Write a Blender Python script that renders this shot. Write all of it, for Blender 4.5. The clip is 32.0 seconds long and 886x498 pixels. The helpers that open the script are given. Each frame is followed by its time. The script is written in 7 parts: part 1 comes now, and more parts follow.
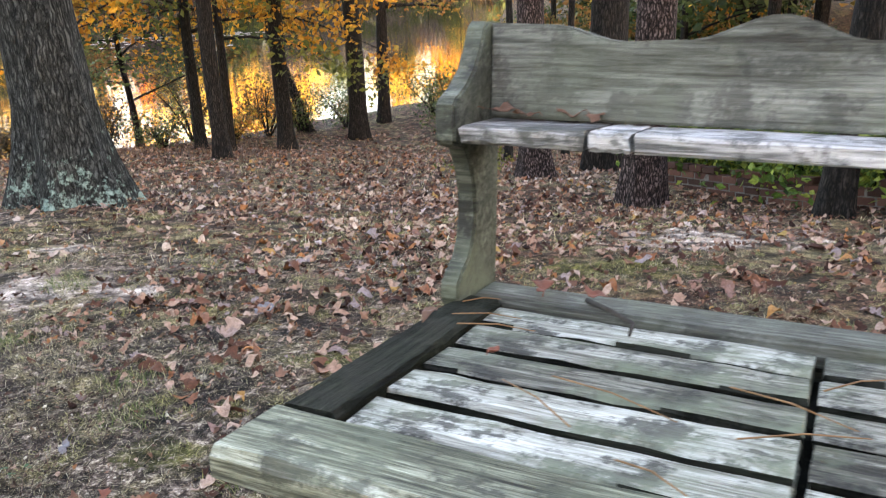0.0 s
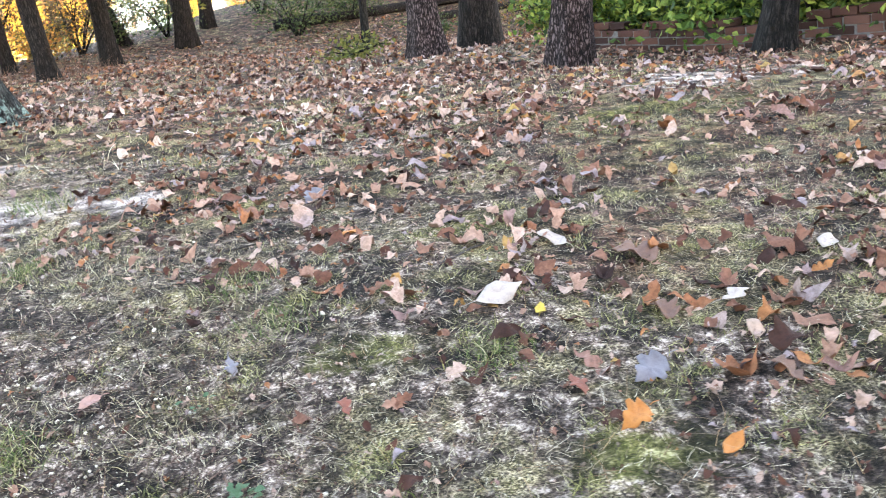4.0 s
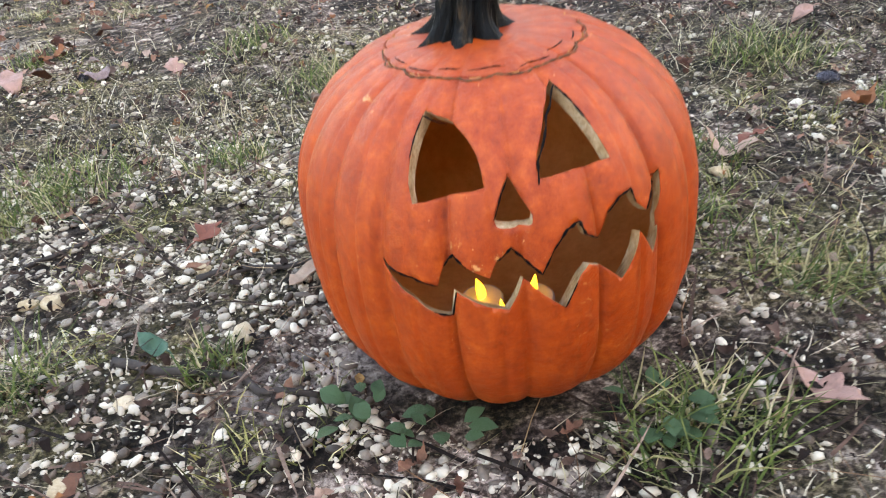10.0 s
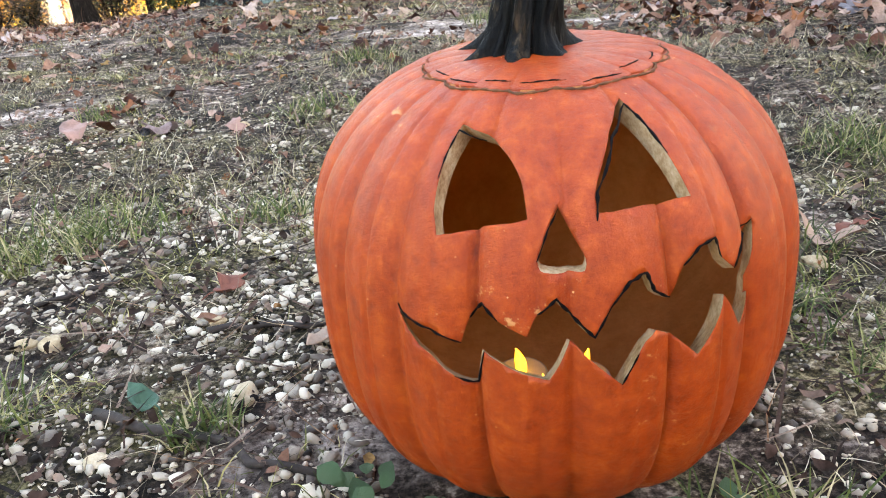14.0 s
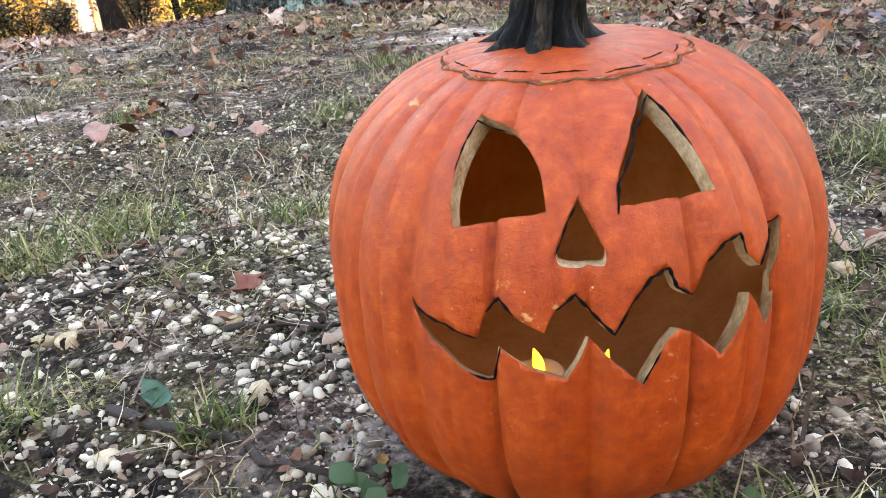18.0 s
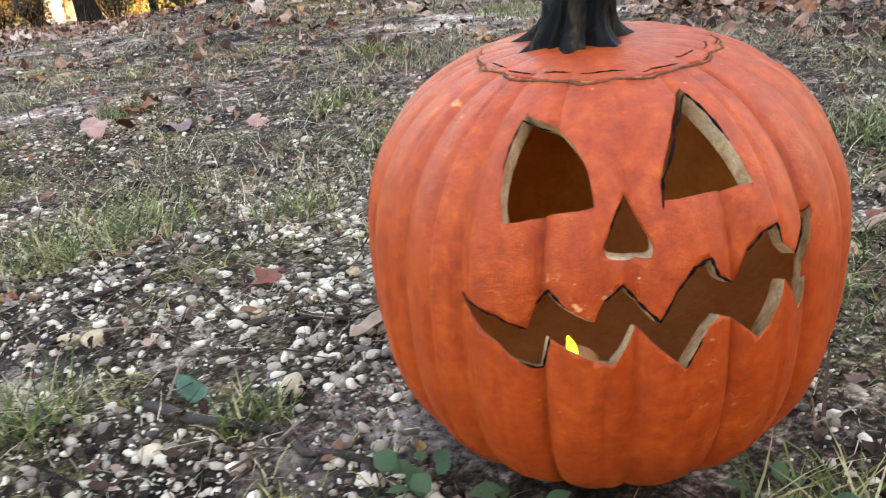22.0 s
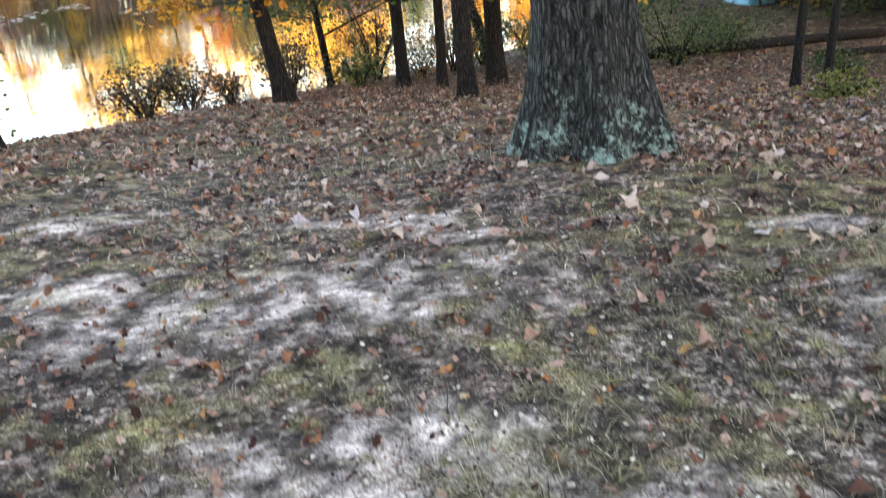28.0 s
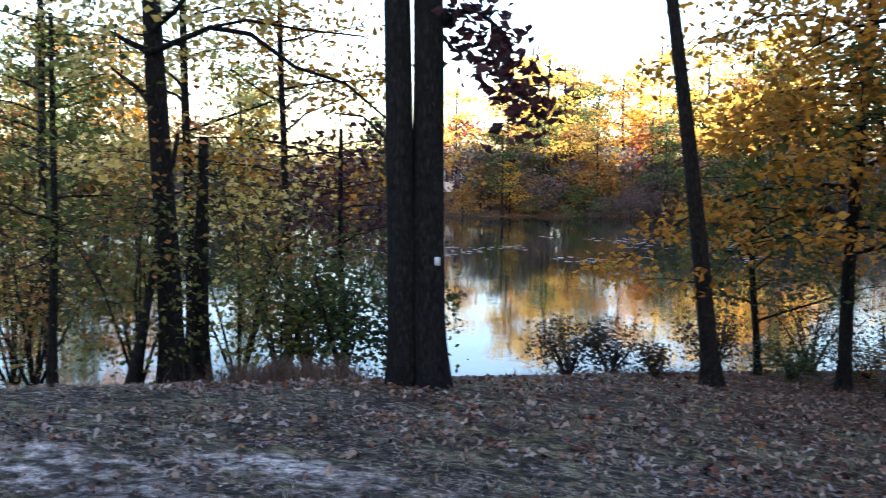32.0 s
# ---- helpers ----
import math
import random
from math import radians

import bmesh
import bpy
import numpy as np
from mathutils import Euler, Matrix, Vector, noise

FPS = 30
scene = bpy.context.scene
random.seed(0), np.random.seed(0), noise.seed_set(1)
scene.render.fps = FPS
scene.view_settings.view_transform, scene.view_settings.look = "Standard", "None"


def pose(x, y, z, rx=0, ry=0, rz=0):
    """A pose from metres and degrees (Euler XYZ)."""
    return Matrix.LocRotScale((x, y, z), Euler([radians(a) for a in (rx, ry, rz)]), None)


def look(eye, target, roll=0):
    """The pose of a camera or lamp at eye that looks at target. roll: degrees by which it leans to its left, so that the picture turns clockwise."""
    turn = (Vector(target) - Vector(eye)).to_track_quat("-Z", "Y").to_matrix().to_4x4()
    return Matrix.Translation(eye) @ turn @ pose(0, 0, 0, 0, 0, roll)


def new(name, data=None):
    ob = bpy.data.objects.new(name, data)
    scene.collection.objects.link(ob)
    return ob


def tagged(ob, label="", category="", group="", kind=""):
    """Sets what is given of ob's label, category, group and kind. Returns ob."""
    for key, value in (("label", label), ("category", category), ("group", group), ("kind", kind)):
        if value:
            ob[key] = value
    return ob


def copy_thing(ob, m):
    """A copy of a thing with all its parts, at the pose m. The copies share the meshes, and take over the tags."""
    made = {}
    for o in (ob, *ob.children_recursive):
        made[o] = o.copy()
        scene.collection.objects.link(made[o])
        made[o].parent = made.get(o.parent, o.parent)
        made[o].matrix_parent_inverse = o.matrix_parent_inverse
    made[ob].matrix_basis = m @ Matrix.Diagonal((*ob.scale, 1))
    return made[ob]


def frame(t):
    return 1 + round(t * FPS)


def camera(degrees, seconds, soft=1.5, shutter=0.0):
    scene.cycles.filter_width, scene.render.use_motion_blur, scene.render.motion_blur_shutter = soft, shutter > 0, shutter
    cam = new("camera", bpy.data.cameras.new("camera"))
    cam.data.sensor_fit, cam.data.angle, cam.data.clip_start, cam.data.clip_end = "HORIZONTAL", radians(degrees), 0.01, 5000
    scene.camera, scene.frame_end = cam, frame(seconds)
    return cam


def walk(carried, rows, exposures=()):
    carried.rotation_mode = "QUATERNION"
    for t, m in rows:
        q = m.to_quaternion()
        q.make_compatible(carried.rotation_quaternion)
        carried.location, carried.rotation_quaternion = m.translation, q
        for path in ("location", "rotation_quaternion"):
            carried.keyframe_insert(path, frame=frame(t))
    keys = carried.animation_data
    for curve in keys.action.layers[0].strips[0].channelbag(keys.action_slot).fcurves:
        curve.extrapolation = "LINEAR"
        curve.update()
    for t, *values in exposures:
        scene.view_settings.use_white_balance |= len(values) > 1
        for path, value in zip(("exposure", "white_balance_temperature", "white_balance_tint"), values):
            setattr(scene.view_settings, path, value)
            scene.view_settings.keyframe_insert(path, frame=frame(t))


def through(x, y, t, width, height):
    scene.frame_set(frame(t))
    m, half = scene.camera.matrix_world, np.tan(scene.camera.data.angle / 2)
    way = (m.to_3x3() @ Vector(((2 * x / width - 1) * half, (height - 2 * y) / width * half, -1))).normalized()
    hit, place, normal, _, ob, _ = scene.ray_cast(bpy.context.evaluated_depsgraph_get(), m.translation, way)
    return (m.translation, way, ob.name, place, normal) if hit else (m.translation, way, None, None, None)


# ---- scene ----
cam = camera(55.7, 32.0, soft=1.0, shutter=0.45)
PATH = [
    (0, (0.0072, 0.0356, 1.3277), (-0.0354, 1.9236, 0.6691), -2.49),
    (0.5, (-0.0760, 0.1244, 1.3146), (-0.1223, 1.9880, 0.5903), -2.98),
    (1, (-0.1723, 0.2180, 1.3128), (-0.2041, 2.0666, 0.5502), -3.86),
    (1.5, (-0.3147, 0.2527, 1.2952), (-0.2675, 2.0848, 0.4946), -5.36),
    (2, (-0.4981, 0.2676, 1.2700), (-0.3559, 2.0574, 0.3889), -5.60),
    (2.5, (-0.6042, 0.3349, 1.2115), (-0.4335, 2.0719, 0.2349), -4.91),
    (4.5, (-1.1645, 0.5256, 1.0180), (-0.7802, 2.2823, 0.1424), -5.59),
    (5, (-1.2534, 0.6222, 0.9423), (-0.9439, 2.3648, 0.0108), -6.27),
    (5.5, (-1.3506, 0.6796, 0.8833), (-1.0568, 2.3669, -0.1495), -5.01),
    (6, (-1.5006, 0.6492, 0.8414), (-1.0396, 2.2949, -0.1974), -5.35),
    (6.5, (-1.6192, 0.5921, 0.8227), (-1.1102, 2.2275, -0.2099), -2.73),
    (7, (-1.7478, 0.5375, 0.7950), (-1.2780, 2.1839, -0.2388), -0.15),
    (7.5, (-1.8932, 0.4728, 0.8345), (-1.4636, 2.1329, -0.1949), -2.18),
    (8, (-2.0654, 0.4697, 0.8386), (-1.6418, 2.1313, -0.1908), -3.22),
    (8.5, (-2.2276, 0.4887, 0.8512), (-1.8240, 2.1389, -0.2042), -4.66),
    (9, (-2.3028, 0.5930, 0.7925), (-1.9958, 2.2345, -0.3081), -6.14),
    (9.5, (-2.3876, 0.7127, 0.6940), (-2.1694, 2.3362, -0.4534), -5.59),
    (10, (-2.4329, 0.7731, 0.5634), (-2.2491, 2.4251, -0.5488), -7.74),
    (10.5, (-2.4082, 0.8223, 0.4970), (-2.2366, 2.5249, -0.5382), -7.34),
    (11, (-2.3998, 0.8522, 0.4838), (-2.2628, 2.6011, -0.4768), -7.04),
    (11.5, (-2.4033, 0.8535, 0.4861), (-2.2945, 2.6312, -0.4239), -6.26),
    (12, (-2.4094, 0.8501, 0.4837), (-2.3230, 2.6364, -0.4117), -5.89),
    (12.5, (-2.4120, 0.8468, 0.4780), (-2.3386, 2.6360, -0.4128), -5.80),
    (13, (-2.4096, 0.8445, 0.4786), (-2.3370, 2.6346, -0.4104), -5.52),
    (13.5, (-2.4085, 0.8473, 0.4757), (-2.3341, 2.6376, -0.4127), -5.24),
    (14, (-2.4070, 0.8518, 0.4703), (-2.3422, 2.6409, -0.4213), -5.18),
    (14.5, (-2.4083, 0.8564, 0.4669), (-2.3629, 2.6454, -0.4261), -5.16),
    (16.5, (-2.4079, 0.8569, 0.4629), (-2.3853, 2.6494, -0.4239), -5.16),
    (17, (-2.4069, 0.8561, 0.4567), (-2.3863, 2.6511, -0.4251), -5.69),
    (17.5, (-2.4069, 0.8580, 0.4567), (-2.3887, 2.6582, -0.4145), -5.39),
    (18, (-2.4045, 0.8580, 0.4566), (-2.3887, 2.6605, -0.4098), -5.14),
    (18.5, (-2.4035, 0.8578, 0.4541), (-2.3815, 2.6620, -0.4087), -5.14),
    (19, (-2.4035, 0.8578, 0.4541), (-2.3759, 2.6621, -0.4083), -5.03),
    (19.5, (-2.4035, 0.8604, 0.4526), (-2.3741, 2.6650, -0.4092), -5.10),
    (20, (-2.4035, 0.8604, 0.4526), (-2.3749, 2.6655, -0.4080), -5.06),
    (20.5, (-2.4011, 0.8602, 0.4538), (-2.3699, 2.6667, -0.4038), -4.79),
    (21, (-2.4034, 0.8602, 0.4558), (-2.3690, 2.6668, -0.4016), -4.68),
    (21.5, (-2.4134, 0.8591, 0.4604), (-2.3722, 2.6593, -0.4100), -5.01),
    (22, (-2.4428, 0.8447, 0.4750), (-2.3876, 2.6284, -0.4280), -5.99),
    (22.5, (-2.5036, 0.8163, 0.5408), (-2.4812, 2.5476, -0.4602), -7.09),
    (23, (-2.5824, 0.7960, 0.6604), (-2.6032, 2.4692, -0.4350), -7.36),
    (23.5, (-2.6681, 0.7705, 0.8171), (-2.7173, 2.3822, -0.3661), -7.09),
    (24, (-2.7620, 0.7616, 0.9355), (-2.8418, 2.3469, -0.2813), -7.26),
    (24.5, (-2.8708, 0.7705, 1.0159), (-2.8962, 2.3864, -0.1623), -9.02),
    (26.5, (-3.3580, 1.2812, 1.0130), (-3.2676, 2.9312, -0.1136), -6.22),
    (27, (-3.4732, 1.3999, 0.9885), (-3.4728, 3.0682, -0.1145), -4.18),
    (27.5, (-3.5672, 1.5371, 1.0076), (-3.7000, 3.2791, 0.0340), -4.51),
    (28, (-3.6420, 1.6298, 1.0977), (-3.8154, 3.4606, 0.3115), -5.37),
    (28.5, (-3.7721, 1.7027, 1.2269), (-3.9139, 3.5703, 0.5255), -5.20),
    (29, (-3.8535, 1.7505, 1.2883), (-4.0445, 3.6576, 0.7169), -3.31),
    (29.5, (-3.8770, 1.8366, 1.3549), (-4.2630, 3.7630, 0.9805), -1.00),
    (30, (-3.8709, 1.8909, 1.3835), (-4.4159, 3.7967, 1.1175), 0.39),
    (30.5, (-3.8867, 1.9205, 1.3798), (-4.5507, 3.7938, 1.1566), 1.32),
    (31, (-3.9235, 1.9358, 1.3761), (-4.7133, 3.7618, 1.1709), 1.53),
    (31.5, (-4.0120, 1.9013, 1.3849), (-4.9242, 3.6711, 1.1957), 1.09),
    (32, (-4.1647, 1.8385, 1.3954), (-5.2005, 3.5400, 1.2162), 0.34),
]
EXPOSURES = [(0.0, 4.3, 7300, 27), (2.0, 4.75, 6950, 25), (5.0, 5.0, 6800, 23), (7.0, 5.0, 7000, 25), (9.0, 4.38, 7350, 27), (13.0, 4.39, 7300, 26), (19.0, 4.39, 7250, 26), (23.0, 4.20, 7450, 28), (24.0, 4.16, 7700, 29), (27.0, 4.4, 7300, 26),
             (28.0, 4.05, 6800, 22), (29.0, 3.92, 6400, 19), (29.6, 3.5, 5850, 17), (30.5, 2.9, 5300, 19), (32.0, 2.78, 5300, 22)]
walk(cam, [(t, look(eye, target, roll)) for t, eye, target, roll in PATH], EXPOSURES)

# ---- world and sun: a low sun behind the camera, kept off the near ground by added, unseen trees ----
SUN_ELEV, SUN_FROM = 6.2, Vector((0.50, -0.866, 0.0))
world = bpy.data.worlds.new("sky")
scene.world = world
world.use_nodes = True
wn = world.node_tree
sky = wn.nodes.new("ShaderNodeTexSky")
sky.sky_type = 'NISHITA'
sky.sun_disc = False
sky.sun_elevation = radians(SUN_ELEV)
sky.sun_rotation = math.atan2(SUN_FROM.x, SUN_FROM.y)
sky.air_density, sky.dust_density, sky.ozone_density = 1.0, 2.0, 1.0
bg = wn.nodes["Background"]
bg.inputs["Strength"].default_value = 0.15
wn.links.new(sky.outputs["Color"], bg.inputs["Color"])
sun_data = bpy.data.lights.new("sun", 'SUN')
sun_data.energy, sun_data.angle, sun_data.color = 5.0, radians(0.6), (1.0, 0.80, 0.55)
sun = new("sun", sun_data)
sun_way = SUN_FROM * math.cos(radians(SUN_ELEV)) + Vector((0, 0, math.sin(radians(SUN_ELEV))))
sun.matrix_world = look(sun_way * 60, (0, 0, 0))

# ---- materials ----
def nodes_of(name):
    m = bpy.data.materials.new(name)
    m.use_nodes = True
    nt = m.node_tree
    return m, nt, nt.nodes["Principled BSDF"]


def node(nt, kind, **sets):
    n = nt.nodes.new(kind)
    for k, v in sets.items():
        if k in n.inputs:
            n.inputs[k].default_value = v
    return n


def ramp(nt, fac, stops):
    r = nt.nodes.new("ShaderNodeValToRGB")
    el = r.color_ramp.elements
    while len(el) < len(stops):
        el.new(0.5)
    for e, (p, c) in zip(el, stops):
        e.position, e.color = p, (*c, 1)
    nt.links.new(fac, r.inputs["Fac"])
    return r.outputs["Color"]


def coords(nt, stretch=(1, 1, 1), turn=(0, 0, 0)):
    tc = nt.nodes.new("ShaderNodeTexCoord")
    mp = nt.nodes.new("ShaderNodeMapping")
    mp.inputs["Scale"].default_value = stretch
    mp.inputs["Rotation"].default_value = turn
    nt.links.new(tc.outputs["Object"], mp.inputs["Vector"])
    return mp.outputs["Vector"]


def noise_tex(nt, vec, scale, detail=6, rough=0.6, distort=0.0):
    n = node(nt, "ShaderNodeTexNoise", Scale=scale, Detail=detail, Roughness=rough, Distortion=distort)
    nt.links.new(vec, n.inputs["Vector"])
    return n.outputs["Fac"]


def voronoi(nt, vec, scale, feature='F1', rand=1.0):
    n = node(nt, "ShaderNodeTexVoronoi", Scale=scale, Randomness=rand)
    n.feature = feature
    nt.links.new(vec, n.inputs["Vector"])
    return n


def mix(nt, fac, a, b, mode='MIX'):
    n = nt.nodes.new("ShaderNodeMix")
    n.data_type, n.blend_type = 'RGBA', mode
    for i, v in ((0, fac), (6, a), (7, b)):
        if isinstance(v, (int, float)):
            n.inputs[i].default_value = v
        elif isinstance(v, tuple):
            n.inputs[i].default_value = (*v, 1)
        else:
            nt.links.new(v, n.inputs[i])
    return n.outputs[2]


def maths(nt, op, a, b=0.0, clamp=False):
    n = nt.nodes.new("ShaderNodeMath")
    n.operation, n.use_clamp = op, clamp
    for i, v in ((0, a), (1, b)):
        if isinstance(v, (int, float)):
            n.inputs[i].default_value = v
        else:
            nt.links.new(v, n.inputs[i])
    return n.outputs[0]


def bump(nt, bsdf, height, strength=0.5, distance=0.01):
    b = node(nt, "ShaderNodeBump", Strength=strength, Distance=distance)
    nt.links.new(height, b.inputs["Height"])
    nt.links.new(b.outputs["Normal"], bsdf.inputs["Normal"])


def surface(name, stops, scale=8, rough=0.8, stretch=(1, 1, 1), bump_d=0.004, fine=6.0, spec=0.3, random_by=None, spread=0.25, metal=0.0, bump_s=0.6):
    """Two scales of noise through a colour ramp, with relief; random_by varies it from piece to piece."""
    m, nt, b = nodes_of(name)
    v = coords(nt, stretch)
    big, small = noise_tex(nt, v, scale, 5, 0.6), noise_tex(nt, v, scale * fine, 8, 0.65)
    f = maths(nt, 'ADD', maths(nt, 'MULTIPLY', big, 0.62), maths(nt, 'MULTIPLY', small, 0.38))
    if random_by:
        src = nt.nodes.new("ShaderNodeObjectInfo" if random_by == 'object' else "ShaderNodeNewGeometry")
        r = src.outputs["Random" if random_by == 'object' else "Random Per Island"]
        f = maths(nt, 'ADD', maths(nt, 'MULTIPLY', f, 1 - spread), maths(nt, 'MULTIPLY', r, spread))
    nt.links.new(ramp(nt, f, stops), b.inputs["Base Color"])
    b.inputs["Roughness"].default_value = rough
    b.inputs["Specular IOR Level"].default_value = spec
    b.inputs["Metallic"].default_value = metal
    bump(nt, b, small, bump_s, bump_d)
    return m


def leaf_material(name, stops, rough=0.6, through=0.35, spec=0.3):
    """Leaves: a colour for each island, mottled, letting some light through."""
    m, nt, b = nodes_of(name)
    g = nt.nodes.new("ShaderNodeNewGeometry")
    c = ramp(nt, g.outputs["Random Per Island"], stops)
    v = coords(nt)
    c = mix(nt, 0.7, c, ramp(nt, noise_tex(nt, v, 60, 7, 0.75), [(0.36, (0.30, 0.27, 0.24)), (0.6, (1, 1, 1))]), 'MULTIPLY')
    nt.links.new(c, b.inputs["Base Color"])
    b.inputs["Roughness"].default_value = rough
    b.inputs["Specular IOR Level"].default_value = spec
    t = nt.nodes.new("ShaderNodeBsdfTranslucent")
    nt.links.new(c, t.inputs["Color"])
    mx = nt.nodes.new("ShaderNodeMixShader")
    mx.inputs[0].default_value = through
    nt.links.new(b.outputs[0], mx.inputs[1])
    nt.links.new(t.outputs[0], mx.inputs[2])
    nt.links.new(mx.outputs[0], nt.nodes["Material Output"].inputs["Surface"])
    bump(nt, b, noise_tex(nt, v, 90, 5, 0.65), 0.55, 0.005)
    return m


def bark_material(name, dark, mid, light, scale=14.0, lichen=None, depth=0.03, plates=False):
    k_r = 0.24 if plates else 0.16
    m, nt, b = nodes_of(name)
    v0 = coords(nt)
    warp = node(nt, "ShaderNodeTexNoise", Scale=7.0, Detail=5, Roughness=0.65)
    nt.links.new(v0, warp.inputs["Vector"])
    add = nt.nodes.new("ShaderNodeVectorMath")
    add.operation = 'MULTIPLY_ADD'
    nt.links.new(warp.outputs["Color"], add.inputs[0])
    add.inputs[1].default_value = (0.07, 0.07, 0.25)
    nt.links.new(v0, add.inputs[2])
    mp = nt.nodes.new("ShaderNodeMapping")
    mp.inputs["Scale"].default_value = (1, 1, 0.17 if not plates else 0.34)
    nt.links.new(add.outputs[0], mp.inputs["Vector"])
    v = mp.outputs["Vector"]
    vo = voronoi(nt, v, scale, 'DISTANCE_TO_EDGE')
    n1, n2 = noise_tex(nt, v, scale * 1.1, 9, 0.72, 0.3), noise_tex(nt, v0, scale * 4, 6, 0.75)
    ridge = maths(nt, 'MULTIPLY', vo.outputs["Distance"], 2.6, True)
    f = maths(nt, 'ADD', maths(nt, 'MULTIPLY', ridge, k_r), maths(nt, 'ADD', maths(nt, 'MULTIPLY', n1, 0.62 - k_r * 0.5), maths(nt, 'MULTIPLY', n2, 0.26)), True)
    c = ramp(nt, f, [(0.37, dark), (0.47, mid), (0.63, light)])
    if lichen:
        v2 = coords(nt)
        tc = nt.nodes.new("ShaderNodeTexCoord")
        sep = nt.nodes.new("ShaderNodeSeparateXYZ")
        nt.links.new(tc.outputs["Object"], sep.inputs[0])
        low = maths(nt, 'SUBTRACT', 0.80, maths(nt, 'MULTIPLY', sep.outputs["Z"], 0.24), True)
        patch = maths(nt, 'MULTIPLY', maths(nt, 'ADD', maths(nt, 'MULTIPLY', noise_tex(nt, v2, 7, 5, 0.65), 0.55), maths(nt, 'MULTIPLY', noise_tex(nt, v2, 32, 6, 0.75), 0.45)), low)
        k = ramp(nt, patch, [(0.395, (0, 0, 0)), (0.435, (1, 1, 1))])
        c = mix(nt, k, c, ramp(nt, noise_tex(nt, v2, 40), [(0.3, lichen[0]), (0.7, lichen[1])]))
    nt.links.new(c, b.inputs["Base Color"])
    b.inputs["Roughness"].default_value = 0.92
    b.inputs["Specular IOR Level"].default_value = 0.15
    bump(nt, b, f, 0.9, depth)
    return m


def ground_material():
    """Sandy pebbly soil, thin turf, leaf mould and moss, in patches of their own."""
    m, nt, b = nodes_of("sandy_soil")
    v = coords(nt)
    tc = nt.nodes.new("ShaderNodeTexCoord")
    sep = nt.nodes.new("ShaderNodeSeparateXYZ")
    nt.links.new(tc.outputs["Object"], sep.inputs[0])
    X, Y = sep.outputs["X"], sep.outputs["Y"]
    n_big, n_mid, n_fine, n_grit = noise_tex(nt, v, 0.7, 6, 0.6), noise_tex(nt, v, 4.5, 7, 0.65), noise_tex(nt, v, 28, 8, 0.7), noise_tex(nt, v, 140, 6, 0.75)
    soil = ramp(nt, maths(nt, 'ADD', maths(nt, 'MULTIPLY', n_fine, 0.6), maths(nt, 'MULTIPLY', n_grit, 0.4)),
                [(0.42, (0.006, 0.004, 0.003)), (0.485, (0.034, 0.023, 0.0175)), (0.535, (0.13, 0.098, 0.08)), (0.60, (0.46, 0.385, 0.33))])
    turf = ramp(nt, n_grit, [(0.42, (0.010, 0.009, 0.004)), (0.5, (0.070, 0.060, 0.024)), (0.60, (0.34, 0.285, 0.165))])
    mould = ramp(nt, maths(nt, 'ADD', maths(nt, 'MULTIPLY', n_fine, 0.5), maths(nt, 'MULTIPLY', n_grit, 0.5)),
                 [(0.42, (0.007, 0.0035, 0.0025)), (0.5, (0.036, 0.018, 0.011)), (0.56, (0.13, 0.070, 0.045)), (0.65, (0.34, 0.225, 0.16))])
    sand = ramp(nt, maths(nt, 'ADD', maths(nt, 'MULTIPLY', n_grit, 0.55), maths(nt, 'MULTIPLY', n_fine, 0.45)), [(0.42, (0.045, 0.033, 0.026)), (0.485, (0.32, 0.265, 0.23)), (0.58, (0.68, 0.60, 0.54))])
    # leaf mould gathers away from the gravel
    far_right = maths(nt, 'ADD', maths(nt, 'MULTIPLY', maths(nt, 'ADD', X, 1.9), 0.22), maths(nt, 'MULTIPLY', maths(nt, 'SUBTRACT', Y, 4.2), 0.16))
    far_right = maths(nt, 'MAXIMUM', far_right, maths(nt, 'MULTIPLY', maths(nt, 'SUBTRACT', Y, 7.2), 0.30))
    k_m = maths(nt, 'ADD', far_right, maths(nt, 'MULTIPLY', maths(nt, 'SUBTRACT', n_big, 0.5), 2.2))
    k_mould = ramp(nt, k_m, [(0.0, (0, 0, 0)), (0.35, (1, 1, 1))])
    k_turf = ramp(nt, maths(nt, 'ADD', maths(nt, 'MULTIPLY', n_mid, 0.7), maths(nt, 'MULTIPLY', n_big, 0.4)), [(0.54, (0, 0, 0)), (0.62, (0.85, 0.85, 0.85))])
    c = mix(nt, k_mould, soil, mould)
    c = mix(nt, k_turf, c, turf)

    def patch(px, py, rx, ry, edge=0.9):
        dx = maths(nt, 'DIVIDE', maths(nt, 'SUBTRACT', X, px), rx)
        dy = maths(nt, 'DIVIDE', maths(nt, 'SUBTRACT', Y, py), ry)
        d = maths(nt, 'SQRT', maths(nt, 'ADD', maths(nt, 'MULTIPLY', dx, dx), maths(nt, 'MULTIPLY', dy, dy)))
        d = maths(nt, 'ADD', d, maths(nt, 'MULTIPLY', maths(nt, 'SUBTRACT', n_mid, 0.5), edge * 3.2))
        d = maths(nt, 'ADD', d, maths(nt, 'MULTIPLY', maths(nt, 'SUBTRACT', n_fine, 0.5), 2.4))
        return ramp(nt, d, [(0.45, (1, 1, 1)), (1.2, (0, 0, 0))])

    for px, py, rx, ry in SAND:
        c = mix(nt, maths(nt, 'MULTIPLY', patch(px, py, rx, ry, 1.3), 0.80), c, sand)
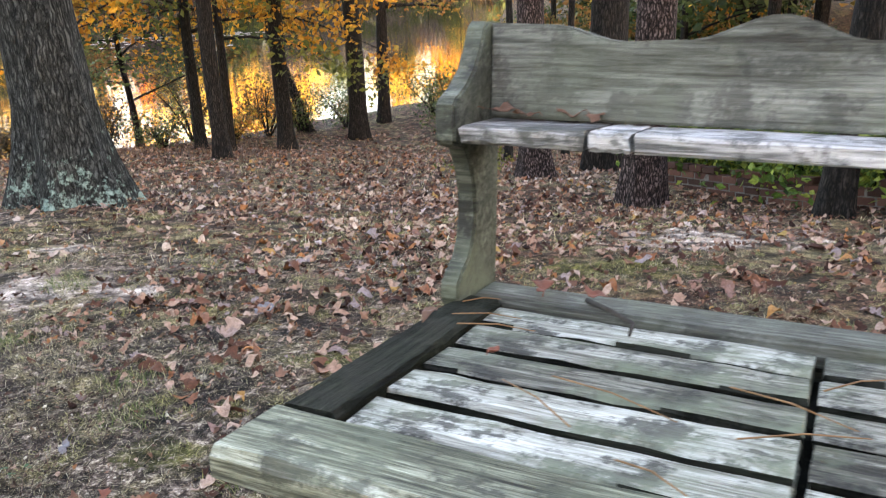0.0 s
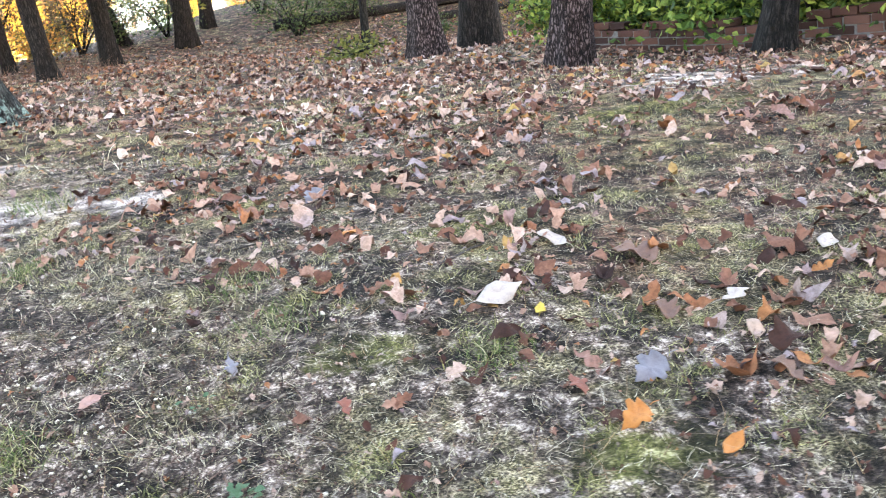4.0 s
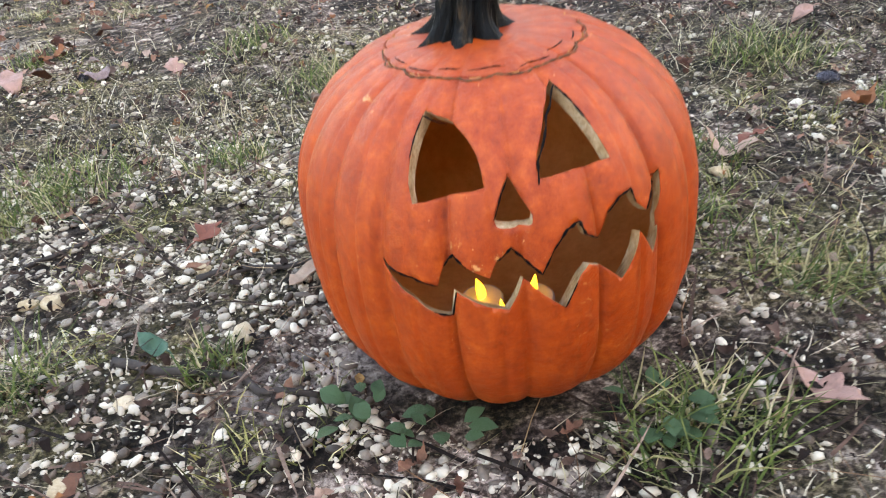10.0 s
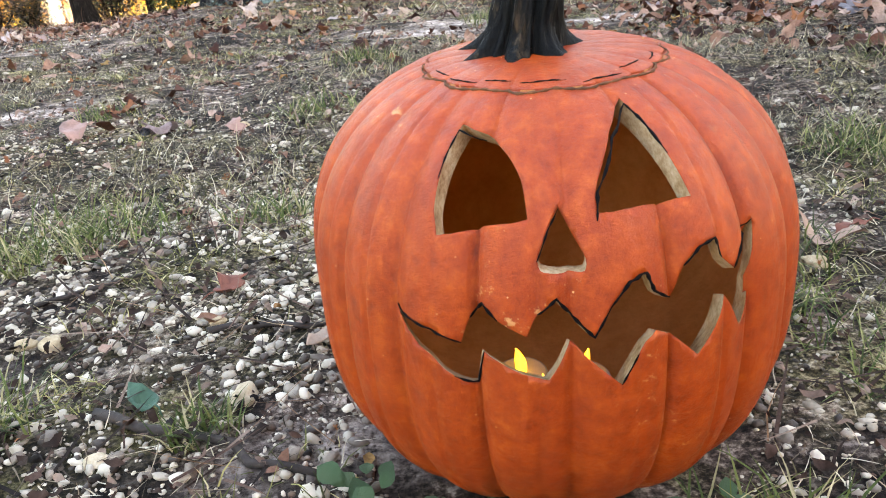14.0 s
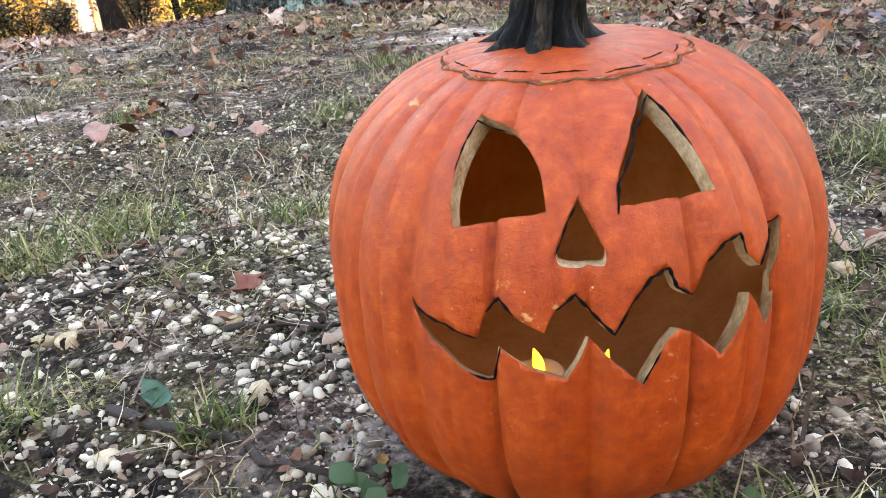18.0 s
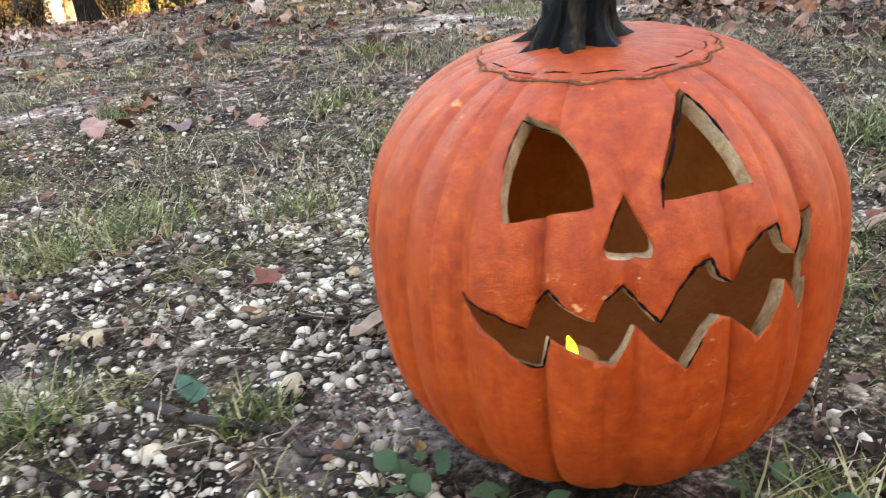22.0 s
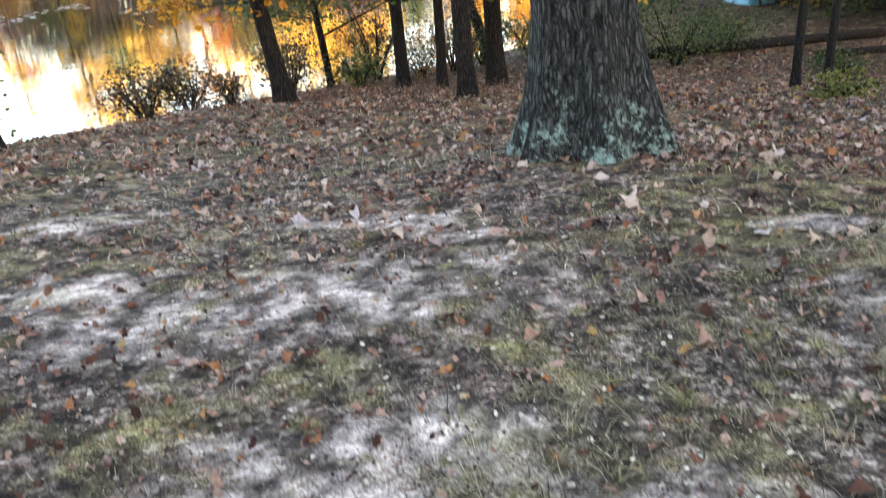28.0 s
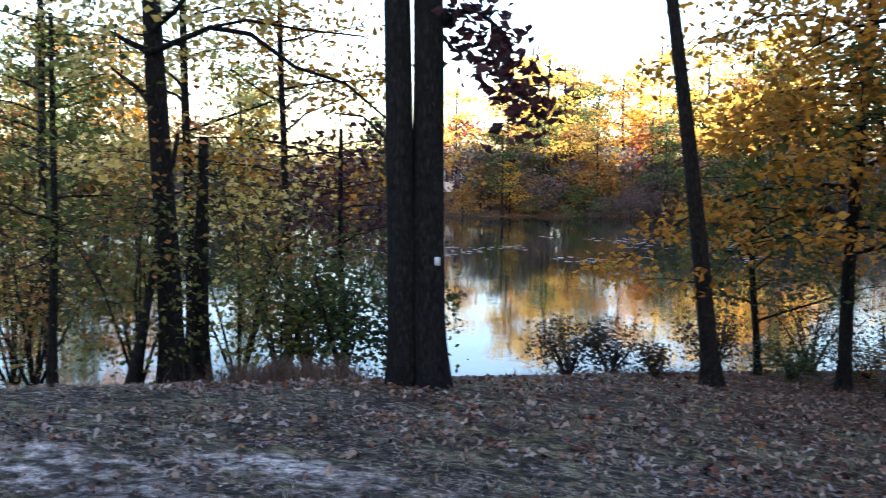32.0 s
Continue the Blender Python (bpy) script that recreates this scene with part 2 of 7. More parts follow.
    moss = ramp(nt, maths(nt, 'ADD', maths(nt, 'MULTIPLY', n_grit, 0.5), maths(nt, 'MULTIPLY', n_fine, 0.5)), [(0.42, (0.025, 0.028, 0.006)), (0.5, (0.08, 0.085, 0.018)), (0.6, (0.22, 0.21, 0.055))])
    for px, py, rx, ry in MOSS:
        c = mix(nt, maths(nt, 'MULTIPLY', patch(px, py, rx, ry, 0.9), 0.7), c, moss)
    # tufts of moss, random dark spots and pale ones, a hand's width across
    soft = ramp(nt, maths(nt, 'ADD', maths(nt, 'MULTIPLY', noise_tex(nt, v, 3.1, 4, 0.6), 0.8), maths(nt, 'MULTIPLY', n_fine, 0.2)), [(0.53, (0, 0, 0)), (0.64, (0.36, 0.36, 0.36))])
    c = mix(nt, maths(nt, 'MULTIPLY', soft, ramp(nt, k_m, [(0.3, (1, 1, 1)), (1.2, (0.6, 0.6, 0.6))])), c, ramp(nt, n_grit, [(0.42, (0.035, 0.035, 0.008)), (0.5, (0.13, 0.125, 0.03)), (0.6, (0.34, 0.31, 0.10))]))
    c = mix(nt, 1.0, c, ramp(nt, maths(nt, 'ADD', maths(nt, 'MULTIPLY', noise_tex(nt, v, 8.0, 5, 0.6), 0.75), maths(nt, 'MULTIPLY', noise_tex(nt, v, 1.9, 4, 0.6), 0.25)), [(0.41, (0.17, 0.155, 0.15)), (0.5, (0.8, 0.78, 0.76)), (0.60, (1.75, 1.7, 1.65))]), 'MULTIPLY')
    nt.links.new(c, b.inputs["Base Color"])
    b.inputs["Roughness"].default_value = 0.95
    b.inputs["Specular IOR Level"].default_value = 0.15
    bump(nt, b, maths(nt, 'ADD', maths(nt, 'MULTIPLY', n_fine, 1.0), maths(nt, 'MULTIPLY', n_grit, 0.5)), 0.9, 0.012)
    return m


# worn sandy and mossy spots: x, y and half widths
SAND = [(-4.0, 3.0, 0.6, 0.32), (-4.1, 2.44, 0.3, 0.18), (-4.2, 5.29, 0.5, 0.22), (-3.82, 3.29, 0.35, 0.16), (-3.4, 3.03, 0.35, 0.14), (-1.75, 3.92, 0.3, 0.12), (-2.2, 3.9, 0.5, 0.34), (-4.2, 4.3, 0.65, 0.45), (-3.88, 4.95, 0.3, 0.28), (-4.85, 4.1, 0.6, 0.3), (-5.4, 4.45, 0.5, 0.25), (-7.4, 5.4, 0.9, 0.35), (-5.95, 5.6, 0.55, 0.25), (-2.5, 1.36, 0.09, 0.055), (1.55, 4.9, 0.65, 0.45), (-2.3, 3.87, 0.25, 0.12), (-8.1, 4.5, 0.8, 0.35), (-2.95, 1.57, 0.12, 0.06), (-2.48, 4.9, 0.25, 0.12)]
MOSS = [(-0.47, 1.59, 0.17, 0.12), (-0.35, 2.9, 0.25, 0.12), (0.9, 4.1, 0.6, 0.25), (-0.9, 2.2, 0.15, 0.1)]
M_GROUND = ground_material()
M_OAK = bark_material("oak_bark", (0.003, 0.0033, 0.003), (0.026, 0.028, 0.0265), (0.115, 0.123, 0.116), 38, ((0.06, 0.11, 0.095), (0.30, 0.40, 0.35)), 0.035)
M_DARKBARK = bark_material("dark_bark", (0.003, 0.003, 0.0025), (0.012, 0.010, 0.009), (0.045, 0.039, 0.034), 36)
M_GREYBARK = bark_material("grey_bark", (0.003, 0.003, 0.003), (0.011, 0.0105, 0.010), (0.034, 0.033, 0.031), 38, None, 0.015)
M_PINE = bark_material("pine_bark", (0.004, 0.003, 0.003), (0.030, 0.020, 0.018), (0.15, 0.115, 0.11), 42, None, 0.03, True)
M_PUMPKIN_STOPS = [(0.36, (0.235, 0.026, 0.0018)), (0.46, (0.315, 0.038, 0.0028)), (0.53, (0.365, 0.050, 0.0036)), (0.63, (0.45, 0.080, 0.008))]
GREEN = [(0.0, (0.020, 0.040, 0.012)), (0.5, (0.05, 0.085, 0.022)), (1.0, (0.13, 0.16, 0.045))]
ORANGE = [(0.0, (0.18, 0.085, 0.012)), (0.35, (0.50, 0.21, 0.018)), (0.75, (0.74, 0.37, 0.03)), (1.0, (0.36, 0.26, 0.05))]
YELLOW = [(0.0, (0.36, 0.30, 0.05)), (0.5, (0.85, 0.65, 0.10)), (1.0, (0.85, 0.48, 0.08))]
RED = [(0.0, (0.08, 0.018, 0.016)), (0.5, (0.24, 0.045, 0.030)), (1.0, (0.30, 0.13, 0.06))]
MIXED = [(0.0, (0.07, 0.08, 0.025)), (0.3, (0.20, 0.17, 0.045)), (0.6, (0.34, 0.20, 0.04)), (1.0, (0.40, 0.16, 0.05))]
MAROON = [(0.0, (0.025, 0.012, 0.014)), (1.0, (0.10, 0.03, 0.035))]
L_GREEN, L_ORANGE, L_YELLOW = leaf_material("green_leaves", GREEN), leaf_material("orange_leaves", ORANGE, through=0.5), leaf_material("yellow_leaves", YELLOW, through=0.5)
L_GOLD = leaf_material("golden_leaves", [(0.0, (0.42, 0.30, 0.08)), (0.5, (0.90, 0.66, 0.16)), (1.0, (0.92, 0.78, 0.36))], through=0.68)
L_RED, L_MIXED, L_MAROON = leaf_material("red_leaves", RED), leaf_material("mixed_leaves", MIXED, through=0.4), leaf_material("maroon_leaves", MAROON)
LITTER = [(0.0, (0.022, 0.008, 0.005)), (0.2, (0.075, 0.027, 0.015)), (0.38, (0.175, 0.078, 0.046)), (0.54, (0.33, 0.185, 0.125)), (0.66, (0.45, 0.31, 0.235)), (0.74, (0.36, 0.245, 0.19)), (0.82, (0.25, 0.20, 0.20)), (0.90, (0.22, 0.085, 0.04)), (0.97, (0.34, 0.14, 0.048)), (1.0, (0.34, 0.22, 0.07))]
L_DUSK = leaf_material("dusky_leaves", [(0.0, (0.015, 0.016, 0.010)), (0.6, (0.05, 0.04, 0.022)), (1.0, (0.12, 0.075, 0.04))])
L_TWIGGY = leaf_material("grey_twigs", [(0.0, (0.05, 0.045, 0.055)), (0.6, (0.12, 0.105, 0.12)), (1.0, (0.22, 0.18, 0.17))])
L_YG = leaf_material("yellow_green_leaves", [(0.0, (0.05, 0.07, 0.014)), (0.5, (0.14, 0.16, 0.03)), (1.0, (0.22, 0.20, 0.04))], through=0.4)
L_LITTER = leaf_material("fallen_leaves", LITTER, 0.75, 0.1, 0.2)

# ---- helpers for building ----
def part(name, bm, material, parent=None, label="", smooth=True):
    """Links a bmesh as one mesh object under a thing or part."""
    me = bpy.data.meshes.new(name)
    bm.to_mesh(me)
    bm.free()
    return finish(name, me, material, parent, label, smooth)


def finish(name, me, material, parent=None, label="", smooth=True):
    if smooth:
        me.polygons.foreach_set("use_smooth", [True] * len(me.polygons))
    for mt in (material if isinstance(material, (list, tuple)) else [material]):
        me.materials.append(mt)
    ob = new(name, me)
    if parent:
        ob.parent = parent
    if label:
        tagged(ob, label)
    return ob


def raw(name, verts, faces, material, parent=None, label="", smooth=False):
    me = bpy.data.meshes.new(name)
    me.from_pydata([tuple(v) for v in verts], [], faces)
    me.update()
    return finish(name, me, material, parent, label, smooth)


def empty(name, m, label, category, group="", kind=""):
    ob = new(name)
    ob.matrix_world = m
    return tagged(ob, label, category, group, kind)


def tube(bm, pts, radii, sides=10, wob=0.0, rng=None, caps=True):
    """A tapered limb along points."""
    rings = []
    up = Vector((0.37, 0.61, 0.7)).normalized()
    n = len(pts)
    for i, (p, r) in enumerate(zip(pts, radii)):
        d = (Vector(pts[min(i + 1, n - 1)]) - Vector(pts[max(i - 1, 0)])).normalized()
        a = d.cross(up)
        if a.length < 0.05:
            a = d.cross(Vector((1, 0, 0)))
        a.normalize()
        c = d.cross(a)
        ring = []
        for k in range(sides):
            t = 2 * math.pi * k / sides
            rr = r * (1 + (rng.uniform(-wob, wob) if rng else 0))
            ring.append(bm.verts.new(Vector(p) + (a * math.cos(t) + c * math.sin(t)) * rr))
        rings.append(ring)
    for r0, r1 in zip(rings, rings[1:]):
        for k in range(sides):
            bm.faces.new((r0[k], r0[(k + 1) % sides], r1[(k + 1) % sides], r1[k]))
    if caps:
        bm.faces.new(rings[0][::-1])
        bm.faces.new(rings[-1])
    return rings


def smin(a, b, k=0.25):
    h = np.clip(0.5 + 0.5 * (b - a) / k, 0, 1)
    return b * (1 - h) + a * h - k * h * (1 - h)


WATER_Z = -3.15
FAR_K, FAR_EYE = 1.13, (-3.87, 1.89)  # the far side of the pond is laid out about the way's end


def gz(x, y):
    """The lie of the land: a gentle slope that steepens to the pond's bank, the pond's bed and the far banks."""
    x, y = np.asarray(x, float), np.asarray(y, float)
    yy, xx = np.clip(y, -6, 40), np.clip(x, -30, 20)
    brow = (yy - 4.75 + np.sqrt((yy - 4.75) ** 2 + 0.5)) / 2
    near = 0.12473 - 0.00993 * xx - 0.08017 * yy - (0.10829 + 0.00335 * xx) * brow
    near = near + 0.13 * np.exp(-((x + 3.15) ** 2 + (y - 6.6) ** 2) / 1.2) - 0.11 * np.exp(-((x - 2.4) ** 2 + (y - 6.8) ** 2) / 3.0)
    near = -smin(-near, 2.95, 0.4)
    s = 0.64 * (x + 13.5) - 0.77 * (y - 17.3)
    bank = WATER_Z + np.where(s > 0, 0.26 * s, np.maximum(0.3 * s, -1.2))
    h = smin(near, bank)
    fx, fy = FAR_EYE[0] + (x - FAR_EYE[0]) / FAR_K, FAR_EYE[1] + (y - FAR_EYE[1]) / FAR_K
    f = FAR_K * np.maximum.reduce([-0.27 * (fx + 37) + 0.96 * (fy - 74), -0.58 * (fx + 51) + 0.81 * (fy - 64), -51 - fx])
    far = WATER_Z + np.where(f > 0, np.minimum(0.12 * f, 3.5 + 0.01 * f), np.maximum(0.3 * f, -1.2))
    r = x + 0.5 - 0.1 * (y - 25)
    rb = WATER_Z + np.where(r > 0, np.minimum(0.1 * r, 1.2), np.maximum(0.3 * r, -1.2))
    return np.where(s > 1.5, h, np.maximum(np.maximum(h, far), np.where(y > 12, rb, -9)))


def gz1(x, y):
    return float(gz(x, y))


WAVES = np.random.default_rng(8)
WAVE_SET = [(f, WAVES.uniform(0, 6.28), WAVES.uniform(0, 6.28), a) for f, a in ((1.1, 0.012), (1.9, 0.009), (3.1, 0.007), (5.3, 0.0045), (8.7, 0.003), (14.0, 0.002), (23.0, 0.0014))]


def rough(x, y):
    """Small unevenness of the near ground."""
    out = 0
    for f, d, p, a in WAVE_SET:
        u, v = x * math.cos(d) + y * math.sin(d), -x * math.sin(d) + y * math.cos(d)
        out = out + a * np.sin(f * 2 * u + p + 1.3 * np.sin(f * v)) * np.sin(f * 1.7 * v + 2 * p)
    return out * np.clip((45 - np.hypot(x + 3, y - 6)) / 20, 0, 1)


def top(x, y):
    """The height of the ground as built."""
    return gz(x, y) + rough(np.asarray(x, float), np.asarray(y, float))


def ground_sheet():
    def lines(lo, hi, step, out, k=1.13):
        v = list(np.arange(lo, hi + step / 2, step))
        d, a, b = step, v[0], v[-1]
        low, high = [], []
        while b < out:
            d = d * k
            b += d
            a -= d
            high.append(b)
            low.append(a)
        return np.array(low[::-1] + v + high)
    xs, ys = lines(-6.0, 3.0, 0.045, 3000), lines(0.0, 7.5, 0.045, 3000)
    gx, gy = np.meshgrid(xs, ys)
    z = gz(gx, gy)
    z = z + rough(gx, gy)
    w, h = len(xs), len(ys)
    verts = np.stack([gx, gy, z], -1).reshape(-1, 3)
    idx = np.arange(w * h).reshape(h, w)
    faces = np.stack([idx[:-1, :-1], idx[:-1, 1:], idx[1:, 1:], idx[1:, :-1]], -1).reshape(-1, 4)
    me = bpy.data.meshes.new("ground")
    me.from_pydata(verts.tolist(), [], faces.tolist())
    ob = finish("ground", me, M_GROUND)
    return tagged(ob, "sandy sloping ground with thin turf, moss and leaf mould", "ground", "", "structure")


ground_sheet()


def water_sheet():
    m, nt, b = nodes_of("pond_water")
    b.inputs["Base Color"].default_value = (0.012, 0.014, 0.010, 1)
    b.inputs["Roughness"].default_value = 0.04
    b.inputs["IOR"].default_value = 1.33
    v = coords(nt, (1, 1, 1))
    bump(nt, b, maths(nt, 'ADD', noise_tex(nt, v, 0.8, 3, 0.5), maths(nt, 'MULTIPLY', noise_tex(nt, v, 5, 3, 0.5), 0.25)), 0.10, 0.06)
    bm = bmesh.new()
    vs = [bm.verts.new((x, y, WATER_Z)) for x, y in ((-85, 0), (45, 0), (45, 150), (-85, 150))]
    bm.faces.new(vs)
    return tagged(part("water", bm, m, smooth=False), "still pond water mirroring the golden trees and sky", "pond", "", "structure")


water_sheet()

# ---- trees and shrubs ----
def leaf_cloud(name, blobs, size, material, parent, seed, label=""):
    """Many small bent leaves. blobs: centre, radii and how many."""
    rg = np.random.default_rng(seed)
    pos = np.concatenate([np.array(c) + rg.normal(size=(int(k), 3)) * np.array(r) * 0.5 for c, r, k in blobs])
    n = len(pos)
    a = rg.normal(size=(n, 3))
    a[:, 2] *= 0.6
    a /= np.linalg.norm(a, axis=1)[:, None]
    b = np.cross(a, rg.normal(size=(n, 3)))
    b /= np.linalg.norm(b, axis=1)[:, None]
    nn = np.cross(a, b)
    ln = (size * rg.uniform(0.6, 1.35, n))[:, None]
    wd = ln * rg.uniform(0.45, 0.75, n)[:, None]
    v = np.stack([pos - a * ln * 0.5, pos + b * wd * 0.5 + nn * ln * 0.12, pos + a * ln * 0.5, pos - b * wd * 0.5 + nn * ln * 0.12], 1).reshape(-1, 3)
    q = np.arange(n) * 4
    f = np.concatenate([np.stack([q, q + 1, q + 2], 1), np.stack([q, q + 2, q + 3], 1)])
    me = bpy.data.meshes.new(name)
    me.from_pydata(v.tolist(), [], f.tolist())
    return finish(name, me, material, parent, label, False)


def trunk_mesh(height, r, lean, seed, flare=1.5, rings=16, sides=18, wave=0.06, taper=0.55):
    """A tapered trunk with root flare and uneven girth, from a little below the ground."""
    rg = random.Random(seed)
    bm = bmesh.new()
    ph, lobes = rg.uniform(0, 6.28), rg.choice((4, 5, 6))
    levels = [-0.35, -0.1, 0.0, 0.08, 0.18, 0.32, 0.5, 0.8] + [0.8 + (height - 0.8) * (i / rings) for i in range(1, rings + 1)]
    rows = []
    for z in levels:
        k = max(0.0, 1 - z / (2.6 * r + 0.35))
        fl = 1 + (flare - 1) * k ** 2.2
        base = r * (1 - taper * max(z, 0) / height)
        cx = lean[0] * z + wave * math.sin(z * 0.55 + ph) * min(1, max(z, 0) / 2)
        cy = lean[1] * z + wave * math.cos(z * 0.47 + ph * 1.7) * min(1, max(z, 0) / 2)
        row = []
        for i in range(sides):
            t = 2 * math.pi * i / sides
            rr = base * (fl * (1 + 0.20 * k * math.sin(lobes * t + ph)) + 0.035 * math.sin(3 * t + z * 1.3 + ph) + 0.02 * math.sin(7 * t - z * 2.2))
            row.append(bm.verts.new((cx + rr * math.cos(t), cy + rr * math.sin(t), z)))
        rows.append(row)
    for a, b in zip(rows, rows[1:]):
        for i in range(sides):
            bm.faces.new((a[i], a[(i + 1) % sides], b[(i + 1) % sides], b[i]))
    bm.faces.new(rows[-1])

    def axis(z):
        return Vector((lean[0] * z + wave * math.sin(z * 0.55 + ph) * min(1, z / 2), lean[1] * z + wave * math.cos(z * 0.47 + ph * 1.7) * min(1, z / 2), z))
    return bm, axis


def tree(name, x, y, height, r, bark, leaf, label, category="tree", lean=(0, 0), seed=1, flare=1.5, limbs=8, low=0.45, reach=2.5, leaves=2500, leaf_size=0.13,
         droop=0.15, group="", stubs=(), taper=0.55, wave=0.06, clump=0.9, sides=18):
    t = empty(name, pose(x, y, gz1(x, y)), label, category, group)
    bm, axis = trunk_mesh(height, r, lean, seed, flare, sides=sides, taper=taper, wave=wave)
    trunk = bm
    if limbs and sides != 10:
        part("trunk", bm, bark, t)
    rg = random.Random(seed * 7 + 3)
    blobs = []
    if limbs:
        whole = bm if sides == 10 else None  # far trees keep their limbs in the trunk's mesh
        for i in range(limbs):
            bm = whole or bmesh.new()
            z = height * (low + (0.97 - low) * (i + rg.random() * 0.6) / limbs)
            p0 = axis(z)
            ang = i * 2.4 + rg.uniform(-0.5, 0.5)
            length = reach * (1.15 - 0.75 * z / height) * rg.uniform(0.75, 1.25)
            d = Vector((math.cos(ang), math.sin(ang), rg.uniform(0.1, 0.5)))
            pts, r0 = [], r * (1 - taper * z / height) * 0.42
            for k in range(6):
                s = k / 5
                pts.append(p0 + d * length * s + Vector((rg.uniform(-0.1, 0.1), rg.uniform(-0.1, 0.1), -droop * length * s * s)) * (1 if k else 0))
            tube(bm, pts, [max(0.008, r0 * (1 - 0.85 * k / 5)) for k in range(6)], 7)
            for k in (2, 3, 4, 5):
                side = Vector((-d.y, d.x, 0.2)) * rg.choice((-1, 1)) * length * rg.uniform(0.2, 0.4)
                tip = pts[k] + side + Vector((0, 0, rg.uniform(-0.2, 0.2)))
                tube(bm, [pts[k], (pts[k] + tip) / 2 + Vector((0, 0, 0.06)), tip], [r0 * 0.35, r0 * 0.22, 0.006], 5)
                c = clump * rg.uniform(0.7, 1.2)
                blobs.append((tip, (c * 0.75, c * 0.75, c * 0.4), leaves / (limbs * 6)))
                blobs.append((pts[k], (c * 0.6, c * 0.6, c * 0.35), leaves / (limbs * 12)))
            if not whole:
                part("limb", bm, bark, t)
        for z, ang, length in stubs:
            bm = bmesh.new()
            p0 = axis(z)
            d = Vector((math.cos(ang), math.sin(ang), 0.45))
            tube(bm, [p0, p0 + d * length * 0.6, p0 + d * length + Vector((0, 0, 0.03))], [0.05, 0.035, 0.015], 7)
            part("broken_limb", bm, bark, t)
    if not limbs or sides == 10:
        part("trunk", trunk, bark, t)
    if leaf and blobs:
        leaf_cloud("crown", blobs, leaf_size, leaf, t, seed * 13 + 1)
    return t


def shrub(x, y, h, w, leaf, label, seed, leaves=900, size=0.08, stems=7, bark=None, name="shrub", group=""):
    t = empty(name, pose(x, y, gz1(x, y)), label, "shrub", group)
    rg = random.Random(seed)
    blobs = []
    for i in range(stems):
        bm = bmesh.new()
        a = i * 2.4 + rg.random()
        end = Vector((math.cos(a) * w * rg.uniform(0.3, 1), math.sin(a) * w * rg.uniform(0.3, 1), h * rg.uniform(0.6, 1)))
        mid = end * 0.5 + Vector((rg.uniform(-0.1, 0.1), rg.uniform(-0.1, 0.1), h * 0.08))
        tube(bm, [Vector((0, 0, -0.1)), mid * 0.5, mid, end], [0.028, 0.022, 0.016, 0.005], 6)
        for q in (mid, (mid + end) / 2, end):
            side = Vector((rg.uniform(-1, 1), rg.uniform(-1, 1), rg.uniform(-0.3, 0.5))) * w * 0.4
            tube(bm, [q, q + side], [0.009, 0.003], 4)
            blobs.append((q + side * 0.8, (w * 0.45, w * 0.45, h * 0.26), leaves / (stems * 3)))
        part("stem", bm, bark or M_DARKBARK, t)
    blobs.append(((0, 0, h * 0.3), (w * 0.8, w * 0.8, h * 0.32), leaves * 0.35))
    leaf_cloud("foliage", blobs, size, leaf, t, seed * 3 + 1)
    return t


# the large old tree with lichen on its foot
tree("oak_tree", -3.15, 6.63, 12, 0.295, M_OAK, L_YELLOW, "large grey-barked oak with pale lichen on its flared foot", "tree", (0.0, 0.0), 5, 1.55, 9, 0.5, 3.2, 2500, 0.13, taper=0.35, sides=32)
# the trees along the pond's bank
D_X, D_Y = -9.2, 9.55
def double_tree():
    t = empty("twin_trunk_tree", pose(D_X, D_Y, gz1(D_X, D_Y)), "dark tree with two trunks grown together at the foot", "tree")
    right = Vector((0.86, 0.51, 0))
    for i, (off, r, lean) in enumerate(((-0.155, 0.165, -0.012), (0.145, 0.185, -0.016))):
        bm, axis = trunk_mesh(11, r, (right.x * lean, right.y * lean), 21 + i, 1.25, taper=0.35, sides=22, wave=0.03)
        ob = part("trunk", bm, M_GREYBARK, t)
        ob.location = right * off
    bm = bmesh.new()
    tube(bm, [right * 0.15 + Vector((0, 0, 3.9)), right * 0.5 + Vector((0.05, 0.05, 4.15)), right * 0.85 + Vector((0, 0, 3.95)), right * 1.05 + Vector((0, 0, 3.5))], [0.05, 0.035, 0.02, 0.008], 7)
    part("branch", bm, M_GREYBARK, t)
    bm = bmesh.new()
    tube(bm, [right * -0.22 + Vector((0, 0, 2.45)), right * -0.38 + Vector((0, 0.05, 2.75)), right * -0.62 + Vector((0, 0.05, 2.98)), right * -1.0 + Vector((0, 0, 3.02))], [0.024, 0.018, 0.012, 0.004], 7)
    part("branch", bm, M_GREYBARK, t)
    blobs = [(right * (0.5 + 0.12 * k) + Vector((0.03 * k, 0, 4.15 - 0.22 * k)), (0.38, 0.38, 0.42), 80) for k in range(6)]
    leaf_cloud("crown", blobs, 0.15, L_MAROON, t, 77, "dark maroon leaves")
    bm = bmesh.new()
    bmesh.ops.create_cube(bm, size=1, matrix=Matrix.Translation(right * 0.27 + Vector((0.07, -0.19, 1.42))) @ Matrix.Diagonal((0.06, 0.035, 0.09, 1)))
    bmesh.ops.bevel(bm, geom=list(bm.edges), offset=0.008, segments=2, affect='EDGES')
    part("tree_tag", bm, surface("pale_plastic", [(0.3, (0.55, 0.56, 0.58)), (0.7, (0.7, 0.7, 0.7))], 20, 0.5), t, "small pale box nailed to the bark")
    return t


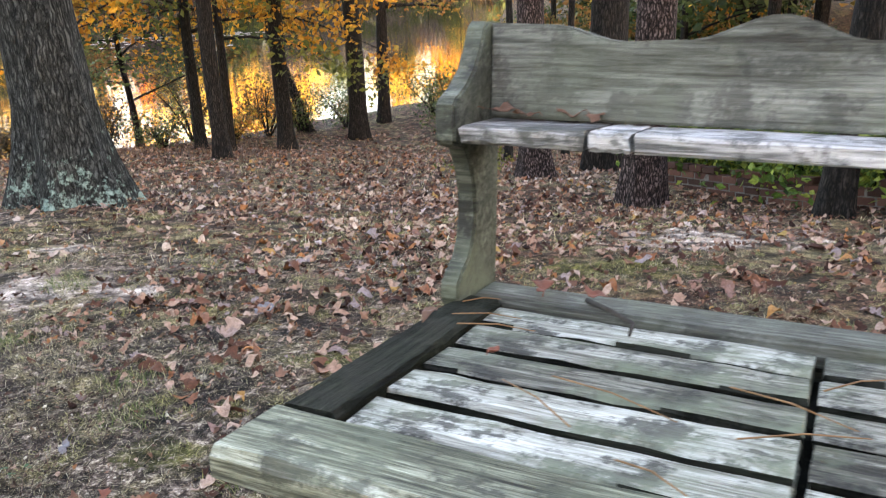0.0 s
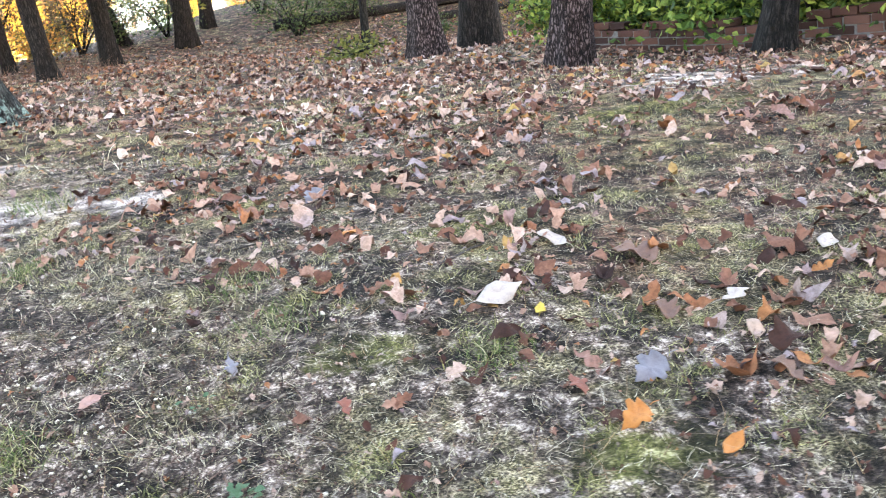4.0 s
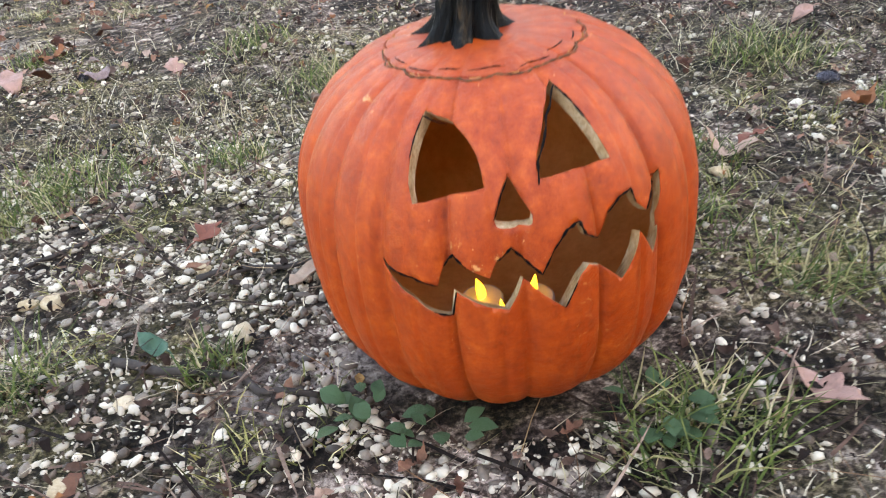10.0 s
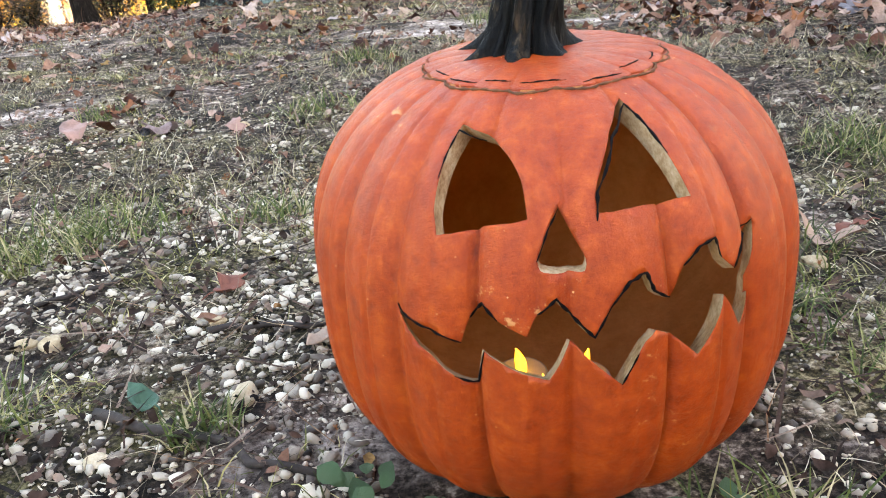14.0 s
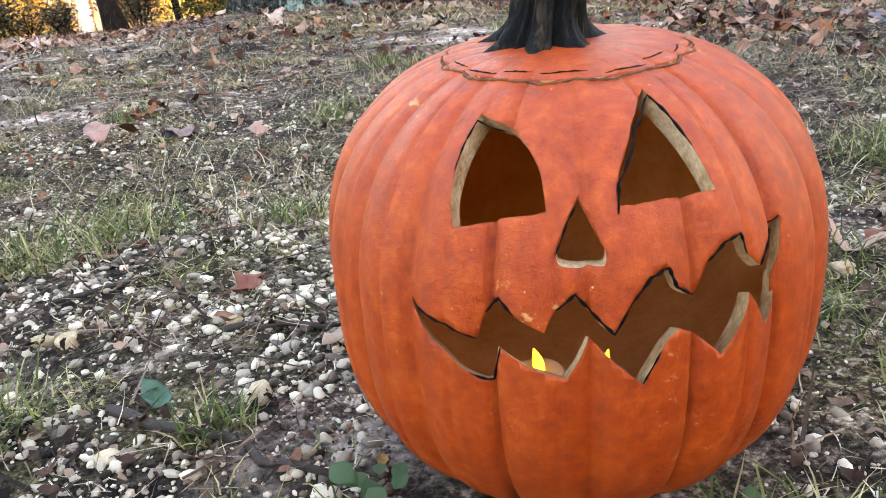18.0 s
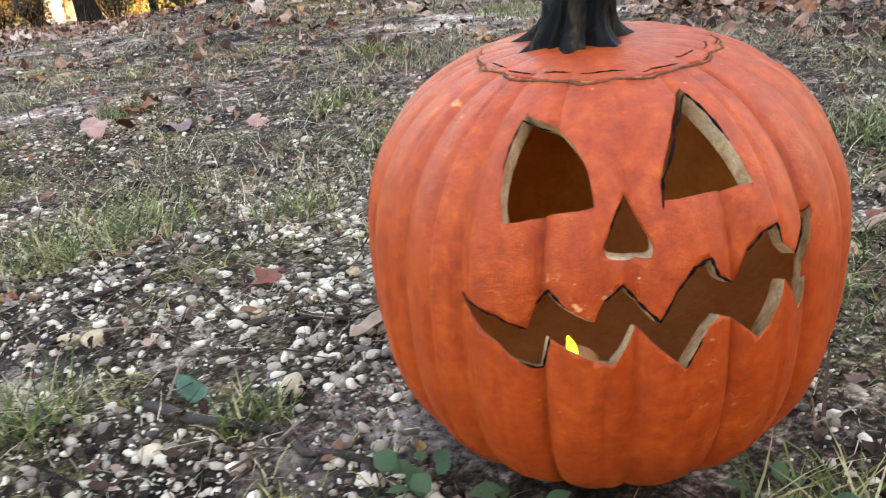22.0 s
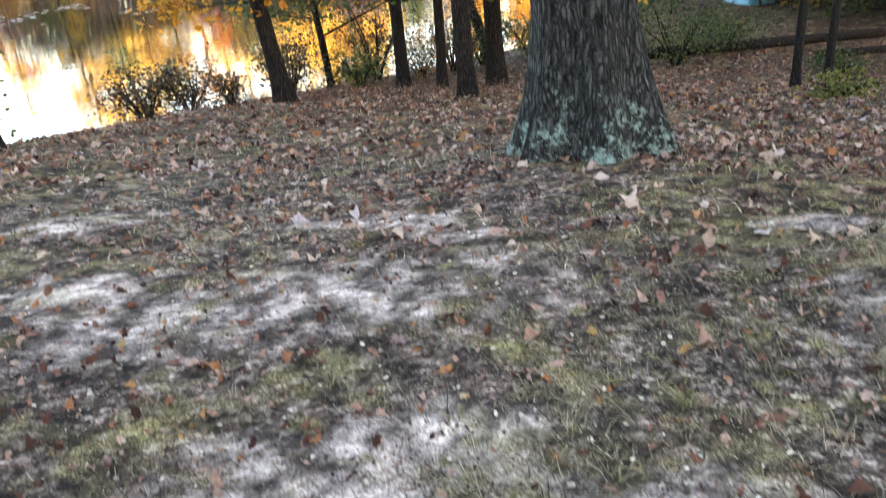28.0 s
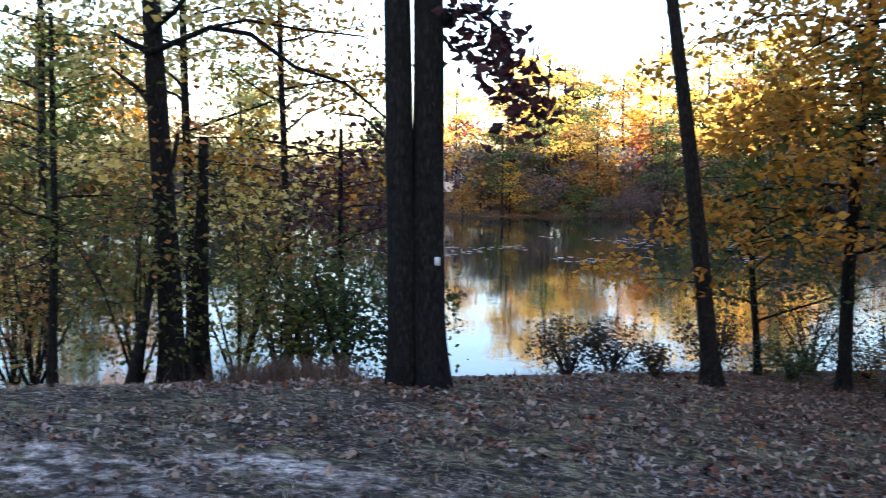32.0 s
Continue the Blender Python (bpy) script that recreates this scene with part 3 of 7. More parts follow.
double_tree()
tree("slender_tree", -7.2, 14.8, 9, 0.14, M_DARKBARK, None, "slender dark tree leaning out over the bank", "tree", (-0.125, -0.03), 31, 1.3, 3, 0.75, 1.6, 0, stubs=((6.05, 3.6, 0.45),), taper=0.5, wave=0.03)
tree("bank_sapling", -7.35, 19.2, 4.6, 0.08, M_DARKBARK, L_GREEN, "crooked dark sapling with sparse green leaves on the bank", "tree", (-0.02, 0.0), 33, 1.2, 11, 0.22, 2.3, 2500, 0.12, wave=0.16)
tree("maple_tree", -5.72, 18.5, 9.8, 0.13, M_GREYBARK, L_ORANGE, "young maple with golden orange autumn leaves", "tree", (0.02, 0), 35, 1.4, 22, 0.24, 3.9, 11500, 0.15, 0.55)
tree("maple_tree", -4.9, 17.9, 8.4, 0.10, M_DARKBARK, L_YG, "thin maple stem with yellow-green leaves", "tree", (0.03, 0), 36, 1.2, 14, 0.28, 3.0, 4600, 0.15, 0.5)
tree("bank_tree", -4.27, 15.0, 11, 0.15, M_DARKBARK, L_ORANGE, "dark straight trunk with yellow-orange crown on the bank", "tree", (0.015, 0), 37, 1.35, 14, 0.30, 3.1, 5200, 0.14, 0.5)
tree("bank_tree", -3.82, 18.7, 12.5, 0.18, M_DARKBARK, L_MIXED, "dark straight trunk near the water with thin leaves", "tree", (0.012, 0), 38, 1.3, 9, 0.45, 2.6, 1800, 0.15, 0.2)
tree("bank_tree", -2.47, 20.9, 14.5, 0.225, M_DARKBARK, L_MIXED, "tall dark trunk at the edge of the woods", "tree", (0.015, 0), 39, 1.25, 9, 0.5, 2.8, 1800, 0.15, 0.2)
tree("leaning_tree", -3.95, 22.3, 6.5, 0.14, M_DARKBARK, L_MIXED, "dark trunk leaning over the water", "tree", (-0.30, 0.05), 40, 1.2, 6, 0.4, 1.6, 500, 0.13)
tree("bank_tree", -2.0, 23.2, 11, 0.17, M_DARKBARK, L_MIXED, "ivy-dark trunk behind the bank's edge", "tree", (0.05, 0), 41, 1.2, 8, 0.25, 2.2, 1600, 0.13)
# pines by the bench
tree("pine_tree", 1.64, 7.33, 14, 0.175, M_PINE, L_GREEN, "pine trunk with reddish flaky bark", "pine", (0.02, 0.0), 51, 1.25, 8, 0.6, 2.4, 1500, 0.16, sides=24, group="pines")
tree("pine_tree", 2.8, 6.06, 14, 0.125, M_DARKBARK, L_GREEN, "pine trunk with dark scaly bark", "pine", (0.05, 0.0), 52, 1.3, 8, 0.6, 2.4, 1500, 0.16, sides=24, group="pines")
tree("pine_tree", 0.96, 10.1, 14, 0.17, M_PINE, L_GREEN, "slim pine trunk with flared foot", "pine", (0.0, 0.0), 53, 1.5, 8, 0.6, 2.4, 1500, 0.16, sides=24, group="pines")
tree("pine_tree", 2.12, 11.95, 15, 0.28, M_DARKBARK, L_GREEN, "broad dark pine trunk among fallen leaves", "pine", (0.0, 0.0), 54, 1.3, 8, 0.6, 2.4, 1500, 0.16, sides=24, group="pines")
tree("young_tree", 0.95, 15.3, 7, 0.075, M_GREYBARK, L_GREEN, "thin grey sapling in the woods", "tree", (0.0, 0.0), 55, 1.2, 8, 0.5, 1.4, 700, 0.1)
tree("young_tree", 2.3, 17.6, 8, 0.08, M_GREYBARK, L_YELLOW, "thin grey sapling with yellow leaves", "tree", (0.02, 0.0), 56, 1.2, 8, 0.4, 1.6, 900, 0.11)
tree("young_tree", 2.6, 14.5, 7, 0.09, M_GREYBARK, L_YELLOW, "thin grey sapling with yellow leaves", "tree", (-0.02, 0.0), 57, 1.2, 8, 0.4, 1.6, 900, 0.11)

# woods: a few kinds of tree, then copies
def template(leaf, bark, seed, height=13, r=0.2, leaves=1500, leaf_size=0.42, label="", low=0.25, reach=4.2, clump=1.9):
    return tree("woodland_tree", 60 + seed * 8, -60, height, r, bark, leaf, label, "tree", (0.01, 0), seed, 1.3, 12, low, reach, leaves, leaf_size, 0.15, "woods round the pond", clump=clump, sides=10)


def thicket(leaf, seed, label):
    return tree("thicket", 60 + seed * 8, -70, 4.0, 0.06, M_DARKBARK, leaf, label, "shrub", (0.02, 0), seed, 1.3, 12, 0.06, 2.3, 1400, 0.27, 0.1, "woods round the pond", clump=1.3, sides=10)


KINDS = [template(L_YELLOW, M_GREYBARK, 101, label="golden-leaved tree in the woods across the pond"), template(L_ORANGE, M_DARKBARK, 102, label="orange-leaved tree in the woods round the pond"),
         template(L_MIXED, M_DARKBARK, 103, label="tree with mixed autumn leaves in the woods"), template(L_GREEN, M_DARKBARK, 104, label="dark green tree in the woods"),
         template(L_RED, M_GREYBARK, 105, 9, 0.15, 1200, label="russet-leaved tree in the woods"), template(L_YELLOW, M_GREYBARK, 106, 15, 0.22, 1700, label="tall golden tree in the woods"),
         thicket(L_MIXED, 107, "autumn thicket at the wood's edge"), thicket(L_GREEN, 108, "dark green thicket at the wood's edge"), thicket(L_RED, 109, "russet thicket at the wood's edge"), thicket(L_TWIGGY, 110, "dusky leafless-looking thicket across the pond")]
rw = random.Random(11)


HOUSE_AT = (-63.0, 95.5)
clear_way = Vector((HOUSE_AT[0] - FAR_EYE[0], HOUSE_AT[1] - FAR_EYE[1], 0)).normalized()


def plant(kind, x, y, k, far=False):
    if far:
        x, y, k = FAR_EYE[0] + (x - FAR_EYE[0]) * FAR_K, FAR_EYE[1] + (y - FAR_EYE[1]) * FAR_K, k * FAR_K
        if abs((x - FAR_EYE[0]) * clear_way.y - (y - FAR_EYE[1]) * clear_way.x) < 2.6 and y > 60:
            return  # a gap in the far woods, in which the house shows
    copy_thing(KINDS[kind], pose(x, y, gz1(x, y) - 0.05, 0, 0, rw.uniform(0, 360)) @ Matrix.Scale(k, 4))


for i in range(120):  # across the pond
    s = i / 119
    f = rw.uniform(1.5, 30)
    # follow the far bank: left side, corner, far side
    if s < 0.22:
        x, y = -52 - f, rw.uniform(20, 66)
    else:
        x = -52 + 68 * (s - 0.22) / 0.78 + rw.uniform(-3, 3)
        y = (64 + 0.716 * (x + 51) if x < -37 else 74 + 0.281 * (x + 37)) + f
    kind = rw.choice((0, 0, 5, 5, 1, 2, 2, 3, 4)) if f > 6 else rw.choice((2, 3, 3, 0, 2, 3))
    low = 0.84 if x > -18 else 1.0  # the far side is lower towards the inlet
    plant(kind, x, y, low * (rw.uniform(0.75, 1.15) if f > 6 else rw.uniform(0.4, 0.75)), True)
for i in range(70):  # to the right of the pond, beyond the pines
    x, y = rw.uniform(1.5, 26), rw.uniform(17, 55)
    plant(rw.choice((2, 3, 3, 0, 1, 5)), x + 0.12 * (y - 17), y, rw.uniform(0.5, 1.0))
for i in range(28):  # undergrowth there
    x, y = rw.uniform(0.5, 12), rw.uniform(15, 34)
    plant(rw.choice((6, 7, 7, 6)), x + 0.12 * (y - 15), y + 7, rw.uniform(0.3, 0.65))
for i in range(60):  # unseen trees added behind the way, to keep the sun off it
    plant(rw.choice((2, 3, 3, 1)), rw.uniform(-8, 62), rw.uniform(-48, -20), rw.uniform(1.25, 1.55))
for i in range(44):  # a second, closed row behind them, added against sun leaking through
    plant(rw.choice((2, 3, 3, 1)), -4 + 2.0 * i + rw.uniform(-1, 1), rw.uniform(-66, -54), rw.uniform(1.5, 1.75))
for i in range(40):  # brush added under those crowns, to block the sun there too
    plant(rw.choice((6, 7, 7)), -8 + 1.6 * i + rw.uniform(-0.6, 0.6), rw.uniform(-30, -22), rw.uniform(1.5, 1.9))
for i in range(14):  # left of the way
    plant(rw.choice((2, 3, 0)), rw.uniform(-62, -38), rw.uniform(-62, -46), rw.uniform(0.8, 1.1))
for k in KINDS:
    x = rw.uniform(10, 40)
    k.matrix_world = pose(x, -30, gz1(x, -30))
for i in range(120):  # low growth at the far water's edge and up the slope behind it
    x = -51 + 0.58 * i + rw.uniform(-1, 1)
    f = rw.uniform(0.2, 9)
    y = (64 + 0.716 * (x + 51) if x < -37 else 74 + 0.281 * (x + 37)) + f
    plant(rw.choice((6, 7, 7, 9, 9, 9)), x, y, rw.uniform(0.45, 0.8) if f < 3 else rw.uniform(0.8, 1.5), True)
for i in range(40):
    f = rw.uniform(0.3, 8)
    plant(rw.choice((6, 7, 8, 9)), -51.3 - f, rw.uniform(18, 66), rw.uniform(0.6, 1.4), True)

# ---- potting bench ----
def wood_material(name, stops, seed_scale=1.0, green=0.38, stain=0.88, spec=0.3):
    m, nt, b = nodes_of(name)
    oi = nt.nodes.new("ShaderNodeObjectInfo")
    tc = nt.nodes.new("ShaderNodeTexCoord")
    mp = nt.nodes.new("ShaderNodeMapping")
    mp.inputs["Scale"].default_value = (1.6, 26, 26)
    nt.links.new(tc.outputs["Object"], mp.inputs["Vector"])
    sh = nt.nodes.new("ShaderNodeVectorMath")
    sh.operation = 'ADD'
    nt.links.new(mp.outputs[0], sh.inputs[0])
    nt.links.new(maths(nt, 'MULTIPLY', oi.outputs["Random"], 37.0), sh.inputs[1])
    v = sh.outputs[0]
    grain, streak = noise_tex(nt, v, 1.6, 8, 0.7, 0.6), noise_tex(nt, v, 6.0, 6, 0.7)
    v2 = coords(nt, (1, 1, 1))
    blot, moss = noise_tex(nt, v2, 13 * seed_scale, 8, 0.75), noise_tex(nt, v2, 5 * seed_scale, 6, 0.65)
    f = maths(nt, 'ADD', maths(nt, 'MULTIPLY', grain, 0.55), maths(nt, 'MULTIPLY', streak, 0.45))
    f = maths(nt, 'ADD', f, maths(nt, 'MULTIPLY', maths(nt, 'SUBTRACT', oi.outputs["Random"], 0.5), 0.15))
    c = ramp(nt, f, stops)
    c = mix(nt, maths(nt, 'MULTIPLY', ramp(nt, maths(nt, 'ADD', maths(nt, 'MULTIPLY', blot, 0.6), maths(nt, 'MULTIPLY', grain, 0.4)), [(0.50, (0, 0, 0)), (0.55, (1, 1, 1))]), stain), c, (0.016, 0.016, 0.013))
    c = mix(nt, maths(nt, 'MULTIPLY', ramp(nt, moss, [(0.46, (0, 0, 0)), (0.62, (1, 1, 1))]), green), c, ramp(nt, blot, [(0.4, (0.055, 0.07, 0.035)), (0.6, (0.22, 0.255, 0.17))]))
    nt.links.new(c, b.inputs["Base Color"])
    b.inputs["Roughness"].default_value = 0.72
    b.inputs["Specular IOR Level"].default_value = spec
    bump(nt, b, maths(nt, 'ADD', f, maths(nt, 'MULTIPLY', blot, 0.3)), 0.8, 0.006)
    return m


M_WOOD = wood_material("weathered_wood", [(0.38, (0.014, 0.013, 0.010)), (0.46, (0.085, 0.082, 0.064)), (0.54, (0.25, 0.248, 0.212)), (0.64, (0.52, 0.525, 0.475))], 1.5, 0.55)
# darker, greener wood of the posts, legs, aprons and lower shelf
M_WOODDARK = wood_material("dark_green_wood", [(0.36, (0.007, 0.0075, 0.005)), (0.47, (0.042, 0.046, 0.033)), (0.57, (0.115, 0.125, 0.095)), (0.68, (0.26, 0.28, 0.235))], 1.4)
# black of the mouldy cleats; on the slats' sides it darkens the gaps
M_WOODBLACK = wood_material("mould_and_gap_black", [(0.44, (0.002, 0.002, 0.0015)), (0.54, (0.006, 0.007, 0.005)), (0.63, (0.020, 0.023, 0.016)), (0.74, (0.085, 0.092, 0.07))], 1.8, 0.03, 0.9, 0.06)
M_WOODGREEN = wood_material("green_stained_wood", [(0.37, (0.016, 0.016, 0.011)), (0.44, (0.085, 0.088, 0.060)), (0.51, (0.25, 0.26, 0.19)), (0.58, (0.52, 0.53, 0.44))], 1.2, 0.3, 0.8)
# paler wood for the shelf: the sky's sheen is put into its colour
M_WOODPALE = wood_material("sky_pale_wood", [(0.36, (0.02, 0.019, 0.018)), (0.43, (0.12, 0.115, 0.11)), (0.50, (0.36, 0.35, 0.34)), (0.60, (0.62, 0.61, 0.60))], 1.3, 0.10, 0.75)
M_WOODMID = wood_material("grey_board", [(0.36, (0.010, 0.010, 0.007)), (0.46, (0.045, 0.044, 0.034)), (0.55, (0.108, 0.114, 0.096)), (0.66, (0.25, 0.255, 0.222))], 0.9, 0.3, 0.6)


def board(name, cx, cy, cz, lx, ly, lz, parent, mat, seed, bevel=0.005, cuts=14, label="", edge=None):
    """A plank along x with worn, slightly uneven edges, centred on its own origin."""
    rg = random.Random(seed)
    bm = bmesh.new()
    sec = [(-1, -1), (1, -1), (1, 1), (-1, 1)]
    rows = []
    for i in range(cuts + 1):
        x = -lx / 2 + lx * i / cuts
        row = []
        for sy, sz in sec:
            for k in (0, 1):
                b = bevel * rg.uniform(0.6, 1.5)
                first = (k == 0) == (sy * sz > 0)
                yy = sy * (ly / 2 - (b if not first else 0)) + rg.uniform(-1, 1) * 0.0009
                zz = sz * (lz / 2 - (b if first else 0)) + rg.uniform(-1, 1) * 0.0009
                end = bevel * rg.uniform(0, 1.2) if i in (0, cuts) else 0
                row.append(bm.verts.new((x + (end if i == 0 else -end), yy, zz)))
        rows.append(row)
    for a, b2 in zip(rows, rows[1:]):
        for k in range(8):
            bm.faces.new((a[k], a[(k + 1) % 8], b2[(k + 1) % 8], b2[k]))
    bm.faces.new(rows[0][::-1])
    bm.faces.new(rows[-1])
    bmesh.ops.recalc_face_normals(bm, faces=bm.faces)
    if edge:  # the sides take the mould-black wood, putting the gaps' darkness into the colour
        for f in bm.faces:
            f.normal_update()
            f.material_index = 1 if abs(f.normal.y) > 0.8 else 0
    ob = part(name, bm, [mat, edge] if edge else mat, parent, label, smooth=False)
    ob.location = (cx, cy, cz)
    return ob


def profile_board(name, outline, thick, axis, at, parent, mat, label=""):
    """A sawn board from an outline in (a, z), extruded; axis 'x': thickness along x, else along y."""
    bm = bmesh.new()
    lo, hi = [], []
    for a, z in outline:
        if axis == 'x':
            lo.append(bm.verts.new((-thick / 2, a, z)))
            hi.append(bm.verts.new((thick / 2, a, z)))
        else:
            lo.append(bm.verts.new((a, -thick / 2, z)))
            hi.append(bm.verts.new((a, thick / 2, z)))
    n = len(lo)
    for i in range(n):
        bm.faces.new((lo[i], lo[(i + 1) % n], hi[(i + 1) % n], hi[i]))
    fl, fh = bm.faces.new(lo[::-1]), bm.faces.new(hi)
    bmesh.ops.recalc_face_normals(bm, faces=bm.faces)
    rim = [e for e in bm.edges if (fl in e.link_faces) != (fh in e.link_faces)]
    bmesh.ops.bevel(bm, geom=rim, offset=0.003, segments=2, affect='EDGES')
    bmesh.ops.triangulate(bm, faces=[f for f in bm.faces if len(f.verts) > 4])
    ob = part(name, bm, mat, parent, label, smooth=False)
    ob.location = at
    return ob


BENCH_W, BENCH_D = 1.02, 0.56


def potting_bench():
    # the back edge of the top, at its corner, and the lie of the slope
    bx, by, bz = 0.0402, 1.1239, 0.9015
    m = pose(bx, by, bz, -6.0, 0, -25.6)
    t = empty("potting_bench", m, "weathered grey-green wooden potting bench with slatted top", "bench")
    D, W = BENCH_D, BENCH_W
    # front rail, five slats in two bays, back rail: y runs from 0 at the back to -D at the front
    board("front_rail", W / 2, -D + 0.047, -0.016, W + 0.01, 0.094, 0.034, t, M_WOODGREEN, 1, 0.008)
    board("back_rail", W / 2, -0.041, -0.014, W - 0.03, 0.07, 0.032, t, M_WOODMID, 2, 0.006)
    pitch = 0.0775
    for k in range(5):
        y = -0.113 - pitch * k
        for a, b in ((0.056, 0.4295), (0.4355, W - 0.056)):
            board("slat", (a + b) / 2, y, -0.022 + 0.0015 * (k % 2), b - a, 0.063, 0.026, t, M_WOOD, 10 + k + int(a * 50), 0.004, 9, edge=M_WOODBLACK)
    for x in (0.027, 0.4325, W - 0.027):
        mid = x == 0.4325
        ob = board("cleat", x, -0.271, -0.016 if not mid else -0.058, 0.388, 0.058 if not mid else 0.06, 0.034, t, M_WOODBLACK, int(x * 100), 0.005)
        ob.rotation_euler = (0, 0, math.pi / 2)
    for y in (-D + 0.075, -0.06):
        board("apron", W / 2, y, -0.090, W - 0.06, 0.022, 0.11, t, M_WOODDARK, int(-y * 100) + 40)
    legs = [(x, y) for x in (0.05, W - 0.05) for y in (-D + 0.07, -0.05)]
    for i, (x, y) in enumerate(legs):
        gl = 0.86
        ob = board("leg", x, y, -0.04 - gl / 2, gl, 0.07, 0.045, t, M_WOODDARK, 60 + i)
        ob.rotation_euler = (0, math.pi / 2, 0)
    for i, y in enumerate((-0.12, -0.22, -0.32, -0.42)):
        board("shelf_slat", W / 2, y, -0.66, W - 0.1, 0.085, 0.02, t, M_WOODDARK, 70 + i)
    # shaped side posts, waisted between the top and the shelf
    post = [(0.006, -0.02), (-0.100, -0.02), (-0.118, 0.004), (-0.118, 0.022), (-0.106, 0.036), (-0.084, 0.052), (-0.072, 0.076), (-0.067, 0.105), (-0.070, 0.135), (-0.080, 0.165), (-0.098, 0.192),
            (-0.128, 0.200), (-0.133, 0.206), (-0.133, 0.248), (-0.126, 0.256), (-0.100, 0.268), (-0.074, 0.288), (-0.058, 0.312), (-0.046, 0.338), (-0.036, 0.346), (0.006, 0.346)]
    for x in (0.0, W):
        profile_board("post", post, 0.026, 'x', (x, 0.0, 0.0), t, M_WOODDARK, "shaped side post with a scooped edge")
    # narrow shelf in three lengths
    for a, b, s in ((0.014, 0.171, 5), (0.173, 0.222, 6), (0.224, W - 0.014, 7)):
        board("shelf", (a + b) / 2, -0.070, 0.213, b - a, 0.112, 0.022, t, M_WOODPALE, 80 + s, 0.004, 10)
    # back board with a waved top
    keys = [(0.0, 0.344), (0.09, 0.342), (0.18, 0.322), (0.25, 0.324), (0.35, 0.352), (0.44, 0.324), (0.5, 0.327)]
    top = []
    for i in range(61):
        x = 0.014 + (W - 0.028) * i / 60
        u = min(x, W - x) / W
        for (u0, z0), (u1, z1) in zip(keys, keys[1:]):
            if u0 <= u <= u1:
                e = 0.5 - 0.5 * math.cos(math.pi * (u - u0) / (u1 - u0))
                top.append((x, z0 + (z1 - z0) * e))
                break
    outline = [(W - 0.014, 0.226), (0.014, 0.226)] + top
    profile_board("back_board", outline, 0.022, 'y', (0, -0.018, 0), t, M_WOODMID, "back board with a waved top edge")
    return t


potting_bench()

# ---- carved pumpkin ----
PX, PY, PR = -2.312, 1.393, 0.167
PZ = 0.018


def pumpkin_material():
    m, nt, b = nodes_of("pumpkin_skin")
    v = coords(nt, (1, 1, 0.28))
    v3 = coords(nt)
    big, fine = noise_tex(nt, v, 42, 6, 0.65), noise_tex(nt, v3, 85, 8, 0.75)
    f = maths(nt, 'ADD', maths(nt, 'MULTIPLY', big, 0.22), maths(nt, 'MULTIPLY', fine, 0.78))
    c = ramp(nt, f, M_PUMPKIN_STOPS)
    speck = ramp(nt, voronoi(nt, v3, 110).outputs["Distance"], [(0.05, (1, 1, 1)), (0.09, (0, 0, 0))])
    k = maths(nt, 'MULTIPLY', speck, ramp(nt, noise_tex(nt, v3, 18), [(0.50, (0, 0, 0)), (0.60, (0.75, 0.75, 0.75))]))
    c = mix(nt, k, c, (0.86, 0.48, 0.20))
    # rubbed and ripened blotches, and pale scars on the shoulder
    c = mix(nt, 1.0, c, ramp(nt, noise_tex(nt, v, 48, 7, 0.7), [(0.36, (0.88, 0.82, 0.8)), (0.50, (1, 1, 1)), (0.66, (1.06, 1.1, 1.15))]), 'MULTIPLY')
    scar = maths(nt, 'MULTIPLY', ramp(nt, noise_tex(nt, v3, 75, 6, 0.7), [(0.60, (0, 0, 0)), (0.66, (0.8, 0.8, 0.8))]), ramp(nt, noise_tex(nt, v3, 9, 3, 0.5), [(0.56, (0, 0, 0)), (0.64, (1, 1, 1))]))
    c = mix(nt, scar, c, (0.62, 0.30, 0.11))
    nt.links.new(c, b.inputs["Base Color"])
    nt.links.new(maths(nt, 'ADD', 0.24, maths(nt, 'MULTIPLY', noise_tex(nt, v3, 60, 6, 0.7), 0.34)), b.inputs["Roughness"])
    b.inputs["Specular IOR Level"].default_value = 0.32
    bump(nt, b, maths(nt, 'ADD', f, maths(nt, 'MULTIPLY', noise_tex(nt, v3, 40, 5, 0.6), 0.35)), 0.75, 0.0032)
    return m


M_SKIN = pumpkin_material()
M_FLESH = surface("cut_pumpkin_flesh", [(0.36, (0.22, 0.11, 0.04)), (0.47, (0.42, 0.28, 0.145)), (0.56, (0.56, 0.43, 0.27)), (0.66, (0.72, 0.61, 0.44))], 55, 0.6, bump_d=0.002)
M_INNER = surface("pumpkin_inside", [(0.3, (0.40, 0.15, 0.042)), (0.7, (0.64, 0.30, 0.11))], 25, 0.7, bump_d=0.003)
M_MARKER = surface("black_marker", [(0.3, (0.0012, 0.001, 0.0014)), (0.7, (0.006, 0.004, 0.005))], 60, 0.7, spec=0.08)
M_STEM = surface("dark_stem", [(0.38, (0.0010, 0.0013, 0.0014)), (0.55, (0.0034, 0.0042, 0.0044)), (0.66, (0.075, 0.056, 0.034))], 46, 0.42, (1, 1, 0.12), 0.006, spec=0.11)
RIBS = 19


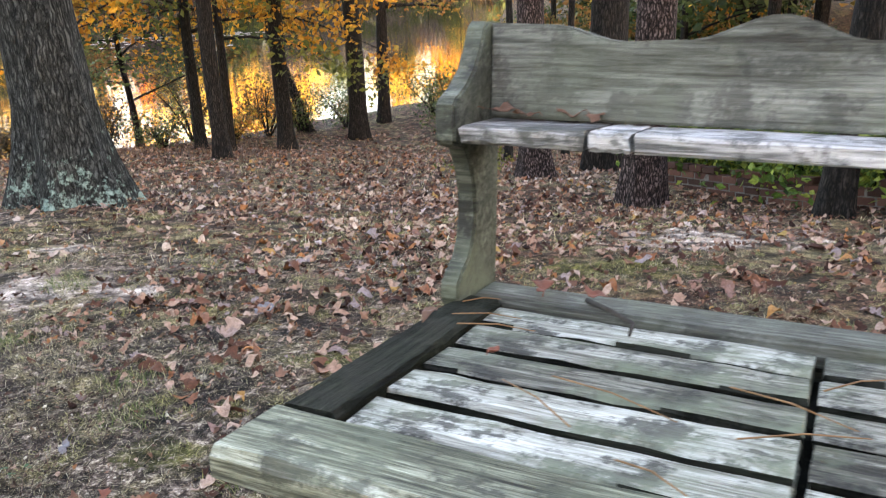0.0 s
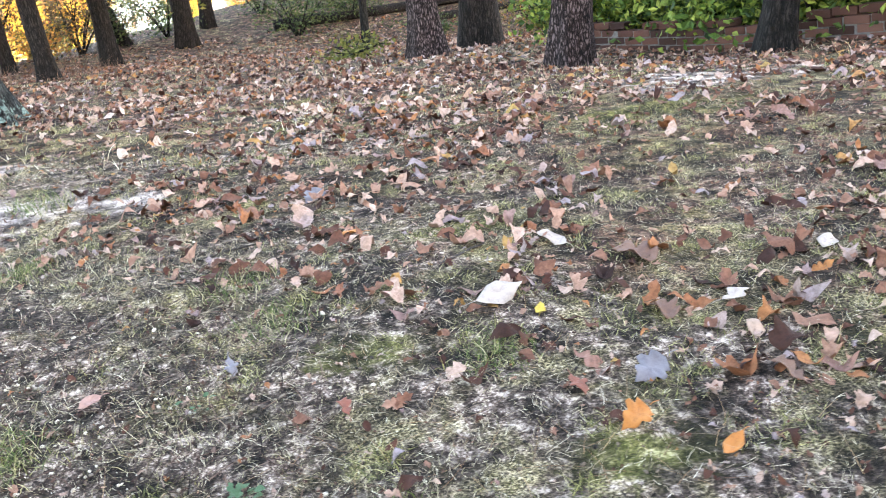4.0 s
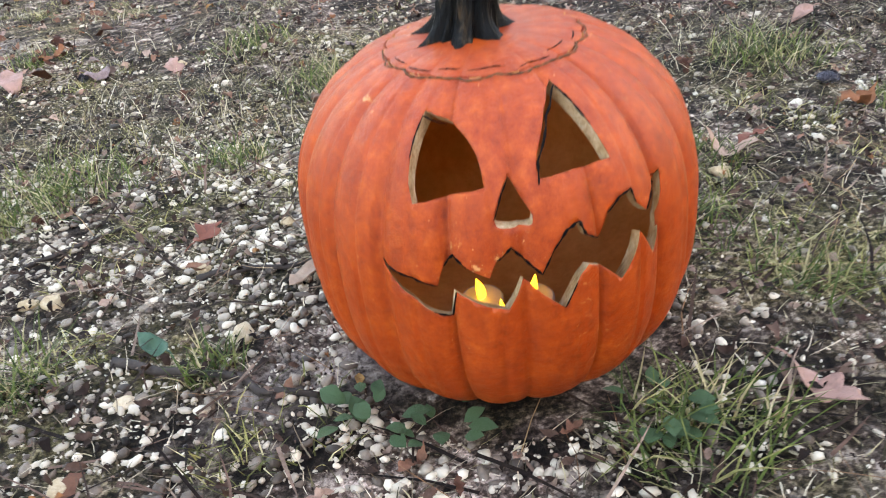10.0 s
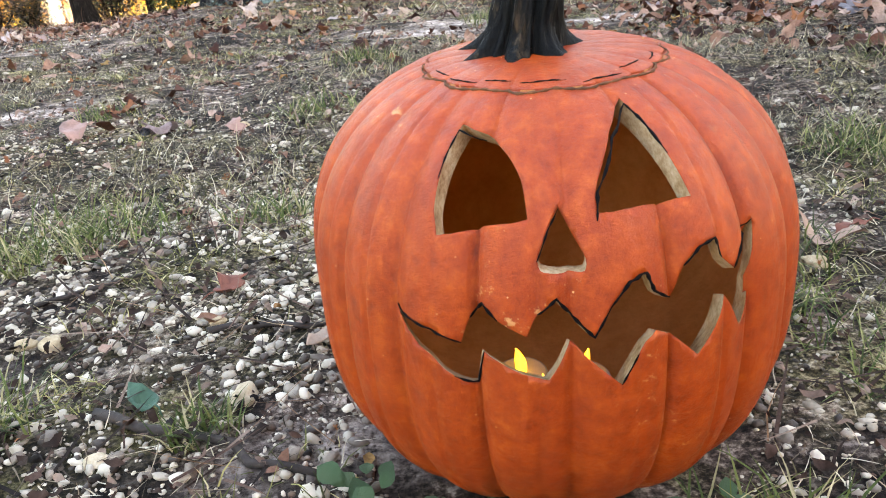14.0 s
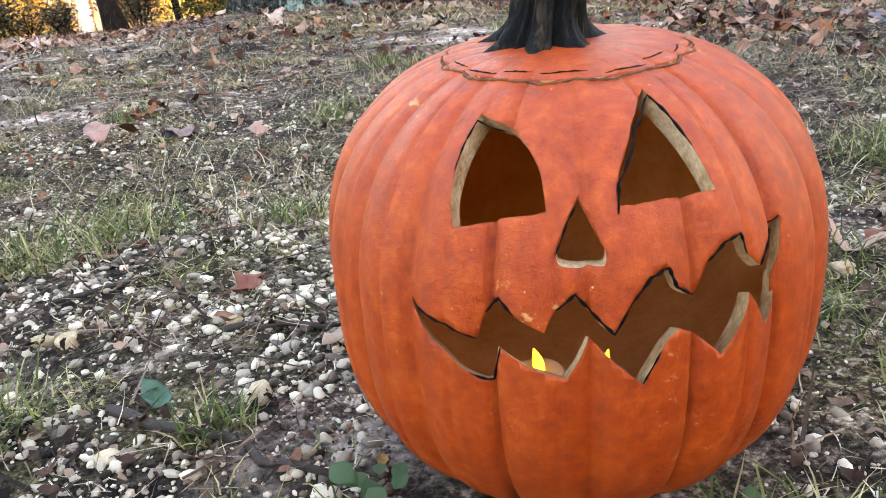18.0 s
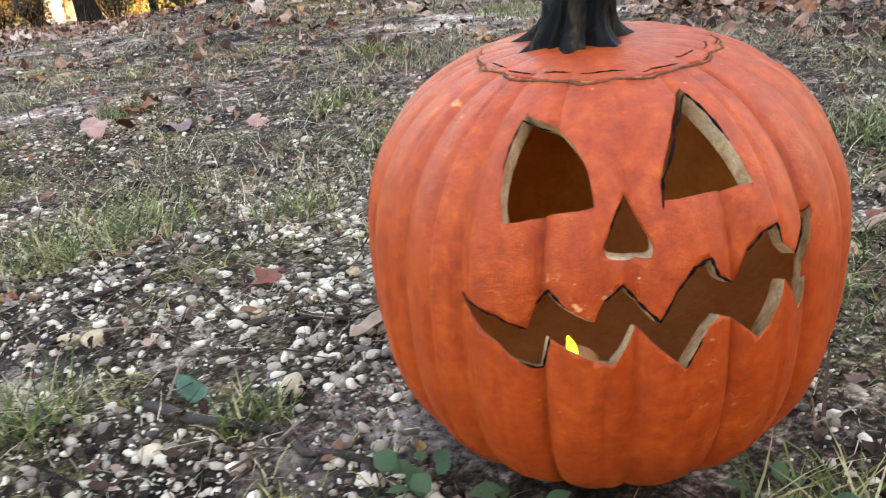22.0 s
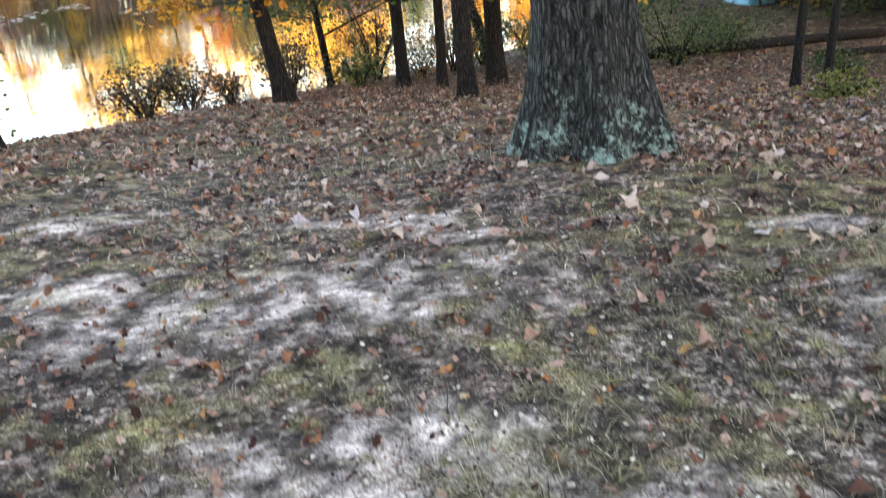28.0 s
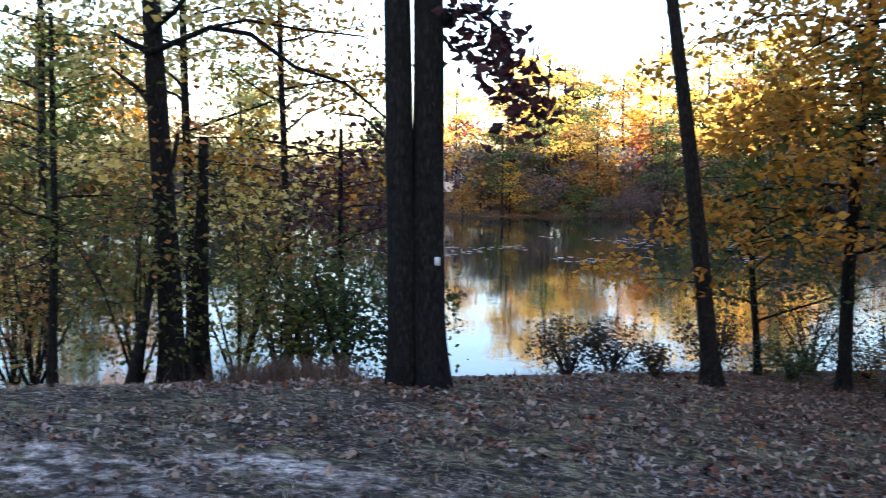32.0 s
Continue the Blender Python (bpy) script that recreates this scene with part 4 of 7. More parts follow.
def body_radius(z01, ang, inner=0.0):
    """Radius of the pumpkin at height fraction z01 (0 foot, 1 crown) and angle."""
    u = 2 * z01 - 1
    r = (1 - abs(u) ** (2.8 if u > 0 else 2.5)) ** (1 / 2.15)
    ph = ang * RIBS + 0.9 * math.sin(ang * 2 + 0.7) + 0.7 * math.sin(ang * 3)
    groove = abs(math.sin(ph / 2)) ** 0.34 - 0.16 * math.exp(-(math.sin(ph / 2 + 1.25 + 0.3 * math.sin(ang * 5)) / 0.10) ** 2)
    return PR * r * (1 - inner) * (1 - (0.072 if not inner else 0.01) * (1 - groove)) * (1 + 0.012 * math.sin(ang * 2 + 1) + 0.01 * math.sin(ang + 2))


PH = 0.330


def body_point(z01, ang, inner=0.0):
    r = body_radius(z01, ang, inner)
    z = PH * z01 if not inner else PH * 0.215 + PH * 0.720 * z01
    # the crown and foot dip in at the middle
    dip = math.exp(-(r / (PR * 0.42)) ** 2)
    z += (-0.010 * dip if z01 > 0.5 else 0.03 * dip) * (0 if inner else 1)
    return Vector((r * math.cos(ang), r * math.sin(ang), z))


def pumpkin_shell(lo, hi, na=342, nz=64, lid=False):
    """A closed shell between two height fractions."""
    bm = bmesh.new()
    grids = []
    for inner in (0.0, 0.105):
        g = []
        for j in range(nz + 1):
            e = 0.5 - 0.5 * math.cos(math.pi * j / nz) if not lid else j / nz
            z01 = lo + (hi - lo) * e
            z01 = min(max(z01, 0.0006), 0.9994)
            g.append([bm.verts.new(body_point(z01, 2 * math.pi * i / na, inner)) for i in range(na)])
        grids.append(g)
    for g, flip in ((grids[0], False), (grids[1], True)):
        for j in range(nz):
            for i in range(na):
                q = (g[j][i], g[j][(i + 1) % na], g[j + 1][(i + 1) % na], g[j + 1][i])
                bm.faces.new(q[::-1] if flip else q)
    o, n = grids
    if lo > 0.01:
        for i in range(na):
            bm.faces.new((o[0][(i + 1) % na], o[0][i], n[0][i], n[0][(i + 1) % na]))
    else:
        bm.faces.new(o[0][::-1])
        bm.faces.new(n[0])
    if hi < 0.99:
        for i in range(na):
            bm.faces.new((o[-1][i], o[-1][(i + 1) % na], n[-1][(i + 1) % na], n[-1][i]))
    else:
        bm.faces.new(o[-1])
        bm.faces.new(n[-1][::-1])
    bmesh.ops.recalc_face_normals(bm, faces=bm.faces)
    return bm


# the carved face: degrees round the pumpkin and fractions of its height
EYE_L = [(-125.1, 0.906), (-115.9, 0.893), (-108.9, 0.869), (-105.1, 0.836), (-103.5, 0.783), (-123.4, 0.75), (-125.0, 0.789), (-125.7, 0.841), (-125.7, 0.875)]
EYE_R = [(-72.0, 0.927), (-70.4, 0.905), (-68.7, 0.858), (-67.1, 0.784), (-89.4, 0.785), (-88.5, 0.825), (-81.4, 0.89)]
NOSE = [(-97.3, 0.804), (-94.8, 0.766), (-92.2, 0.728), (-92.5, 0.707), (-96.9, 0.704), (-101.4, 0.713), (-102.0, 0.729), (-99.7, 0.776)]
SMILE_TOP = [(-133.5, 0.62), (-128.8, 0.609), (-123.5, 0.598), (-117.4, 0.579), (-115.7, 0.625), (-113.1, 0.655), (-109.8, 0.63), (-104.1, 0.605), (-102.1, 0.642), (-98.4, 0.667), (-95.2, 0.629), (-91.3, 0.596),
             (-88.0, 0.651), (-84.3, 0.688), (-80.6, 0.696), (-79.2, 0.663), (-74.6, 0.633), (-72.1, 0.69), (-68.3, 0.717), (-64.5, 0.724), (-63.1, 0.686), (-60.4, 0.661), (-56.9, 0.688), (-51.4, 0.72)]
SMILE_LOW = [(-52.4, 0.663), (-54.7, 0.594), (-58.9, 0.545), (-63.2, 0.619), (-66.0, 0.568), (-69.7, 0.521), (-74.9, 0.567), (-79.2, 0.592), (-82.8, 0.557), (-86.2, 0.5), (-91.2, 0.543), (-95.9, 0.585),
             (-98.2, 0.544), (-100.2, 0.518), (-105.3, 0.533), (-112.9, 0.565), (-114.9, 0.493), (-119.2, 0.511), (-126.4, 0.562)]


def eased(points, sharp=58, steps=4):
    """A closed outline eased through its points, but for corners sharper than an angle in degrees."""
    across, n = PR * math.pi / 180, len(points)
    P = [Vector((a * across, z * PH)) for a, z in points]
    T = []
    for i in range(n):
        u, w = P[i] - P[i - 1], P[(i + 1) % n] - P[i]
        T.append(Vector((0, 0)) if math.degrees(u.angle(w)) > sharp else (u.normalized() + w.normalized()) * 0.5 * min(u.length, w.length))
    out = []
    for i in range(n):
        p, q, u, w = P[i], P[(i + 1) % n], T[i], T[(i + 1) % n]
        for k in range(steps):
            h = k / steps
            c = p * (2 * h ** 3 - 3 * h * h + 1) + u * (h ** 3 - 2 * h * h + h) + q * (3 * h * h - 2 * h ** 3) + w * (h ** 3 - h * h)
            out.append((c.x / across, c.y / PH))
    return out


def face_point(a, z, k=1.0):
    p = body_point(z * 0.985 + 0.022, radians(a))
    return Vector((p.x * k, p.y * k, p.z))


def cutter(points, straight=False, level=False):
    """A wedge towards the axis, or a straight plug between two flat ends, to cut an opening with."""
    bm = bmesh.new()
    if straight:
        way = Vector((math.cos(radians(-92)), math.sin(radians(-92)), 0.55)).normalized()
        on = [face_point(a, z) for a, z in points]
        out, ins = ([bm.verts.new(p + way * (PR * d - (p - Vector((0, 0, PH * 0.58))).dot(way))) for p in on] for d in (1.4, 0.45))
    else:
        mid = Vector((0, 0, 0))
        for a, z in points:
            mid += (face_point(a + 1, z) - face_point(a - 1, z)).cross(face_point(a, z + 0.01) - face_point(a, z - 0.01)).normalized() / len(points)
        if level:
            mid.z *= 0.45
        mid.normalize()
        out = [bm.verts.new(face_point(a, z) + mid * 0.06) for a, z in points]
        ins = [bm.verts.new(face_point(a, z) - (mid * 0.8 + Vector((face_point(a, z).x, face_point(a, z).y, 0)).normalized() * 0.2) * 0.05) for a, z in points]
    n = len(points)
    for i in range(n):
        bm.faces.new((out[i], out[(i + 1) % n], ins[(i + 1) % n], ins[i]))
    caps = [bm.faces.new(out[::-1]), bm.faces.new(ins)]
    bmesh.ops.triangulate(bm, faces=caps)
    bmesh.ops.recalc_face_normals(bm, faces=bm.faces)
    me = bpy.data.meshes.new("cutter")
    bm.to_mesh(me)
    bm.free()
    me.materials.append(M_FLESH)
    return new("cutter", me)


def carve(me, cutters):
    """The shell with the openings cut through it."""
    ob = new("carving", me)
    for c in cutters:
        mod = ob.modifiers.new("cut", 'BOOLEAN')
        mod.operation, mod.object, mod.solver, mod.material_mode = 'DIFFERENCE', c, 'EXACT', 'TRANSFER'
    bpy.context.view_layer.update()
    done = bpy.data.meshes.new_from_object(ob.evaluated_get(bpy.context.evaluated_depsgraph_get()))
    for o in (ob, *cutters):
        bpy.data.objects.remove(o)
    return done


LID_CUT = 0.962


def shell_mesh(name, lo, hi, nz, lid):
    bm = pumpkin_shell(lo, hi, 342, nz, lid)
    for f in bm.faces:
        c = f.calc_center_median()
        f.material_index = 0 if f.normal.dot(c - Vector((0, 0, PH / 2))) > 0 else 1
        f.smooth = True
    me = bpy.data.meshes.new(name)
    bm.to_mesh(me)
    bm.free()
    for mt in (M_SKIN, M_INNER, M_FLESH):
        me.materials.append(mt)
    return me


def on_skin(points, r, lift=1.0015):
    """A thin drawn line along the skin."""
    bm = bmesh.new()
    pts = []
    for (a0, z0), (a1, z1) in zip(points, points[1:]):
        for k in range(5):
            s = k / 5
            pts.append(face_point(a0 + (a1 - a0) * s, z0 + (z1 - z0) * s, lift))
    pts.append(face_point(*points[-1], lift))
    n = len(pts)
    tube(bm, pts, [r * (0.35 + 0.65 * min(1, 4 * min(i, n - 1 - i) / n + 0.1)) * (0.8 + 0.35 * math.sin(i * 1.9)) for i in range(n)], 6)
    return bm


def pumpkin():
    t = empty("carved_pumpkin", pose(PX, PY, PZ), "orange carved jack-o'-lantern pumpkin standing on gravel", "pumpkin")
    me = carve(shell_mesh("body", 0.0, LID_CUT, 72, False), [cutter(eased(EYE_L)), cutter(eased(EYE_R)), cutter(eased(NOSE, 85), level=True), cutter(eased(SMILE_TOP + SMILE_LOW, 62, 3), True)])
    body = new("body", me)
    body.parent = t
    tagged(body, "ribbed orange shell with cut eyes, nose and jagged mouth")
    lid = new("lid", shell_mesh("lid", LID_CUT + 0.002, 1.0, 26, True))
    lid.parent = t
    # stem: ridged, flared over the crown, bent at the tip
    bm = bmesh.new()
    rows = []
    z0 = body_point(0.9994, 0).z
    for j in range(22):
        s = j / 21
        hook = max(0.0, (s - 0.72) / 0.28)
        c = Vector((-0.013 + 0.018 * s - 0.024 * hook ** 1.6, 0.008 + 0.012 * s - 0.004 * hook, z0 - 0.005 + 0.084 * s - 0.009 * hook ** 2))
        base = 0.0228 - 0.002 * s - 0.006 * hook ** 2 + 0.020 * math.exp(-s * 10)
        row = []
        for i in range(112):
            a = 2 * math.pi * i / 112
            rr = base * (1 + (0.08 + 0.20 * math.exp(-s * 9)) * math.cos(7 * a + 0.9 * s + 0.4) + 0.10 * (1 - 2 * abs(math.sin(8 * a + 1.3 * s)) ** 0.6) + 0.05 * math.sin(23 * a - 3 * s) + 0.04 * math.sin(5 * a + 14 * s) + 0.05 * hook * math.sin(9 * a + 31 * s))
            out = Vector((math.cos(a), math.sin(a), 0)) * rr
            drop = 0.010 * math.exp(-s * 14) * (0.5 - 0.5 * math.cos(7 * a + 0.4))
            row.append(bm.verts.new(c + out + Vector((0, 0, -drop))))
        rows.append(row)
    for a, b in zip(rows, rows[1:]):
        for i in range(112):
            bm.faces.new((a[i], a[(i + 1) % 112], b[(i + 1) % 112], b[i]))
    bm.faces.new(rows[0][::-1])
    bm.faces.new(rows[-1])
    part("stem", bm, M_STEM, lid, "dark ridged stem with a bent tip")
    bm = bmesh.new()
    c = Vector((-0.0200, 0.014, z0 + 0.0705))
    ring = [bm.verts.new(c + Vector((math.cos(2 * math.pi * i / 20) * 0.0105, math.sin(2 * math.pi * i / 20) * 0.0105, 0.0008))) for i in range(20)]
    top = bm.verts.new(c + Vector((0, 0, 0.003)))
    for i in range(20):
        bm.faces.new((ring[i], ring[(i + 1) % 20], top))
    part("stem_end", bm, surface("dry_cut_stem", [(0.35, (0.05, 0.045, 0.03)), (0.65, (0.36, 0.31, 0.22))], 90, 0.9), lid, "dry cut end")
    # marker lines left along the cuts
    for line, r in ((SMILE_TOP[:4], 0.0014), (SMILE_TOP[4:7], 0.0017), (SMILE_TOP[8:13], 0.0017), (SMILE_TOP[12:17], 0.0019), (SMILE_TOP[17:21], 0.0015), (SMILE_TOP[21:24], 0.0015), (SMILE_LOW[15:18], 0.0014),
                    (EYE_R[4:] + EYE_R[:1], 0.0017), (EYE_R[:3], 0.0016), (EYE_L[7:] + EYE_L[:2], 0.0011), (SMILE_LOW[8:10], 0.0013), (NOSE[6:8] + NOSE[:1], 0.0010)):
        part("marker_line", on_skin(line, 0.62 * r), M_MARKER, t)
    rg = random.Random(4)
    a = -170.0
    while a < -20:
        w = rg.uniform(13, 24)
        z = 0.9625 + 0.003 * math.sin(a * 0.09)
        part("marker_line", on_skin([(a, z), (a + w / 2, z + 0.0015), (a + w, z + 0.001)], 0.0007), M_MARKER, lid)
        a += w + rg.uniform(3, 8)
    part("cut_line", on_skin([(-190 + 8 * i, 0.9535 + 0.0022 * math.sin(i * 1.7)) for i in range(25)], 0.0012, lift=1.0005), surface("dried_cut", [(0.3, (0.05, 0.02, 0.008)), (0.7, (0.20, 0.08, 0.03))], 80, 0.8), t)
    return t


pumpkin()


def tea_light(x, y, turn, first=None):
    if first:
        return copy_thing(first, pose(PX + x, PY + y, PZ + 0.0775, 0, 0, turn))
    t = empty("tea_light", pose(PX + x, PY + y, PZ + 0.0775, 0, 0, turn), "dull white battery tea light with glowing yellow flame inside the pumpkin", "tea light", "tea lights")
    bm = bmesh.new()
    prof = [(0.0, 0), (0.0182, 0), (0.0190, 0.001), (0.0190, 0.0165), (0.0180, 0.018), (0.0165, 0.0178), (0.010, 0.0160), (0.005, 0.0168), (0.0, 0.0168)]
    rows = [[bm.verts.new((r * math.cos(2 * math.pi * i / 28), r * math.sin(2 * math.pi * i / 28), z)) for i in range(28)] for r, z in prof[1:-1]]
    for a, b in zip(rows, rows[1:]):
        for i in range(28):
            bm.faces.new((a[i], a[(i + 1) % 28], b[(i + 1) % 28], b[i]))
    bm.faces.new(rows[0][::-1])
    bm.faces.new(rows[-1])
    part("cup", bm, surface("white_plastic", [(0.3, (0.36, 0.28, 0.31)), (0.7, (0.46, 0.37, 0.40))], 40, 0.45, bump_d=0.0003), t)
    m, nt, b = nodes_of("lit_flame")
    b.inputs["Base Color"].default_value = (0.95, 0.75, 0.1, 1)
    b.inputs["Emission Color"].default_value = (1.0, 0.60, 0.014, 1)
    b.inputs["Emission Strength"].default_value = 0.55
    bm = bmesh.new()
    rows = []
    for j in range(9):
        s = j / 8
        r = 0.0042 * math.sin(math.pi * (0.12 + 0.88 * s) ** 0.7) ** 0.9 + 0.0003
        rows.append([bm.verts.new((r * math.cos(2 * math.pi * i / 12) + 0.004 * s * s, 0.7 * r * math.sin(2 * math.pi * i / 12), 0.016 + 0.023 * s)) for i in range(12)])
    for a, b2 in zip(rows, rows[1:]):
        for i in range(12):
            bm.faces.new((a[i], a[(i + 1) % 12], b2[(i + 1) % 12], b2[i]))
    bm.faces.new(rows[-1])
    part("flame", bm, m, t, "glowing yellow plastic flame")
    return t


first_light = tea_light(-0.0275, -0.037, 200)
tea_light(0.0155, -0.050, 20, first_light)
tea_light(-0.016, -0.0765, 120, first_light)

# ---- litter, gravel and grass ----
SC = np.random.default_rng(2024)


def patchy(x, y, f, seed):
    """Smooth blotches from 0 to 1."""
    g = np.random.default_rng(seed)
    s = 0
    for k in range(5):
        d, p, q = g.uniform(0, 6.28), g.uniform(0, 6.28), f * 1.55 ** k
        u, v = x * math.cos(d) + y * math.sin(d), -x * math.sin(d) + y * math.cos(d)
        s = s + np.sin(q * u + p + 1.7 * np.sin(q * 0.6 * v + p)) * np.cos(q * 0.9 * v + 2 * p) / 1.35 ** k
    return 1 / (1 + np.exp(-2.0 * s))


def sandy(x, y):
    """Where the worn sand lies open."""
    return np.max([np.exp(-((x - px) / rx) ** 2 - ((y - py) / ry) ** 2) for px, py, rx, ry in SAND], axis=0)


def leafy(x, y):
    """Where the fallen leaves lie thick."""
    k = np.maximum(0.22 * (x + 1.9) + 0.16 * (y - 4.2), 0.30 * (y - 7.2)) + 1.2 * (patchy(x, y, 1.3, 3) - 0.5)
    bare = 1 - 0.9 * np.exp(-((x + 2.1) / 0.55) ** 2 - ((y - 3.93) / 0.28) ** 2) - 0.6 * np.exp(-((x + 7.2) / 0.9) ** 2 - ((y - 5.5) / 0.4) ** 2)
    return bare * (1 - 0.7 * sandy(x, y)) / (1 + np.exp(-7 * (k - 0.05))) * np.clip(0.12 + (y - 1.6) / 1.0 + np.maximum(x + 0.6, 0) * 1.2, 0.06, 1)


def stony(x, y):
    """Where the gravel lies bare."""
    d = np.hypot((x + 2.78) / 1.1, (y - 1.72) / 1.0)
    e = np.hypot((x + 4.3) / 1.9, (y - 3.6) / 1.9)
    return np.maximum(np.exp(-d ** 2.6), 0.22 * np.exp(-e ** 2.5)) * (0.45 + 0.75 * patchy(x, y, 3.0, 5))


def turfy(x, y):
    return np.clip(1.35 * patchy(x, y, 2.2, 9) - 0.25 + 0.4 * np.exp(-((x + 1.3) / 0.9) ** 2 - ((y - 1.7) / 0.8) ** 2), 0, 1) * (1 - 0.75 * stony(x, y)) * (1 - 0.3 * leafy(x, y)) * (1 - 0.85 * sandy(x, y)) * (1 - 0.65 * np.exp(-((x + 3.8) / 1.1) ** 2 - ((y - 2.8) / 1.1) ** 2))


def choose(n, box, weight):
    """n random places in a box, by a weight from 0 to 1."""
    xs, ys = [], []
    while sum(len(a) for a in xs) < n:
        x, y = SC.uniform(box[0], box[1], n), SC.uniform(box[2], box[3], n)
        keep = SC.random(n) < weight(x, y)
        xs.append(x[keep])
        ys.append(y[keep])
    x, y = np.concatenate(xs)[:n], np.concatenate(ys)[:n]
    clear = (np.hypot(x - PX, y - PY) > 0.15)
    return x[clear], y[clear]


def frames_of(n, tilt):
    """Random turns near level."""
    a = SC.uniform(0, 2 * np.pi, n)
    tx, ty = SC.normal(0, tilt, n), SC.normal(0, tilt, n)
    fx = np.stack([np.cos(a), np.sin(a), tx], 1)
    fx /= np.linalg.norm(fx, axis=1)[:, None]
    up = np.stack([-tx * np.cos(a) + ty * np.sin(a), -tx * np.sin(a) - ty * np.cos(a), np.ones(n)], 1)
    fy = np.cross(up, fx)
    fy /= np.linalg.norm(fy, axis=1)[:, None]
    return fx, fy, np.cross(fx, fy)


OUTLINES = {
    "scrap": [(-0.5, 0.0), (-0.3, 0.17), (0.0, 0.25), (0.28, 0.16), (0.5, 0.0)],
    "ovate": [(-0.5, 0.0), (-0.42, 0.08), (-0.28, 0.18), (-0.10, 0.235), (0.10, 0.225), (0.27, 0.15), (0.40, 0.07), (0.5, 0.0)],
    "lobed": [(-0.5, 0.012), (-0.38, 0.05), (-0.27, 0.15), (-0.19, 0.155), (-0.13, 0.09), (-0.03, 0.20), (0.06, 0.25), (0.12, 0.21), (0.15, 0.11), (0.26, 0.17), (0.34, 0.15), (0.38, 0.07), (0.5, 0.0)],
    "maple": [(-0.42, 0.03), (-0.37, 0.18), (-0.28, 0.29), (-0.17, 0.23), (-0.07, 0.37), (0.04, 0.39), (0.09, 0.22), (0.23, 0.25), (0.31, 0.20), (0.34, 0.11), (0.5, 0.0)],
}


def leaf_shape(kind):
    """Midrib and two margins, as points and triangles."""
    o = OUTLINES[kind]
    mid = [(x, 0.0) for x, _ in o[1:-1]]
    pts = [o[0]] + mid + [o[-1]] + [(x, y) for x, y in o[1:-1]] + [(x, -y) for x, y in o[1:-1]]
    m = len(mid)
    tri = []
    for side, base in ((1, m + 2), (-1, 2 * m + 2)):
        rib = list(range(0, m + 2))
        edge = [0] + [base + i for i in range(m)] + [m + 1]
        for i in range(m + 1):
            for t in ((rib[i], rib[i + 1], edge[i + 1]), (rib[i], edge[i + 1], edge[i])):
                if len(set(t)) == 3:
                    tri.append(t if side < 0 else t[::-1])
    return np.array(pts), np.array(tri)


def lay_leaves(name, x, y, size, kinds, material, label, lift=0.011, tilt=0.26, curl=0.9, parent=None):
    V, F, off = [], [], 0
    which = SC.integers(0, len(kinds), len(x))
    for k, kind in enumerate(kinds):
        s = which == k
        n = int(s.sum())
        if not n:
            continue
        p, tri = leaf_shape(kind)
        fx, fy, fz = frames_of(n, tilt)
        L = size[s][:, None]
        c1, c2 = SC.normal(0, curl, n)[:, None], np.abs(SC.normal(0, curl, n))[:, None]
        w = SC.uniform(0.8, 1.15, n)[:, None]
        px, py = p[None, :, 0] * L, p[None, :, 1] * L * w
        pz = (c1 * (p[None, :, 0] ** 2 - 0.08) + 1.6 * c2 * p[None, :, 1] ** 2 + 0.10 * np.sin(7 * p[None, :, 0] + 9 * c1)) * L
        ph = SC.uniform(0, 6.28, n)[:, None]
        pz = pz + (0.05 * np.sin(11 * p[None, :, 0] + 8 * p[None, :, 1] + ph) + 0.04 * np.sin(14 * p[None, :, 1] - 5 * p[None, :, 0] + 2 * ph) + SC.normal(0, 0.012, pz.shape)) * L
        base = np.stack([x[s], y[s], top(x[s], y[s]) + lift * SC.uniform(0.5, 2.0, n)], 1)
        v = base[:, None] + px[..., None] * fx[:, None] + py[..., None] * fy[:, None] + pz[..., None] * fz[:, None]
        V.append(v.reshape(-1, 3))
        F.append((tri[None] + (np.arange(n) * len(p))[:, None, None] + off).reshape(-1, 3))
        off += n * len(p)
    me = bpy.data.meshes.new(name)
    me.from_pydata(np.concatenate(V).tolist(), [], np.concatenate(F).tolist())
    return tagged(finish(name, me, material, smooth=True), label, "leaves", "", "stuff")


x, y = choose(6800, (-5.5, 4.5, -0.5, 8.0), leafy)
lay_leaves("fallen_leaves", x, y, 0.022 + 0.07 * SC.random(len(x)) ** 1.4, ("ovate", "scrap", "ovate", "lobed", "lobed", "maple"), L_LITTER, "dry brown and tan fallen leaves lying thick on the ground")
x, y = choose(650, (-2.4, 3.0, 0.6, 5.0), lambda a, b: leafy(a, b) ** 2)
lay_leaves("fallen_leaves", x, y, SC.uniform(0.055, 0.125, len(x)), ("ovate", "ovate", "lobed", "lobed", "maple"), L_LITTER, "large curled tan and grey fallen leaves", 0.014, 0.22, 0.9)
x, y = choose(15000, (-15, 8, 7.0, 21.5), leafy)
lay_leaves("fallen_leaves", x, y, SC.uniform(0.05, 0.12, len(x)), ("ovate", "ovate", "lobed", "maple"), L_LITTER, "dry fallen leaves covering the slope to the pond", tilt=0.35)
x, y = choose(13500, (-6.5, 2.5, -0.5, 5.6), lambda a, b: 0.15 + 0.85 * patchy(a, b, 2.0, 21) ** 2)
lay_leaves("leaf_scraps", x, y, 0.008 + 0.030 * SC.random(len(x)) ** 2, ("scrap", "lobed"), L_LITTER, "scattered scraps of dry leaf on thin turf and gravel", 0.005, 0.2)

